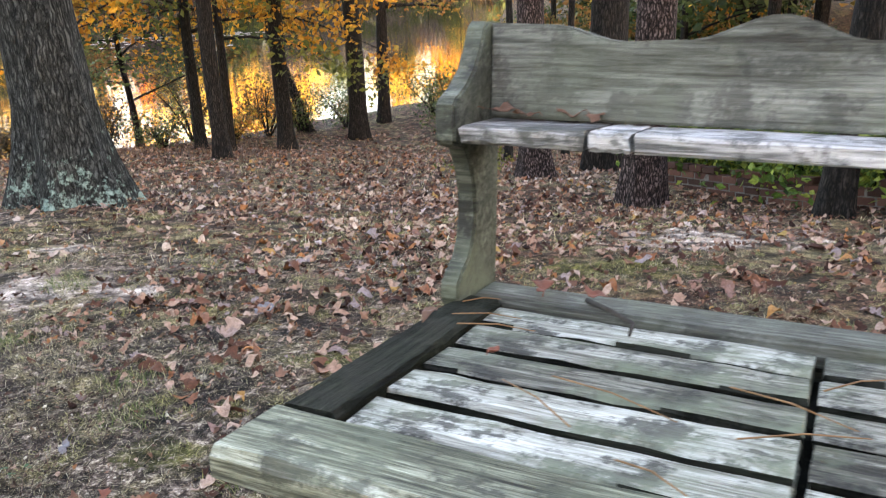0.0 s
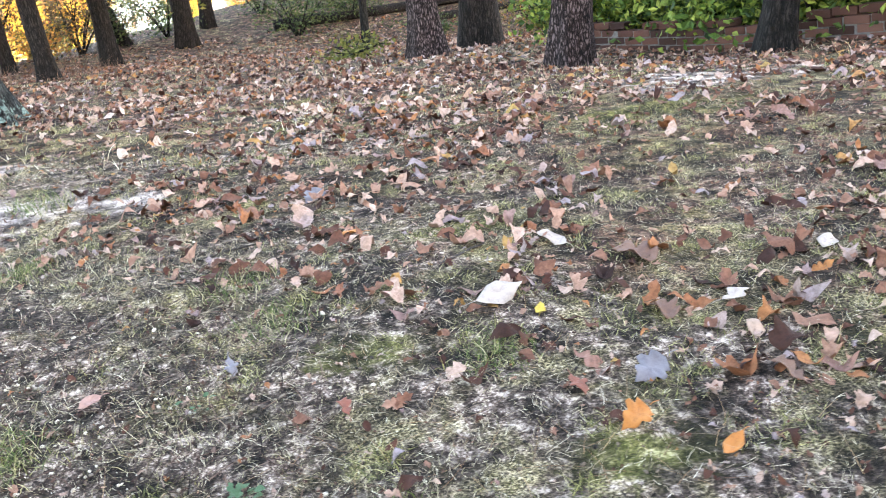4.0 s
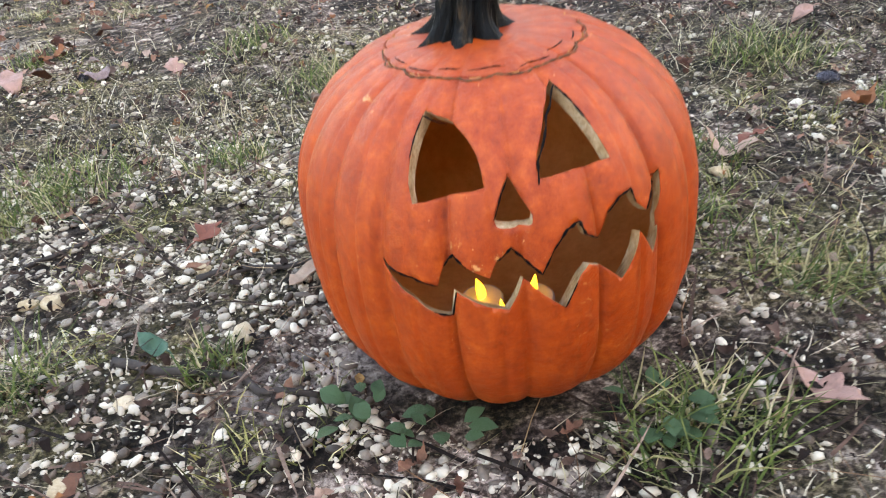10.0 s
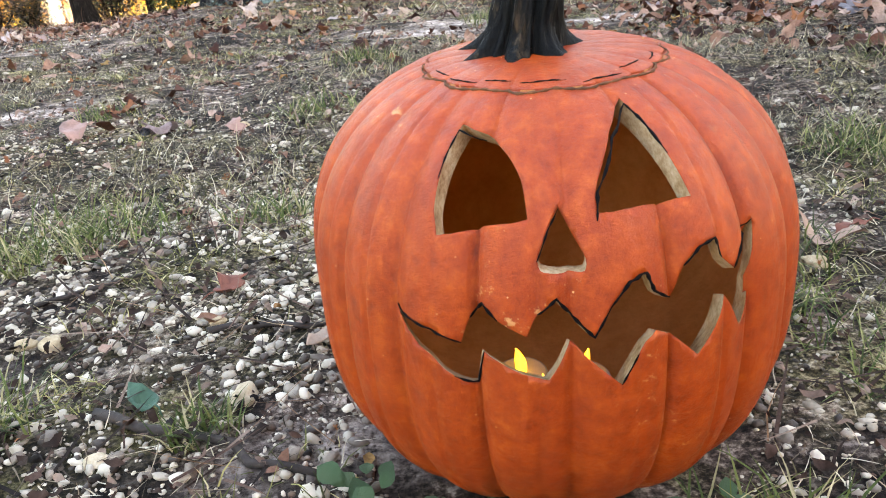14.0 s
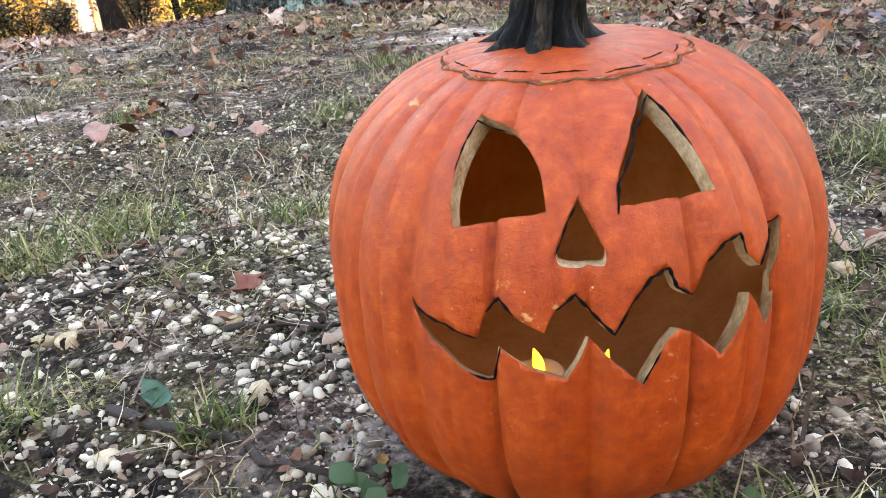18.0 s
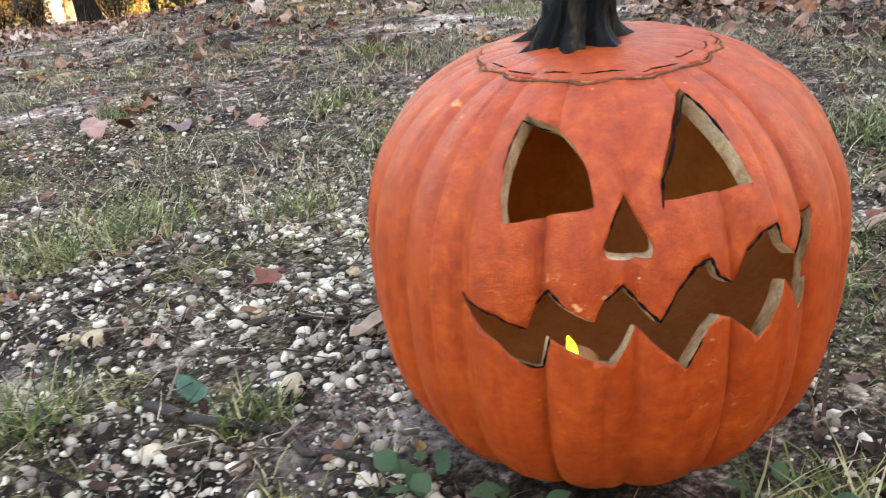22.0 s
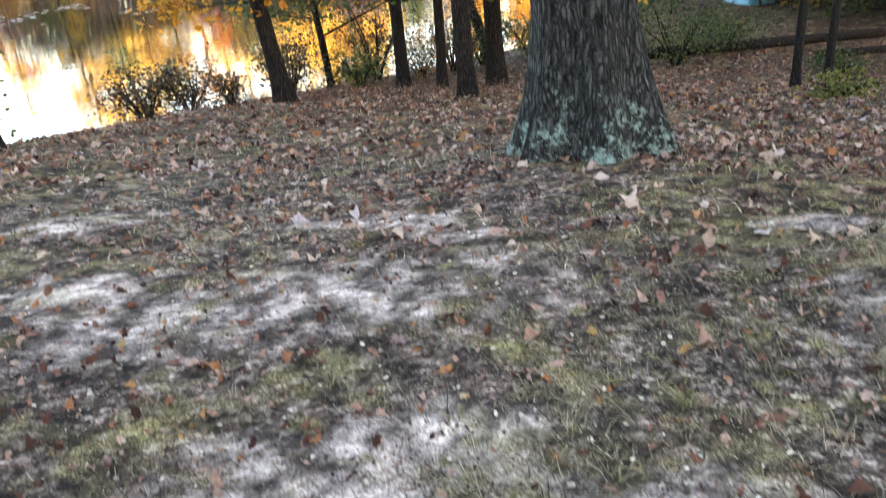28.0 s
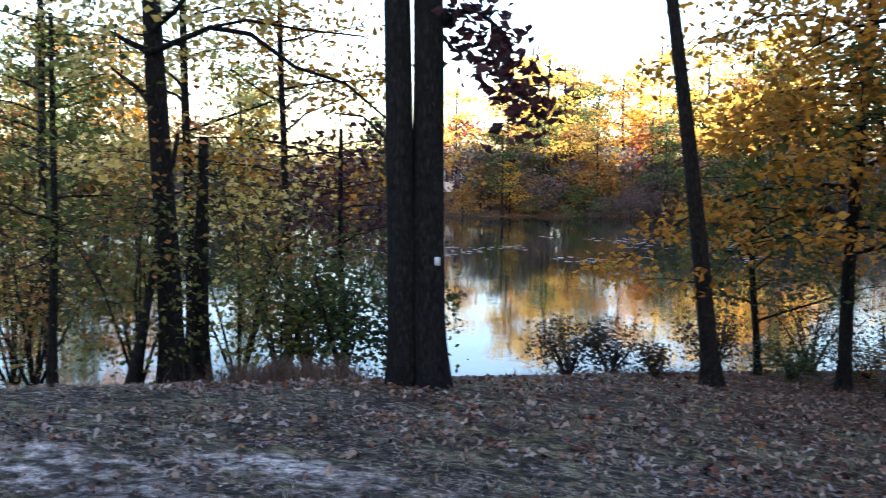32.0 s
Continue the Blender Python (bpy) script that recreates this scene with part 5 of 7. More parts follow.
ICO = bmesh.new()
bmesh.ops.create_icosphere(ICO, subdivisions=1, radius=1)
ICO_V, ICO_F = np.array([v.co[:] for v in ICO.verts]), np.array([[v.index for v in f.verts] for f in ICO.faces])
ICO.free()
ICO2 = bmesh.new()
bmesh.ops.create_icosphere(ICO2, subdivisions=2, radius=1)
ICO2_V, ICO2_F = np.array([v.co[:] for v in ICO2.verts]), np.array([[v.index for v in f.verts] for f in ICO2.faces])
ICO2.free()


def lay_stones(name, x, y, size, material, label, sink=0.35, shape=(ICO_V, ICO_F), category="gravel"):
    n = len(x)
    sv, sf = shape
    fx, fy, fz = frames_of(n, 0.25)
    ax = np.stack([SC.uniform(0.9, 1.5, n), SC.uniform(0.7, 1.0, n), SC.uniform(0.5, 0.8, n)], 1) * size[:, None] * 0.5
    lump = 1 + 0.10 * SC.normal(size=(n, len(sv)))
    v = sv[None] * lump[..., None] * ax[:, None]
    base = np.stack([x, y, top(x, y) + ax[:, 2] * (1 - 2 * sink)], 1)
    v = base[:, None] + v[..., :1] * fx[:, None] + v[..., 1:2] * fy[:, None] + v[..., 2:] * fz[:, None]
    f = sf[None] + (np.arange(n) * len(sv))[:, None, None]
    me = bpy.data.meshes.new(name)
    me.from_pydata(v.reshape(-1, 3).tolist(), [], f.reshape(-1, 3).tolist())
    return tagged(finish(name, me, material, smooth=True), label, category, "", "stuff")


M_PEBBLE = surface("quartz_pebbles", [(0.22, (0.04, 0.03, 0.022)), (0.38, (0.16, 0.125, 0.095)), (0.54, (0.36, 0.31, 0.235)), (0.70, (0.54, 0.48, 0.37)), (0.84, (0.70, 0.63, 0.50))], 60, 0.55, bump_d=0.001, random_by='island', spread=0.6)
M_CRUMB = surface("soil_crumbs", [(0.3, (0.010, 0.007, 0.005)), (0.5, (0.040, 0.028, 0.020)), (0.75, (0.15, 0.11, 0.08))], 60, 0.95, random_by='island', spread=0.6)
x, y = choose(16500, (-4.4, -1.3, 0.75, 3.0), lambda a, b: stony(a, b) * patchy(a, b, 7, 51))
lay_stones("pebbles", x, y, 0.0028 + 0.0105 * SC.random(len(x)) ** 3.0, M_PEBBLE, "white and cream quartz pebbles pressed into the soil", 0.36)
x, y = choose(6800, (-3.7, -1.9, 0.8, 2.5), lambda a, b: (0.10 + 0.90 * patchy(a, b, 9, 33)) * np.exp(-np.hypot((a + 2.72) / 0.62, (b - 1.58) / 0.55) ** 3) * np.where((a > -2.25) & (b < 1.7), 0.3, 1))
lay_stones("pebbles", x, y, 0.0032 + 0.0108 * SC.random(len(x)) ** 3.0, M_PEBBLE, "small white pebbles packed in dark soil beside the pumpkin", 0.34, (ICO2_V, ICO2_F))
x, y = choose(15000, (-4.2, -1.5, 0.8, 2.9), lambda a, b: np.clip(stony(a, b) * (0.25 + 0.75 * patchy(a, b, 11, 57)), 0, 1))
lay_stones("grit", x, y, SC.uniform(0.0018, 0.0042, len(x)), M_PEBBLE, "fine pale grit between the pebbles", 0.2)
x, y = choose(3600, (-7.5, -0.8, 1.2, 6.2), lambda a, b: np.clip(stony(a, b) + 0.05 + 0.4 * np.exp(-((a + 3.8) / 1.1) ** 2 - ((b - 2.8) / 1.1) ** 2), 0, 1))
lay_stones("pebbles", x, y, 0.004 + 0.013 * SC.random(len(x)) ** 3, M_PEBBLE, "scattered pale pebbles on sandy ground", 0.3)
x, y = choose(70, (-4.6, -1.2, 0.8, 3.6), lambda a, b: np.clip(stony(a, b) + 0.15, 0, 1))
lay_stones("large_pebbles", x, y, 0.012 + 0.010 * SC.random(len(x)) ** 2, M_PEBBLE, "larger rounded cream pebbles", 0.25, (ICO2_V, ICO2_F))
x, y = choose(16000, (-5, 1.2, 0.7, 4.2), lambda a, b: 0.5 + 0 * a)
lay_stones("soil_crumbs", x, y, 0.003 + 0.009 * SC.random(len(x)) ** 2, M_CRUMB, "dark crumbs of soil and bark", 0.2, category="soil")


def lay_blades(name, x, y, length, width, rise, material, label, bend=0.6, lift=0.0, category="grass"):
    """Blades in three steps from root to tip; rise 1 stands, 0 lies."""
    n = len(x)
    a = SC.uniform(0, 2 * np.pi, n)
    r = np.clip(rise + SC.normal(0, 0.18, n), 0.02, 1.3)
    fwd = np.stack([np.cos(a), np.sin(a), 0 * a], 1)
    side = np.stack([-np.sin(a), np.cos(a), 0 * a], 1)
    up = np.array([0, 0, 1.0])
    base = np.stack([x, y, top(x, y) + lift * SC.random(n)], 1)
    L, W = np.asarray(length)[:, None], np.asarray(width)[:, None]
    rows = []
    turn = SC.normal(0, bend, n)[:, None]
    for s, w in ((0.0, 1.0), (0.4, 0.85), (0.75, 0.55), (1.0, 0.0)):
        flat = fwd * (1 - 0.75 * np.minimum(r, 1))[:, None] * s + side * turn * s * s * 0.5 + fwd * 0.35 * bend * s * s
        p = base + L * (flat + up * (np.minimum(r, 1)[:, None] * (s - 0.25 * bend * s * s)))
        rows.append((p - side * W * w * 0.5, p + side * W * w * 0.5))
    v = np.stack([rows[0][0], rows[0][1], rows[1][0], rows[1][1], rows[2][0], rows[2][1], rows[3][0]], 1)
    tri = np.array([(0, 1, 3), (0, 3, 2), (2, 3, 5), (2, 5, 4), (4, 5, 6)])
    f = tri[None] + (np.arange(n) * 7)[:, None, None]
    me = bpy.data.meshes.new(name)
    me.from_pydata(v.reshape(-1, 3).tolist(), [], f.reshape(-1, 3).tolist())
    return tagged(finish(name, me, material, smooth=False), label, category, "", "stuff")


L_GRASS = leaf_material("grass_blades", [(0.0, (0.015, 0.013, 0.005)), (0.48, (0.055, 0.046, 0.018)), (0.66, (0.22, 0.19, 0.08)), (0.84, (0.50, 0.43, 0.25)), (1.0, (0.74, 0.67, 0.49))], 0.6, 0.1)
L_STRAW = leaf_material("dead_straw", [(0.0, (0.014, 0.008, 0.005)), (0.45, (0.06, 0.039, 0.024)), (0.70, (0.32, 0.24, 0.15)), (0.87, (0.64, 0.54, 0.38)), (1.0, (0.76, 0.68, 0.52))], 0.7, 0.15)
L_NEEDLE = leaf_material("pine_needles", [(0.0, (0.10, 0.045, 0.02)), (0.6, (0.30, 0.16, 0.07)), (1.0, (0.45, 0.30, 0.15))], 0.6, 0.1)
x, y = choose(85000, (-4.6, 1.6, 0.8, 4.6), turfy)
lay_blades("thin_turf", x, y, SC.uniform(0.008, 0.026, len(x)), SC.uniform(0.0008, 0.0017, len(x)), 0.5, L_GRASS, "thin short turf with many dry blades")
x, y = choose(36000, (-14, 5, 4.4, 15), turfy)
lay_blades("thin_turf", x, y, SC.uniform(0.03, 0.085, len(x)), SC.uniform(0.0025, 0.0055, len(x)), 0.6, L_GRASS, "thin turf on the slope to the pond")
x, y = choose(60000, (-4.8, 1.6, 0.7, 4.8), lambda a, b: np.clip(1.0 - 0.5 * stony(a, b), 0, 1) * (0.35 + 0.65 * patchy(a, b, 2.6, 15)) * (1 - 0.6 * sandy(a, b)))
lay_blades("dead_straw", x, y, SC.uniform(0.010, 0.042, len(x)), SC.uniform(0.0006, 0.0015, len(x)), 0.08, L_STRAW, "dead grass stalks lying over the soil", 0.7, 0.008, "straw")
x, y = choose(7000, (-7, 3.0, 0.7, 6), lambda a, b: 0.6 + 0 * a)
lay_blades("pine_needles", x, y, SC.uniform(0.05, 0.12, len(x)), SC.uniform(0.0008, 0.0014, len(x)), 0.05, L_NEEDLE, "brown pine needles strewn over the ground", 0.5, 0.012, "needles")


def grass_tuft(px, py, r, n, length, material=None, label="tuft of green grass on sandy soil"):
    n = int(2.2 * n)
    a, d = SC.uniform(0, 6.28, n), 1.35 * r * SC.random(n) ** 0.7
    ob = lay_blades("grass_tuft", px + d * np.cos(a), py + d * np.sin(a), SC.uniform(0.5, 1.1, n) * length, SC.uniform(0.0014, 0.0028, n), 0.75, material or L_GRASS, label, 0.75)
    ob["kind"] = "thing"
    tagged(ob, label, "grass tuft", "grass tufts")
    del ob["kind"]
    return ob


L_FRESH = leaf_material("fresh_grass", [(0.0, (0.025, 0.05, 0.010)), (0.4, (0.10, 0.15, 0.03)), (0.65, (0.22, 0.25, 0.07)), (0.8, (0.45, 0.40, 0.20)), (1.0, (0.60, 0.52, 0.34))], 0.55, 0.35)
for px, py, r, n, ln in ((-2.86, 1.96, 0.10, 170, 0.07), (-2.98, 1.88, 0.07, 100, 0.06), (-2.80, 1.46, 0.035, 60, 0.085), (-2.60, 1.425, 0.025, 50, 0.045), (-2.45, 2.28, 0.06, 80, 0.07), (-2.15, 2.9, 0.07, 80, 0.07), (-2.6, 2.62, 0.08, 90, 0.06),
                     (-1.70, 2.02, 0.08, 120, 0.07), (-2.20, 1.21, 0.05, 90, 0.07), (-1.62, 1.75, 0.06, 80, 0.05), (-1.45, 1.5, 0.07, 90, 0.05), (-3.10, 2.83, 0.05, 60, 0.06), (-3.42, 1.95, 0.05, 70, 0.06), (-3.1, 1.75, 0.05, 50, 0.05),
                     (-2.0, 4.0, 0.10, 120, 0.08), (-1.9, 3.2, 0.09, 100, 0.07), (-2.5, 3.35, 0.09, 100, 0.07), (-1.2, 2.75, 0.10, 110, 0.06), (-0.95, 1.5, 0.10, 140, 0.05), (-1.1, 2.45, 0.09, 90, 0.05), (-0.6, 2.05, 0.08, 80, 0.05), (-2.07, 1.52, 0.05, 70, 0.06), (-2.02, 1.66, 0.06, 80, 0.06), (-2.0, 1.40, 0.05, 60, 0.05), (-2.6, 1.95, 0.05, 60, 0.06), (-3.2, 2.2, 0.07, 80, 0.05), (-2.3, 2.0, 0.06, 70, 0.05)):
    grass_tuft(px, py, r, n, ln, L_FRESH)
# dark debris among the gravel
L_CHIP = leaf_material("bark_flakes", [(0.0, (0.008, 0.005, 0.004)), (0.5, (0.045, 0.026, 0.018)), (0.8, (0.12, 0.07, 0.05)), (1.0, (0.28, 0.20, 0.15))], 0.85, 0.0, 0.15)
x, y = choose(10500, (-4.0, -1.2, 0.75, 2.7), lambda a, b: 0.15 + 0.85 * patchy(a, b, 6, 61))
lay_leaves("bark_flakes", x, y, 0.004 + 0.018 * SC.random(len(x)) ** 2.4, ("scrap",), L_CHIP, "dark flakes of bark and rotted leaf among the gravel", 0.007, 0.3, 0.7)
x, y = choose(3600, (-4.6, -1.0, 0.75, 3.4), lambda a, b: 0.2 + 0.8 * patchy(a, b, 4, 62))
lay_blades("dead_twigs", x, y, SC.uniform(0.03, 0.11, len(x)), SC.uniform(0.0016, 0.0042, len(x)), 0.03, L_CHIP, "thin broken twigs and stems lying on the gravel", 0.4, 0.014, "twigs")
x, y = choose(7000, (-3.8, -1.2, 1.9, 3.6), lambda a, b: np.clip(patchy(a, b, 3.5, 63) * 1.6 - 0.6, 0, 1))
lay_blades("dry_tufts", x, y, SC.uniform(0.03, 0.08, len(x)), SC.uniform(0.001, 0.002, len(x)), 0.55, L_GRASS, "dry straw-coloured tufts of grass in patches", 0.8)
x, y = choose(6000, (-11, 0.5, 3.2, 7.6), lambda a, b: (0.1 + 0.9 * patchy(a, b, 1.6, 64) ** 2) * (1 - 0.7 * sandy(a, b)))
lay_leaves("leaf_scraps", x, y, 0.02 + 0.05 * SC.random(len(x)) ** 2, ("ovate", "lobed", "scrap"), L_LITTER, "scattered dry leaves on the bare sandy ground", 0.008, 0.4)
# clumps of short yellow-green grass, a hand's width each
cx, cy = choose(640, (-4.4, 2.2, 0.9, 6.4), lambda a, b: (0.15 + 0.85 * patchy(a, b, 2.2, 71)) * np.clip(1.2 + (a + 3.2) * 0.9 - 0.25 * np.maximum(b - 3, 0), 0.08, 1) * (1 - 0.9 * sandy(a, b)))
k = 85
a, d = SC.uniform(0, 6.28, (len(cx), k)), np.repeat(SC.uniform(0.03, 0.09, len(cx))[:, None], k, 1) * np.sqrt(SC.random((len(cx), k)))
x, y = (cx[:, None] + d * np.cos(a)).ravel(), (cy[:, None] + d * np.sin(a)).ravel()
far = np.hypot(x - PX, y - PY) > 0.17
x, y = x[far], y[far]
L_CLUMP = leaf_material("clump_grass", [(0.0, (0.04, 0.05, 0.010)), (0.48, (0.13, 0.135, 0.03)), (0.76, (0.38, 0.35, 0.11)), (1.0, (0.66, 0.58, 0.32))], 0.6, 0.25)
lay_blades("grass_clumps", x, y, SC.uniform(0.012, 0.036, len(x)), SC.uniform(0.001, 0.0022, len(x)), 0.6, L_CLUMP, "small clumps of short yellow-green grass", 0.8)
# paler, freshly fallen leaves on top of the litter
L_PALE = leaf_material("pale_fallen_leaves", [(0.0, (0.22, 0.13, 0.085)), (0.4, (0.40, 0.28, 0.20)), (0.75, (0.56, 0.44, 0.35)), (0.9, (0.42, 0.35, 0.36)), (1.0, (0.40, 0.20, 0.08))], 0.7, 0.1, 0.25)
x, y = choose(900, (-11.5, 2.0, 4.6, 10.0), lambda a, b: 0.15 + 0.85 * patchy(a, b, 1.4, 81))
lay_leaves("fallen_leaves", x, y, SC.uniform(0.05, 0.11, len(x)), ("ovate", "lobed", "lobed", "maple"), L_PALE, "pale freshly fallen leaves on the brown litter", 0.016, 0.3, 1.0)

# ---- undergrowth and trees on the bank to the left ----
tree("bank_pine", -12.75, 9.2, 9, 0.17, M_DARKBARK, L_GOLD, "dark pine trunk with broken branch stubs on the bank", "pine", (-0.05, 0.0), 61, 1.2, 8, 0.5, 2.6, 1500, 0.14, -0.1, stubs=((4.3, 3.6, 0.6), (3.6, 2.9, 0.5)), wave=0.05)
def pine_limbs():
    """Bare arching limbs low on the bank's pine."""
    pine = bpy.data.objects["bank_pine"]
    across = Vector((0.80, 0.60, 0.0))
    for pts, r in (((( -0.24, 4.28), (0.10, 4.42), (0.55, 4.62), (1.05, 4.55), (1.6, 4.15), (2.25, 3.95), (2.9, 3.4)), 0.045), (((0.55, 4.62), (1.0, 4.72), (1.7, 4.62), (2.5, 4.55)), 0.022), (((-0.22, 3.75), (-0.5, 3.95), (-0.68, 4.1)), 0.035)):
        bm = bmesh.new()
        tube(bm, [across * a + Vector((0, 0, z)) for a, z in pts], [r * (1 - 0.8 * k / len(pts)) for k in range(len(pts))], 7)
        part("limb", bm, M_DARKBARK, pine)


pine_limbs()
tree("bank_tree", -12.85, 9.75, 3.4, 0.14, M_DARKBARK, None, "broken-off dark trunk on the bank", "tree", (0.0, 0.02), 62, 1.2, 3, 0.7, 0.8, 0, wave=0.05)
tree("sapling", -13.55, 8.0, 4.6, 0.06, M_DARKBARK, L_YG, "crooked thin sapling with green leaves on the bank", "tree", (0.01, 0.02), 63, 1.2, 12, 0.35, 1.6, 1900, 0.09, wave=0.15)
tree("sapling", -12.85, 8.6, 3.2, 0.065, M_DARKBARK, L_MIXED, "leaning sapling on the bank", "tree", (0.05, 0.22), 64, 1.2, 6, 0.5, 1.0, 350, 0.09, wave=0.1)
tree("bank_tree", -14.0, 6.4, 8, 0.075, M_DARKBARK, L_GOLD, "dark crooked tree with arching limbs over the bank", "tree", (0.06, 0.05), 65, 1.2, 9, 0.4, 2.2, 1100, 0.10, wave=0.16)
tree("autumn_tree", -15.6, 12.0, 9.5, 0.10, M_DARKBARK, L_GOLD, "thin tree with pale gold leaves by the water", "tree", (0.02, 0.0), 66, 1.2, 16, 0.35, 3.0, 5200, 0.12, 0.1)
tree("autumn_tree", -14.2, 13.0, 7.0, 0.09, M_DARKBARK, L_ORANGE, "thin tree with orange leaves by the water", "tree", (0.0, 0.0), 67, 1.2, 14, 0.45, 2.8, 2600, 0.12, 0.1)
tree("autumn_tree", -17.5, 10.6, 9.0, 0.09, M_DARKBARK, L_GOLD, "thin tree with gold leaves by the water", "tree", (0.0, 0.0), 68, 1.2, 14, 0.4, 2.6, 1700, 0.12, 0.1)
tree("oak_sapling", -11.5, 11.2, 3.6, 0.06, M_DARKBARK, L_MAROON, "oak sapling with dark maroon leaves", "tree", (0.0, 0.0), 69, 1.2, 9, 0.55, 1.3, 650, 0.12)
for i, (x, y, h, w, lf, lab) in enumerate((
        (-11.0, 10.5, 1.7, 1.0, L_GREEN, "dense dark green shrub on the bank"), (-11.9, 10.3, 2.0, 1.1, L_YG, "yellow-green shrub on the bank"), (-12.0, 11.0, 2.4, 1.2, L_MIXED, "shrub with mixed green and orange leaves"),
        (-13.2, 9.0, 2.4, 1.0, L_YG, "tall green shrub by the bank's pines"), (-14.4, 8.3, 2.2, 1.2, L_MIXED, "straggling autumn shrub on the bank"), (-13.0, 10.6, 3.6, 1.5, L_GOLD, "tall shrub with thin golden leaves"),
        (-15.2, 7.2, 3.4, 1.5, L_RED, "shrub with dusky red leaves"), (-10.6, 11.4, 1.5, 0.7, L_GREEN, "green shrub beside the twin trunk"), (-16.0, 9.0, 3.2, 1.7, L_GOLD, "shrub with thin autumn leaves by the water"))):
    shrub(x, y, h, w, lf, lab, 200 + i, 1500 if x > -12.5 else 900, 0.085, 7, group="bank shrubs")
for i, (x, y, h, w, lf, lab) in enumerate((
        (-10.2, 16.3, 1.0, 0.8, L_DUSK, "low dark bush at the water's edge"), (-9.5, 16.6, 0.85, 0.65, L_DUSK, "low brown bush at the water's edge"), (-8.3, 15.5, 0.5, 0.32, L_DUSK, "small brown tussock on the bank"), (-6.6, 18.6, 0.7, 0.7, L_GREEN, "low bush under the bank trees"),
        (-5.6, 21.0, 0.7, 0.8, L_MIXED, "low brush at the water's edge"), (-3.0, 22.8, 1.1, 0.8, L_GREEN, "dark bush at the edge of the pond"), (-0.6, 24.2, 1.4, 1.1, L_GREEN, "dark evergreen bush at the pond's corner"), (0.1, 20.6, 1.4, 1.2, L_GREEN, "dark evergreen bush in the woods"),
        (2.9, 18.6, 0.35, 0.7, L_GREEN, "low green undergrowth in the woods"), (4.6, 15.6, 0.5, 0.9, L_YG, "yellow-green undergrowth in the woods"), (1.6, 22.0, 0.8, 1.1, L_GREEN, "green undergrowth in the woods"),
        (-6.6, 20.8, 1.9, 1.3, L_DUSK, "twiggy brown shrub at the water's edge"), (-4.9, 21.6, 1.7, 1.2, L_DUSK, "twiggy brown shrub at the water's edge"), (-8.3, 19.6, 1.3, 0.9, L_DUSK, "low twiggy shrub at the water's edge"),
        (5.0, 17.5, 1.2, 1.2, L_MIXED, "autumn undergrowth in the woods"), (-4.2, 22.3, 0.9, 0.7, L_GREEN, "low bush at the water's edge"), (6.5, 15.0, 1.2, 1.3, L_GREEN, "green undergrowth in the woods"), (0.3, 11.8, 0.22, 0.5, L_YG, "patch of low yellow-green plants"))):
    shrub(x, y, h, w, lf, lab, 230 + i, int(180 + 1500 * min(1, h * w)), 0.07, 8, group="undergrowth")
# hedge behind the low wall
for i in range(9):
    t = i / 8
    shrub(2.72 + 1.3 * t + 0.3 * (i % 2), 9.5 - 3.7 * t, 0.75 + 0.2 * (i % 3), 0.8, leaf_hedge if i else (leaf_hedge := leaf_material("hedge_leaves", [(0.0, (0.02, 0.05, 0.01)), (0.5, (0.11, 0.20, 0.03)), (1.0, (0.40, 0.46, 0.08))], 0.5, 0.3)),
          "leafy green hedge shrub behind the brick wall", 260 + i, 2400, 0.085, 8, group="hedge")

L_DRYGRASS = leaf_material("dry_brown_grass", [(0.0, (0.05, 0.025, 0.018)), (0.5, (0.15, 0.085, 0.055)), (1.0, (0.28, 0.19, 0.12))], 0.7, 0.2)
x, y = choose(2600, (-12.2, -9.6, 8.3, 10.0), lambda a, b: np.exp(-((a + 10.9) / 0.9) ** 2 - ((b - 9.3) / 0.4) ** 2))
lay_blades("dry_grass", x, y, SC.uniform(0.15, 0.45, len(x)), SC.uniform(0.004, 0.008, len(x)), 0.8, L_DRYGRASS, "dry reddish-brown grass at the brow of the bank", 0.5)
x, y = choose(3000, (-11, -3.5, 14.5, 22), lambda a, b: 0.3 + 0 * a)
lay_blades("dry_grass", x, y, SC.uniform(0.12, 0.35, len(x)), SC.uniform(0.004, 0.008, len(x)), 0.8, L_DRYGRASS, "dry grass along the pond's bank", 0.5)
M_LILY = surface("lily_pads", [(0.3, (0.10, 0.08, 0.07)), (0.7, (0.34, 0.29, 0.28))], 3, 0.5, random_by='island')
lx, ly = SC.uniform(-40, -12, 2600), SC.uniform(30, 62, 2600)
keep = (patchy(lx, ly, 0.25, 40) > 0.55) & (np.abs((ly - 44) - 0.2 * (lx + 26)) < 8) & (lx > -34)
lx, ly = FAR_EYE[0] + (lx[keep] - FAR_EYE[0]) * FAR_K, FAR_EYE[1] + (ly[keep] - FAR_EYE[1]) * FAR_K
n = len(lx)
a = np.linspace(0, 2 * np.pi, 8)[:-1]
rr = SC.uniform(0.08, 0.22, n)
v = np.stack([lx[:, None] + rr[:, None] * np.cos(a), ly[:, None] + rr[:, None] * np.sin(a), np.full((n, 7), WATER_Z + 0.01)], -1)
me = bpy.data.meshes.new("lily_pads")
me.from_pydata(v.reshape(-1, 3).tolist(), [], [list(range(7 * i, 7 * i + 7)) for i in range(n)])
tagged(finish("lily_pads", me, M_LILY, smooth=False), "dull floating leaves scattered on the pond", "water plants", "", "stuff")


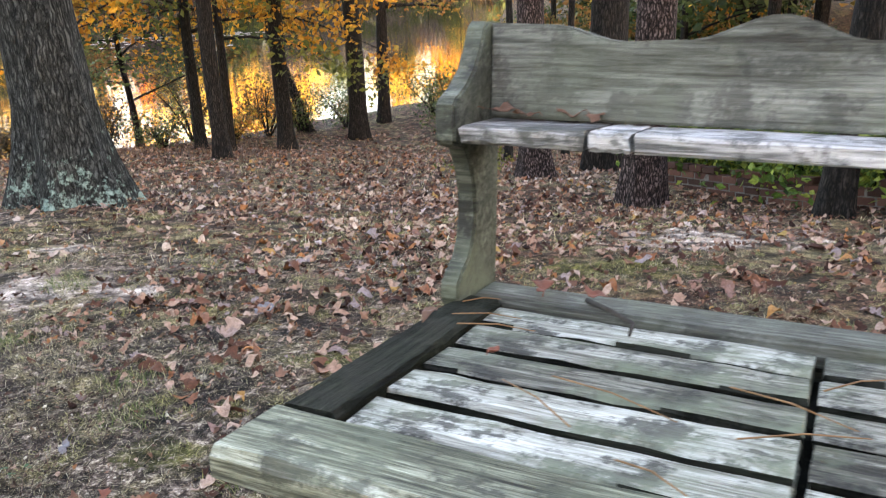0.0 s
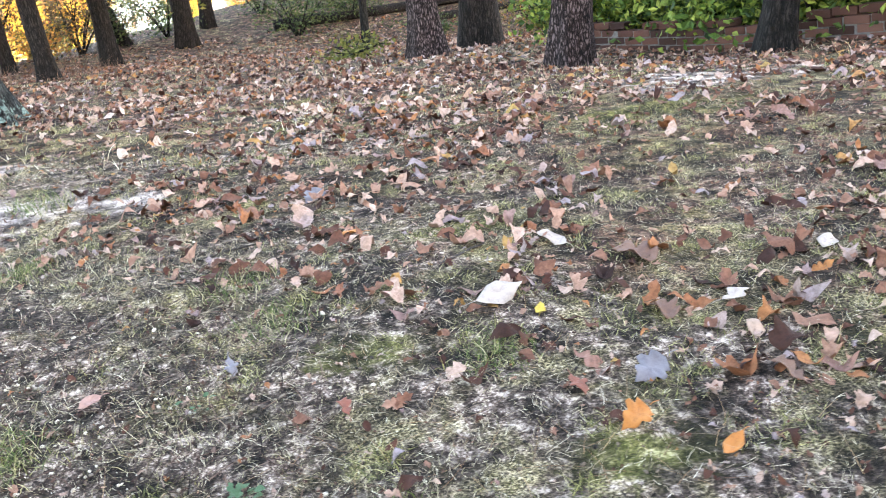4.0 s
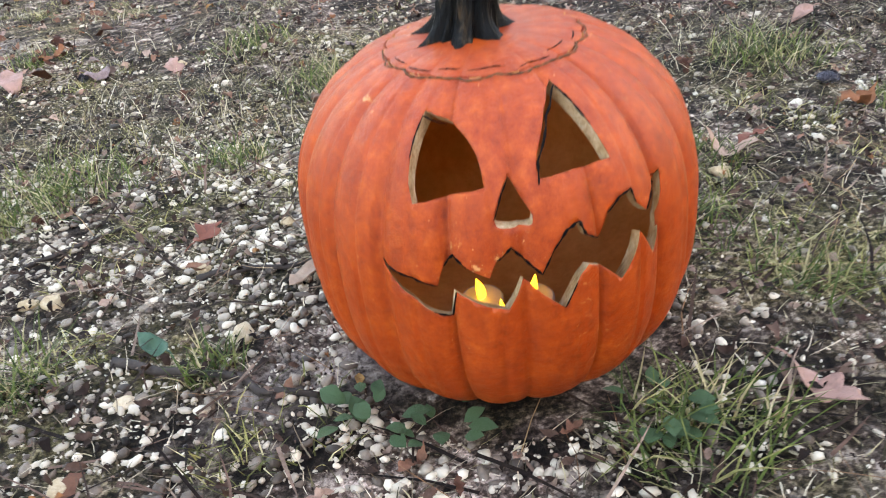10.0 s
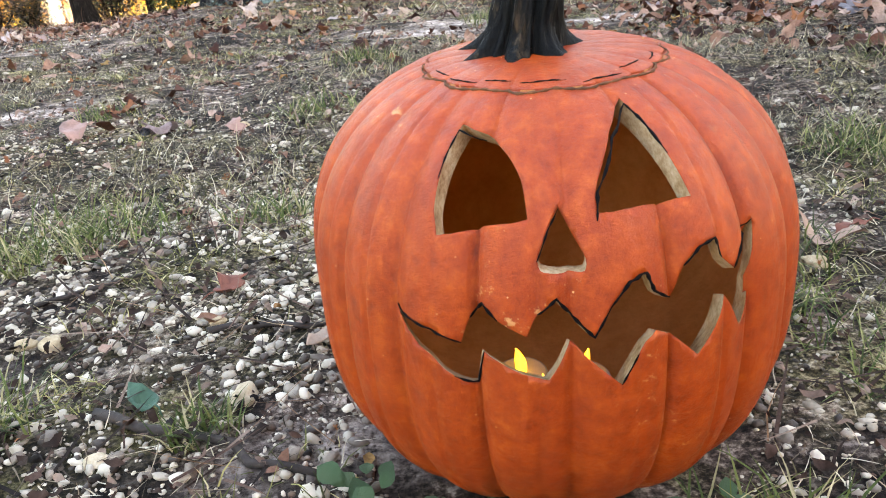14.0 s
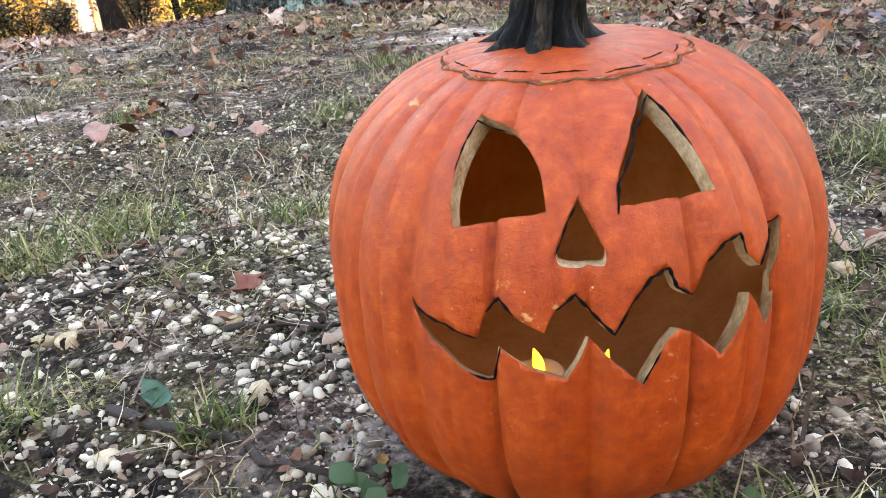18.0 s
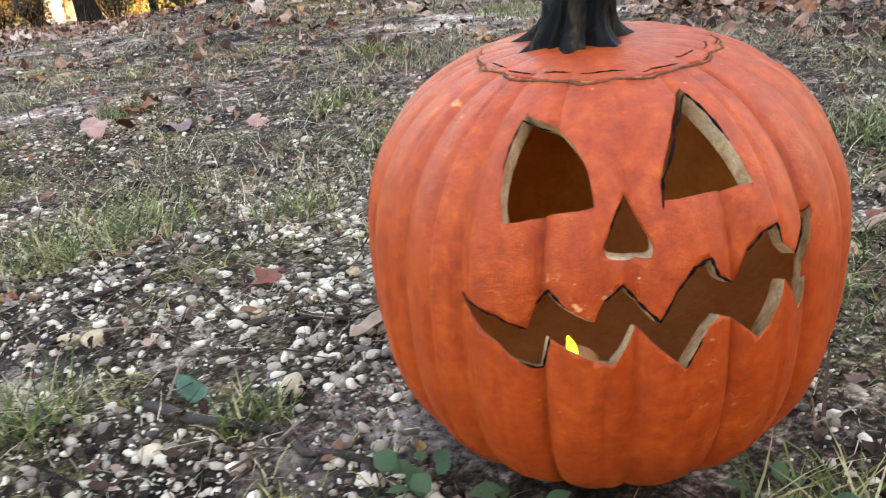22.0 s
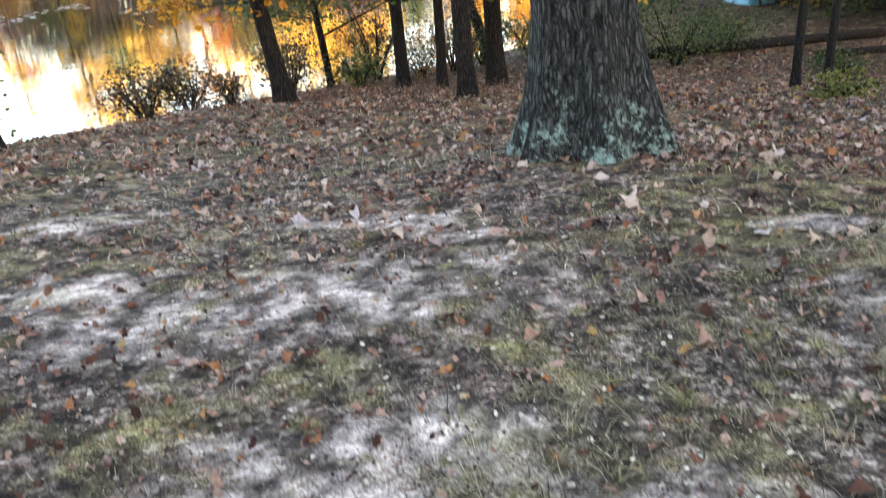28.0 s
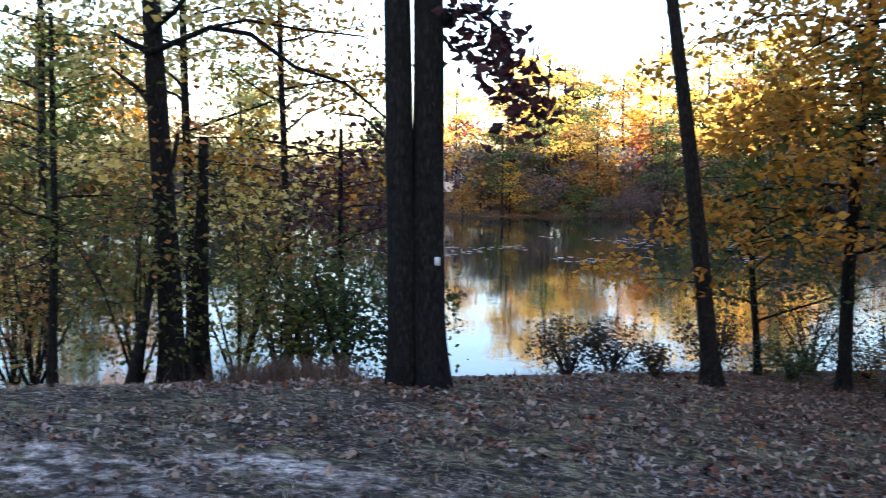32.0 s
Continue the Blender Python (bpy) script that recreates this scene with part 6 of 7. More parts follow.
# ---- low brick wall ----
def brick_wall():
    t = empty("brick_wall", Matrix.Identity(4), "low old red brick retaining wall with leaves against it", "wall")
    m_brick = surface("old_brick", [(0.3, (0.03, 0.013, 0.010)), (0.55, (0.09, 0.036, 0.024)), (0.8, (0.18, 0.09, 0.065))], 18, 0.9, random_by='object', spread=0.4)
    m_mortar = surface("old_mortar", [(0.3, (0.06, 0.055, 0.05)), (0.7, (0.18, 0.17, 0.155))], 30, 0.95)
    a, b = Vector((2.25, 9.1, 0)), Vector((3.62, 5.6, 0))
    along = (b - a).normalized()
    length = (b - a).length
    turn = math.atan2(along.y, along.x)
    bm = bmesh.new()
    bmesh.ops.create_cube(bm, size=1, matrix=Matrix.Diagonal((1.0, 1.0, 1.0, 1)))
    bmesh.ops.bevel(bm, geom=list(bm.edges), offset=0.04, segments=1, affect='EDGES')
    me = bpy.data.meshes.new("brick")
    bm.to_mesh(me)
    bm.free()
    me.materials.append(m_brick)
    rg = random.Random(3)
    bl, bh = 0.215, 0.073
    pts = []
    for c in range(4):
        i = 0
        while True:
            s = (i + 0.5) * bl + (0.5 * bl if c % 2 else 0)
            if s > length:
                break
            p = a + along * s
            z = gz1(p.x, p.y) - 0.03 + c * bh
            if c < 3 or rg.random() > 0.35:
                ob = new("brick", me)
                ob.parent = t
                ob.matrix_basis = pose(p.x + rg.uniform(-0.006, 0.006), p.y + rg.uniform(-0.006, 0.006), z + bh / 2, rg.uniform(-1, 1), -math.degrees(math.atan2(gz1(b.x, b.y) - gz1(a.x, a.y), length)) + rg.uniform(-1, 1), math.degrees(turn) + rg.uniform(-1.5, 1.5)) @ Matrix.Diagonal((bl - 0.012, 0.1, bh - 0.011, 1))
            i += 1
    bm = bmesh.new()
    side = Vector((-along.y, along.x, 0)) * 0.042
    rows = []
    for k in range(9):
        p = a + along * length * k / 8
        z = gz1(p.x, p.y)
        rows.append([bm.verts.new(q) for q in (p - side + Vector((0, 0, z - 0.1)), p + side + Vector((0, 0, z - 0.1)), p + side + Vector((0, 0, z + 3 * bh - 0.04)), p - side + Vector((0, 0, z + 3 * bh - 0.04)))])
    for r0, r1 in zip(rows, rows[1:]):
        for k in range(4):
            bm.faces.new((r0[k], r0[(k + 1) % 4], r1[(k + 1) % 4], r1[k]))
    bm.faces.new(rows[0][::-1])
    bm.faces.new(rows[-1])
    part("mortar", bm, m_mortar, t, smooth=False)
    return t


brick_wall()


# ---- house and boat across the pond ----
def house():
    hx, hy = HOUSE_AT
    t = empty("house", pose(hx, hy, gz1(hx, hy), 0, 0, 30), "pale house with grey roof seen across the pond", "house")
    m_wall = surface("pale_siding", [(0.3, (0.55, 0.56, 0.60)), (0.7, (0.72, 0.73, 0.75))], 2, 0.7)
    m_roof = surface("grey_shingles", [(0.3, (0.10, 0.10, 0.11)), (0.7, (0.22, 0.22, 0.24))], 4, 0.9)
    m_dark = surface("window_glass", [(0.3, (0.02, 0.025, 0.03)), (0.7, (0.05, 0.055, 0.06))], 2, 0.15)
    bm = bmesh.new()
    w, d, h = 4.5, 3.5, 3.0
    base = [(-w, -d), (w, -d), (w, d), (-w, d)]
    lo = [bm.verts.new((x, y, -0.5)) for x, y in base]
    hi = [bm.verts.new((x, y, h)) for x, y in base]
    for i in range(4):
        bm.faces.new((lo[i], lo[(i + 1) % 4], hi[(i + 1) % 4], hi[i]))
    g0, g1 = bm.verts.new((-w, 0, h + 1.9)), bm.verts.new((w, 0, h + 1.9))
    bm.faces.new((hi[0], g0, hi[3]))
    bm.faces.new((hi[1], hi[2], g1))
    part("wall", bm, m_wall, t, smooth=False)
    for s in (-1, 1):
        bm = bmesh.new()
        e = 0.4
        q = [(-w - e, s * (d + e), h - 0.22), (w + e, s * (d + e), h - 0.22), (w + e, 0, h + 2.05), (-w - e, 0, h + 2.05)]
        vs = [bm.verts.new(p) for p in q]
        us = [bm.verts.new((x, y, z + 0.16)) for x, y, z in q]
        bm.faces.new(vs)
        bm.faces.new(us[::-1])
        for i in range(4):
            bm.faces.new((vs[i], vs[(i + 1) % 4], us[(i + 1) % 4], us[i]))
        bmesh.ops.recalc_face_normals(bm, faces=bm.faces)
        part("roof", bm, m_roof, t, smooth=False)
    for x in (-2.8, -0.4, 2.4):
        bm = bmesh.new()
        bmesh.ops.create_cube(bm, size=1, matrix=Matrix.Translation((x, -d - 0.02, 1.55)) @ Matrix.Diagonal((1.1, 0.06, 1.3, 1)))
        win = part("window", bm, m_dark, t, smooth=False)
        for fx, fz, fw, fh in ((x, 2.24, 1.3, 0.1), (x, 0.86, 1.3, 0.1), (x - 0.6, 1.55, 0.1, 1.3), (x + 0.6, 1.55, 0.1, 1.3), (x, 1.55, 0.05, 1.3)):
            bm = bmesh.new()
            bmesh.ops.create_cube(bm, size=1, matrix=Matrix.Translation((fx, -d - 0.04, fz)) @ Matrix.Diagonal((fw, 0.09, fh, 1)))
            part("frame", bm, m_wall, win, smooth=False)
    return t


house()


def hull(name, x, y, z, turn, length, colour, label, category):
    bm = bmesh.new()
    rows = []
    for i in range(13):
        s = i / 12 * 2 - 1
        w = 0.36 * (1 - abs(s) ** 2.4) + 0.01
        rise = 0.18 * s * s
        rows.append([bm.verts.new((s * length / 2, w * math.cos(a), rise + 0.18 + 0.2 * math.sin(a))) for a in [math.pi * 2 * k / 12 for k in range(12)]])
    for a, b in zip(rows, rows[1:]):
        for k in range(12):
            bm.faces.new((a[k], a[(k + 1) % 12], b[(k + 1) % 12], b[k]))
    bm.faces.new(rows[0][::-1])
    bm.faces.new(rows[-1])
    ob = part(name, bm, surface("painted_" + name, [(0.3, colour), (0.7, tuple(min(1, c * 1.5) for c in colour))], 3, 0.45))
    ob.matrix_world = pose(x, y, z, 0, 0, turn)
    return tagged(ob, label, category)


hull("kayak", -55.0, 81.7, gz1(-55.0, 81.7), 118, 3.6, (0.03, 0.10, 0.42), "blue kayak lying on the far bank", "kayak")


def tarp_heap():
    bm = bmesh.new()
    bmesh.ops.create_grid(bm, x_segments=22, y_segments=16, size=1)
    for v in bm.verts:
        d = max(abs(v.co.x), abs(v.co.y))
        h = 0.62 * (1 - max(0, d - 0.55) / 0.45) ** 0.7 if d < 1 else 0
        v.co = Vector((v.co.x * 1.1, v.co.y * 0.7, h + 0.04 * noise.noise(v.co * 5)))
    ob = part("tarpaulin", bm, surface("blue_tarpaulin", [(0.3, (0.05, 0.20, 0.28)), (0.7, (0.16, 0.42, 0.52))], 5, 0.4))
    ob.matrix_world = pose(4.6, 29.5, gz1(4.6, 29.5) - 0.03, 0, 0, 20)
    return tagged(ob, "light blue tarpaulin draped over a heap in the woods", "tarpaulin")


tarp_heap()


def log(x0, y0, x1, y1, r, name="fallen_log", mat=None, label="rotting dark log lying among the leaves", sides=10, seed=1, category="log", lift=0.0, bow=0.0):
    rg = random.Random(seed)
    bm = bmesh.new()
    n = 9
    pts = []
    for i in range(n):
        s = i / (n - 1)
        x, y = x0 + (x1 - x0) * s + rg.uniform(-1, 1) * bow, y0 + (y1 - y0) * s + rg.uniform(-1, 1) * bow
        pts.append(Vector((x, y, float(top(x, y)) + r * 0.6 + lift)))
    o = pts[0].copy()
    tube(bm, [p - o for p in pts], [r * (1 - 0.45 * i / n) * rg.uniform(0.85, 1.1) for i in range(n)], sides, 0.06, rg)
    ob = part(name, bm, mat or M_DARKBARK)
    ob.location = o
    return tagged(ob, label, category)


log(-0.4, 21.6, 5.2, 22.2, 0.17, seed=2)
log(3.0, 20.2, 6.0, 20.6, 0.12, seed=3)

# ---- single things on the ground near the way ----
TWIG = surface("dark_twig", [(0.3, (0.012, 0.010, 0.009)), (0.6, (0.05, 0.04, 0.034)), (0.8, (0.14, 0.12, 0.10))], 40, 0.9, (1, 1, 1), 0.002)
for i, (x0, y0, x1, y1, r) in enumerate(((-2.70, 1.47, -2.50, 1.345, 0.0055), (-2.62, 1.60, -2.47, 1.585, 0.004), (-3.14, 1.46, -2.98, 1.50, 0.005), (-2.42, 1.64, -2.30, 1.63, 0.004), (-2.86, 1.73, -2.73, 1.79, 0.0035), (-2.95, 1.30, -2.82, 1.36, 0.003), (-1.35, 3.05, -1.12, 3.12, 0.005),
                                         (-0.62, 2.6, -0.45, 2.72, 0.005), (-2.2, 2.45, -2.05, 2.5, 0.004), (-3.6, 1.9, -3.38, 1.96, 0.005), (-3.5, 2.5, -3.3, 2.45, 0.004))):
    log(x0, y0, x1, y1, r, "twig", TWIG, "thin dark twig lying on the gravel", 7, 30 + i, "twig", 0.002, 0.006)


def one_leaf(x, y, size, kind, colour, label, curl=0.9, tilt=0.2, z=None, turn=None, lean=0.0):
    """A single fallen leaf with a curled blade and a stalk."""
    p, tri = leaf_shape(kind)
    rg = random.Random(int(x * 1000) + int(y * 313))
    c1, c2 = rg.uniform(-curl, curl), rg.uniform(0.2, 1) * curl
    vs = [Vector((a * size, b * size, (c1 * (a * a - 0.1) + 2.0 * c2 * b * b + 0.06 * math.sin(9 * a + 7 * b)) * size)) for a, b in p]
    n = len(vs)
    bm = bmesh.new()
    bv = [bm.verts.new(v) for v in vs]
    for t in tri:
        bm.faces.new([bv[i] for i in t])
    bmesh.ops.subdivide_edges(bm, edges=list(bm.edges), cuts=1, use_grid_fill=True, smooth=0.3)
    for v in bm.verts:
        v.co.z += size * 0.03 * noise.noise(v.co * (3 / size) + Vector((x, y, 0)) * 9)
    ret = bmesh.ops.extrude_face_region(bm, geom=list(bm.faces))
    for v in [g for g in ret["geom"] if isinstance(g, bmesh.types.BMVert)]:
        v.co.z += 0.0007
    bmesh.ops.recalc_face_normals(bm, faces=bm.faces)
    m = LEAF_MATS.get(colour) or LEAF_MATS.setdefault(colour, surface("leaf_%d" % len(LEAF_MATS), [(0.25, tuple(0.35 * c for c in colour)), (0.5, tuple(0.8 * c for c in colour)), (0.75, colour)], 45, 0.65, bump_d=0.002))
    ob = part("fallen_leaf", bm, m)
    low = min(v.z for v in vs)
    zz = (float(top(x, y)) if z is None else z) - low + 0.006
    ob.matrix_world = pose(x, y, zz, rg.uniform(-12, 12) * tilt * 4, rg.uniform(-12, 12) * tilt * 4, rg.uniform(0, 360) if turn is None else turn)
    if lean:  # propped up on the grass, its face to the open side
        ob.matrix_world = pose(x, y, zz + 0.22 * size * math.sin(radians(lean)), lean, 0, 0) @ pose(0, 0, 0, 0, 0, 62 if turn is None else turn)
    tagged(ob, label, "leaf", "single leaves")
    bm = bmesh.new()
    tube(bm, [Vector((-0.5 * size, 0, vs[0].z)), Vector((-0.62 * size, 0.01 * size, vs[0].z + 0.002)), Vector((-0.78 * size, 0.05 * size, vs[0].z - 0.002))], [0.0011, 0.0009, 0.0008], 5)
    part("stalk", bm, m, ob)
    return ob


LEAF_MATS = {}
PALE_LEAF = "long pale dry leaf on thin turf"
PROPPED = (PALE_LEAF, "greyish-lilac dry leaf propped on turf", "bright orange fallen leaf on moss", "small pinkish-tan fallen leaf")
TAN, PINK, ORANGE_L, WHITISH, LILAC, BROWN, YEL, RUST, GREENL = (0.36, 0.24, 0.165), (0.36, 0.21, 0.165), (0.42, 0.155, 0.032), (0.37, 0.30, 0.245), (0.165, 0.15, 0.16), (0.15, 0.078, 0.05), (0.46, 0.32, 0.04), (0.20, 0.065, 0.038), (0.05, 0.12, 0.07)
for x, y, s, k, c, lab in (
        (-0.513, 2.333, 0.16, "ovate", WHITISH, "long pale dry leaf on thin turf"), (-0.316, 1.85, 0.105, "maple", LILAC, "greyish-lilac dry leaf propped on turf"), (-0.43, 1.685, 0.082, "maple", ORANGE_L, "bright orange fallen leaf on moss"), (-1.54, 2.19, 0.06, "ovate", PINK, "small pinkish-tan fallen leaf"),
        (-0.828, 2.99, 0.085, "ovate", ORANGE_L, "orange leaf at the edge of the leaf litter"), (-1.337, 3.70, 0.10, "maple", RUST, "rust-coloured leaf at the edge of the sand"), (-0.434, 2.237, 0.06, "ovate", YEL, "small yellow fallen leaf"), (-1.564, 1.302, 0.085, "ovate", ORANGE_L, "curled orange-brown leaf on soil"),
        (-0.483, 1.86, 0.085, "lobed", RUST, "star-shaped rust-red leaf on turf"), (-2.09, 1.215, 0.065, "lobed", PINK, "crumpled pinkish leaf beside the pumpkin"), (-3.10, 2.61, 0.12, "ovate", PINK, "pale pink-brown leaf on the gravel"), (-3.07, 1.81, 0.10, "ovate", WHITISH, "rolled pale dry leaf on the gravel"),
        (-1.22, 2.235, 0.075, "lobed", LILAC, "grey shrivelled leaf on thin turf"), (-0.98, 1.95, 0.07, "lobed", RUST, "curled reddish leaf on thin turf"), (-0.07, 2.44, 0.15, "maple", BROWN, "large grey-brown leaf on the litter"), (-0.30, 1.55, 0.075, "ovate", ORANGE_L, "orange leaf on moss"), (0.25, 1.604, 0.10, "maple", ORANGE_L, "broad orange-brown leaf near the bench"),
        (0.05, 2.118, 0.11, "lobed", WHITISH, "pale curled leaf on the litter"), (-0.74, 3.43, 0.10, "lobed", TAN, "tan leaf in a drift"), (-0.90, 3.55, 0.12, "maple", LILAC, "grey leaf in a drift"), (-3.855, 3.63, 0.06, "ovate", ORANGE_L, "small orange leaf on the sand"), (-2.66, 1.475, 0.05, "ovate", GREENL, "small dark green leaf on the gravel"),
        (-2.62, 1.70, 0.07, "lobed", RUST, "curled russet leaf on the gravel"), (-2.50, 1.55, 0.06, "ovate", TAN, "long tan leaf strip on the gravel"), (-2.75, 2.55, 0.09, "lobed", PINK, "pinkish leaf on gravel"), (-2.36, 1.95, 0.06, "lobed", RUST, "rust leaf scrap behind the pumpkin"), (-0.16, 2.1, 0.1, "maple", BROWN, "dark brown leaf on the litter"),
        (0.35, 1.9, 0.11, "lobed", TAN, "tan lobed leaf on the litter"), (0.45, 2.3, 0.12, "ovate", WHITISH, "pale curled leaf on the litter"), (-0.05, 1.75, 0.1, "lobed", BROWN, "brown lobed leaf on the litter"), (0.0, 1.95, 0.09, "ovate", TAN, "tan dry leaf on the litter"), (-0.25, 2.65, 0.12, "ovate", WHITISH, "pale leaf on the litter"), (-2.0, 2.1, 0.06, "lobed", BROWN, "brown leaf scrap on thin turf"), (-1.9, 1.7, 0.05, "lobed", RUST, "rust leaf scrap on thin turf")):
    one_leaf(x, y, s, k, c, lab, 0.22 if c in (LILAC, WHITISH) else 0.9, lean=(14.0 if lab == PALE_LEAF else 24.0) if lab in PROPPED else 0.0, turn=22.0 if lab == PALE_LEAF else 205.0 if lab in PROPPED else None)


def stone(x, y, size, label, colour=None, seed=1, category="stone"):
    bm = bmesh.new()
    bmesh.ops.create_icosphere(bm, subdivisions=3, radius=1)
    o = Vector((seed * 3.1, seed * 1.7, 0))
    for v in bm.verts:
        k = 1 + 0.34 * noise.noise(v.co * 1.2 + o) + 0.16 * noise.noise(v.co * 3 + o) + 0.05 * noise.noise(v.co * 8 + o)
        v.co = Vector((v.co.x * 0.62, v.co.y * 0.48, v.co.z * 0.34)) * size * 0.66 * k
    ob = part("stone", bm, colour or M_STONE)
    ob.matrix_world = pose(x, y, float(top(x, y)) + size * 0.08, 0, 0, seed * 73)
    return tagged(ob, label, category, "loose stones")


M_STONE = surface("cream_stone", [(0.3, (0.17, 0.115, 0.06)), (0.48, (0.40, 0.305, 0.18)), (0.62, (0.56, 0.46, 0.31)), (0.8, (0.68, 0.61, 0.48))], 90, 0.75, bump_d=0.003, random_by='object')
for i, (x, y, s, lab) in enumerate(((-1.894, 1.349, 0.044, "round cream-coloured stone on soil"), (-1.977, 1.63, 0.034, "pale oval stone in thin grass"), (-2.485, 1.944, 0.026, "white rounded pebble on gravel"), (-2.80, 1.632, 0.040, "yellowish stone split in two tones"), (-2.83, 1.64, 0.028, "small yellowish stone on gravel"),
                                    (-2.571, 1.472, 0.038, "lumpy yellow-cream stone on gravel"), (-3.32, 1.60, 0.034, "pale yellow stone on gravel"), (-3.80, 3.49, 0.03, "white stone on pale sand"), (-2.745, 2.615, 0.034, "white stone among grass"), (-2.68, 1.40, 0.026, "small cream stone on gravel"),
                                    (-2.72, 1.30, 0.03, "pale stone on gravel"), (-2.52, 1.70, 0.024, "smooth cream pebble on gravel"), (-2.62, 1.62, 0.022, "smooth cream pebble on gravel"), (-1.75, 1.25, 0.018, "small pale stone on soil"), (-1.70, 1.35, 0.016, "small pale stone on soil"))):
    stone(x, y, s, lab, seed=i + 1)


def pine_cone(x, y, size, turn):
    """A small closed cone: a core with rows of overlapping scales."""
    t = empty("pine_cone", pose(x, y, float(top(x, y)) + size * 0.30, 78, 0, turn), "small dark grey pine cone lying on turf", "pine cone", "pine cones")
    m = surface("cone_scales", [(0.4, (0.012, 0.012, 0.018)), (0.55, (0.10, 0.10, 0.13)), (0.7, (0.34, 0.33, 0.38))], 260, 0.7, bump_d=0.001) if "cone_scales" not in bpy.data.materials else bpy.data.materials["cone_scales"]
    bm = bmesh.new()
    tube(bm, [Vector((0, 0, size * (k / 8 - 0.5))) for k in range(9)], [size * 0.26 * math.sin(math.pi * (0.12 + 0.80 * k / 8)) + 0.0005 for k in range(9)], 12)
    part("core", bm, m, t)
    bm = bmesh.new()
    for k in range(9):
        z = size * (k / 9 - 0.46)
        r = size * 0.33 * math.sin(math.pi * (0.15 + 0.78 * k / 9))
        for j in range(10):
            a = 2 * math.pi * (j + 0.5 * (k % 2)) / 10
            c, s = Vector((math.cos(a), math.sin(a), 0)), Vector((-math.sin(a), math.cos(a), 0))
            v = [bm.verts.new(p) for p in (c * r * 0.75 - s * size * 0.05 + Vector((0, 0, z)), c * r * 0.75 + s * size * 0.05 + Vector((0, 0, z)), c * r * 1.04 + s * size * 0.085 + Vector((0, 0, z + size * 0.09)), c * r * 1.1 + Vector((0, 0, z + size * 0.13)), c * r * 1.04 - s * size * 0.085 + Vector((0, 0, z + size * 0.09)))]
            bm.faces.new(v)
    sc = part("scales", bm, m, t, smooth=False)
    tagged(sc, "", "", "", "stuff")
    return t


pine_cone(-1.691, 1.863, 0.032, 30)
pine_cone(-1.229, 1.634, 0.036, 100)
pine_cone(-2.95, 2.6, 0.028, 10)

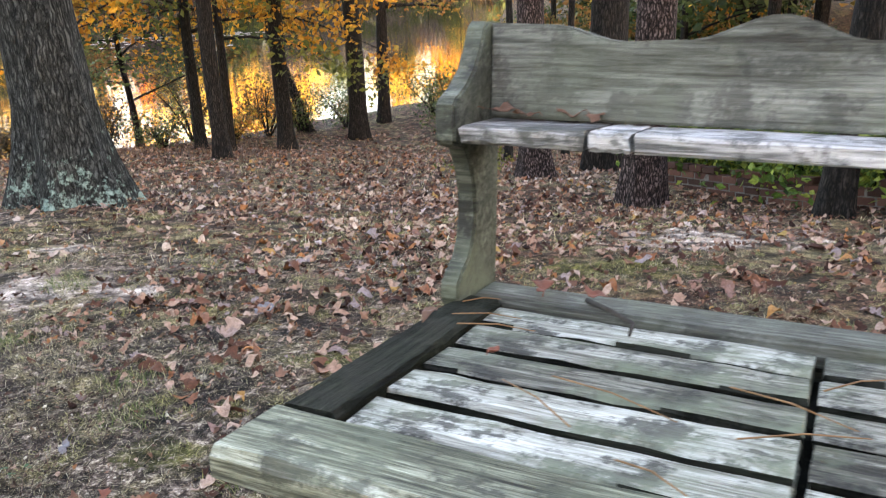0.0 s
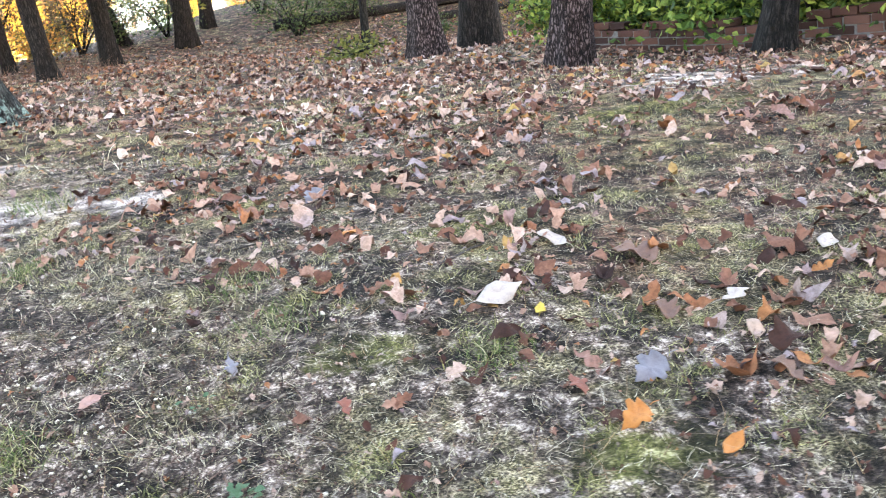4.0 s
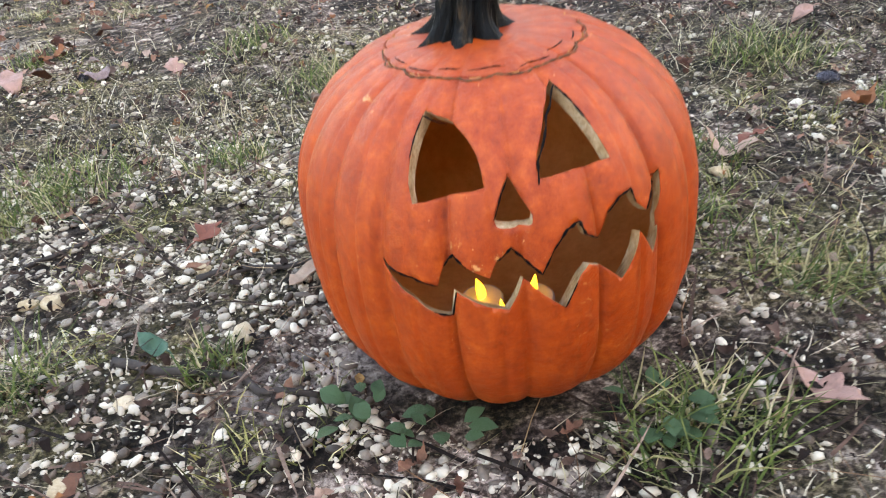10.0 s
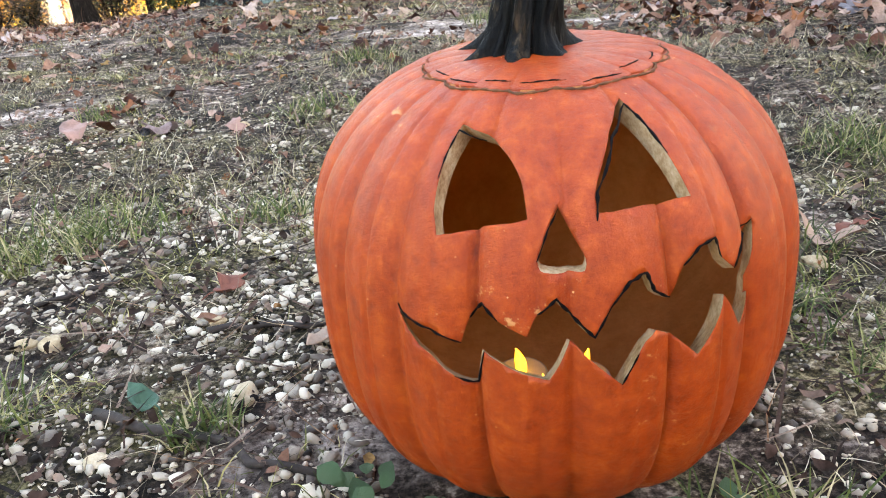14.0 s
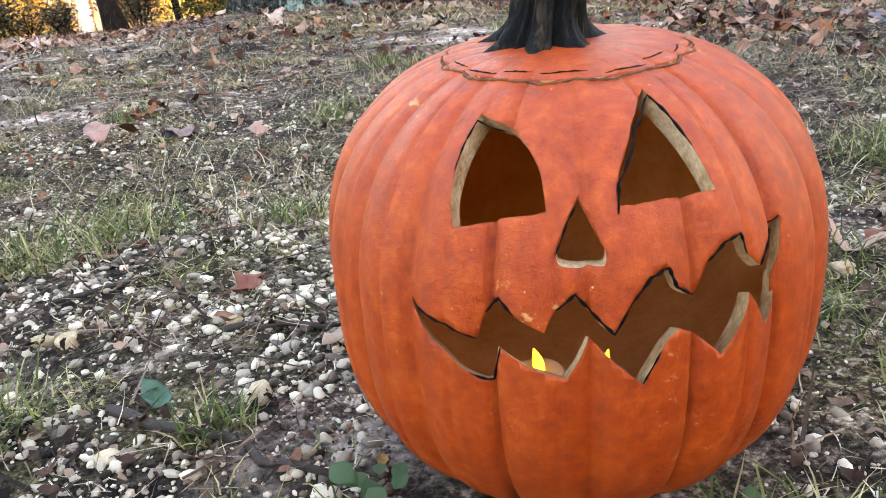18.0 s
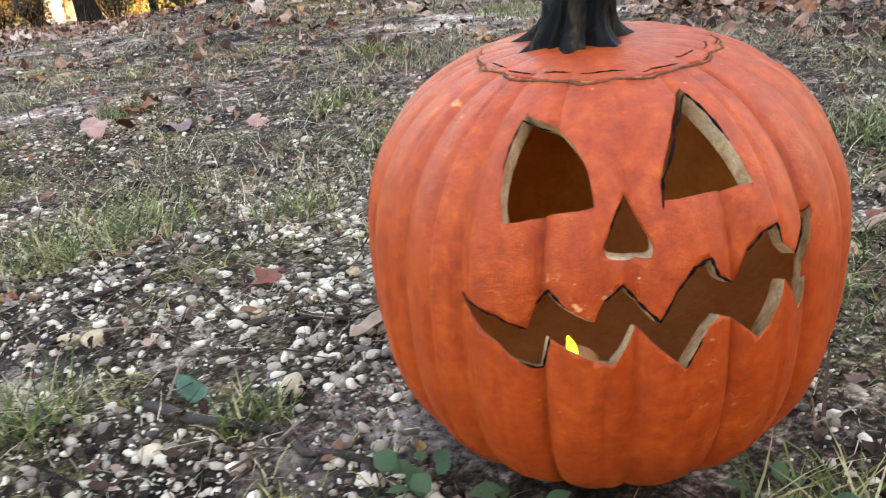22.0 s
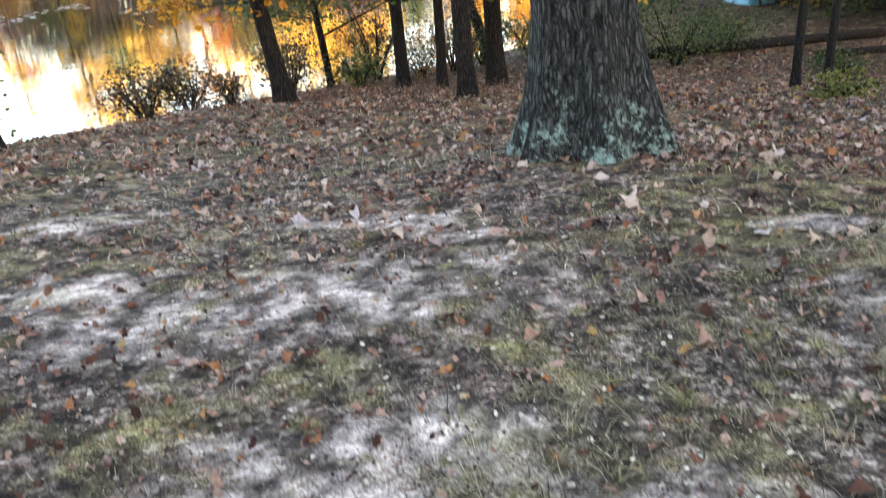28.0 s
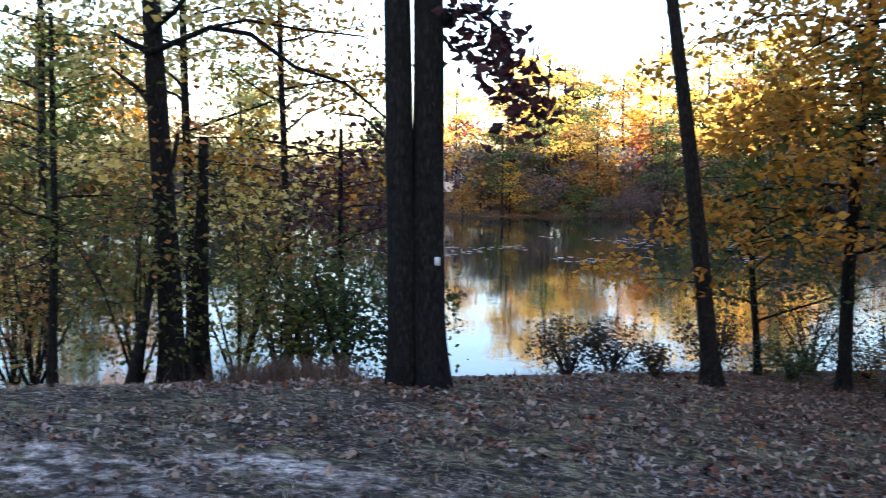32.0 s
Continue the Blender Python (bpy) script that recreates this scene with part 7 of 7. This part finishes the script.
# small green weeds
L_WEED = leaf_material("weed_leaves", [(0.0, (0.03, 0.085, 0.04)), (1.0, (0.10, 0.20, 0.09))], 0.5, 0.3)
wp, wt = leaf_shape("ovate")
WEED_LEAF = bpy.data.meshes.new("leaf")
WEED_LEAF.from_pydata([(u, 1.5 * v, 0.8 * v * v - 0.25 * u * u) for u, v in wp.tolist()], [], wt.tolist())
WEED_LEAF.materials.append(L_WEED)
for i, (px, py, n, s) in enumerate(((-1.204, 1.739, 16, 0.020), (-1.30, 1.66, 12, 0.018), (-2.46, 1.30, 14, 0.022), (-2.22, 1.24, 14, 0.022), (-1.0, 1.45, 14, 0.02), (-0.8, 1.35, 18, 0.02), (-1.3, 2.1, 9, 0.016), (-2.40, 1.265, 9, 0.02))):
    t = empty("weed", pose(px, py, float(top(px, py))), "small green weed with rounded leaves", "weed", "weeds")
    rg = random.Random(500 + i)
    for k in range(n):
        a, d = rg.uniform(0, 6.28), 0.045 * math.sqrt(rg.random())
        lf = new("leaf", WEED_LEAF)
        lf.parent = t
        lf.matrix_basis = pose(d * math.cos(a), d * math.sin(a), float(top(px + d * math.cos(a), py + d * math.sin(a)) - top(px, py)) + 0.012 + rg.uniform(0, 0.014), rg.uniform(-25, 25), rg.uniform(-30, 10), math.degrees(a)) @ Matrix.Scale(s * rg.uniform(0.7, 1.3), 4)

# ---- litter on the potting bench ----
bench = bpy.data.objects["potting_bench"]


def on_bench(u, v, h=0.0):
    return bench.matrix_world @ Vector((u, v, h))


bpy.context.view_layer.update()
for i, (u, v, s, k, c) in enumerate(((0.10, -0.045, 0.06, "lobed", RUST), (0.02, -0.21, 0.03, "ovate", BROWN), (0.17, -0.045, 0.04, "ovate", RUST), (0.13, -0.28, 0.025, "ovate", RUST))):
    p = on_bench(u, v, 0.004)
    one_leaf(p.x, p.y, s, k, c, "small dry brown leaf lying on the bench top", z=p.z)
for i, (u, v, s) in enumerate(((0.045, -0.055, 0.05), (0.12, -0.03, 0.04), (0.155, -0.035, 0.05), (0.065, -0.04, 0.03))):
    p = on_bench(u, v, 0.226)
    one_leaf(p.x, p.y, s, "lobed", BROWN, "dark curled leaf on the bench's shelf", z=p.z)
bm = bmesh.new()
tube(bm, [on_bench(0.16, -0.05, 0.006), on_bench(0.20, -0.09, 0.010), on_bench(0.235, -0.12, 0.008), on_bench(0.24, -0.155, 0.006)], [0.0035, 0.003, 0.0026, 0.002], 7)
tagged(part("twig", bm, TWIG), "curved dark twig lying on the bench top", "twig")
for i, (u0, v0, u1, v1) in enumerate(((0.03, -0.17, 0.11, -0.15), (0.05, -0.20, 0.14, -0.185), (0.20, -0.30, 0.33, -0.35), (0.25, -0.40, 0.16, -0.33), (0.36, -0.25, 0.47, -0.30), (0.38, -0.36, 0.48, -0.31), (0.02, -0.12, 0.06, -0.09), (0.44, -0.22, 0.50, -0.16), (0.30, -0.44, 0.36, -0.47))):
    bm = bmesh.new()
    tube(bm, [on_bench(u0, v0, 0.004), on_bench((u0 + u1) / 2, (v0 + v1) / 2 + 0.006, 0.006), on_bench(u1, v1, 0.004)], [0.0009, 0.0009, 0.0006], 5)
    tagged(part("pine_needle", bm, L_NEEDLE), "dry pine needle lying on the bench top", "needle", "needles on the bench")
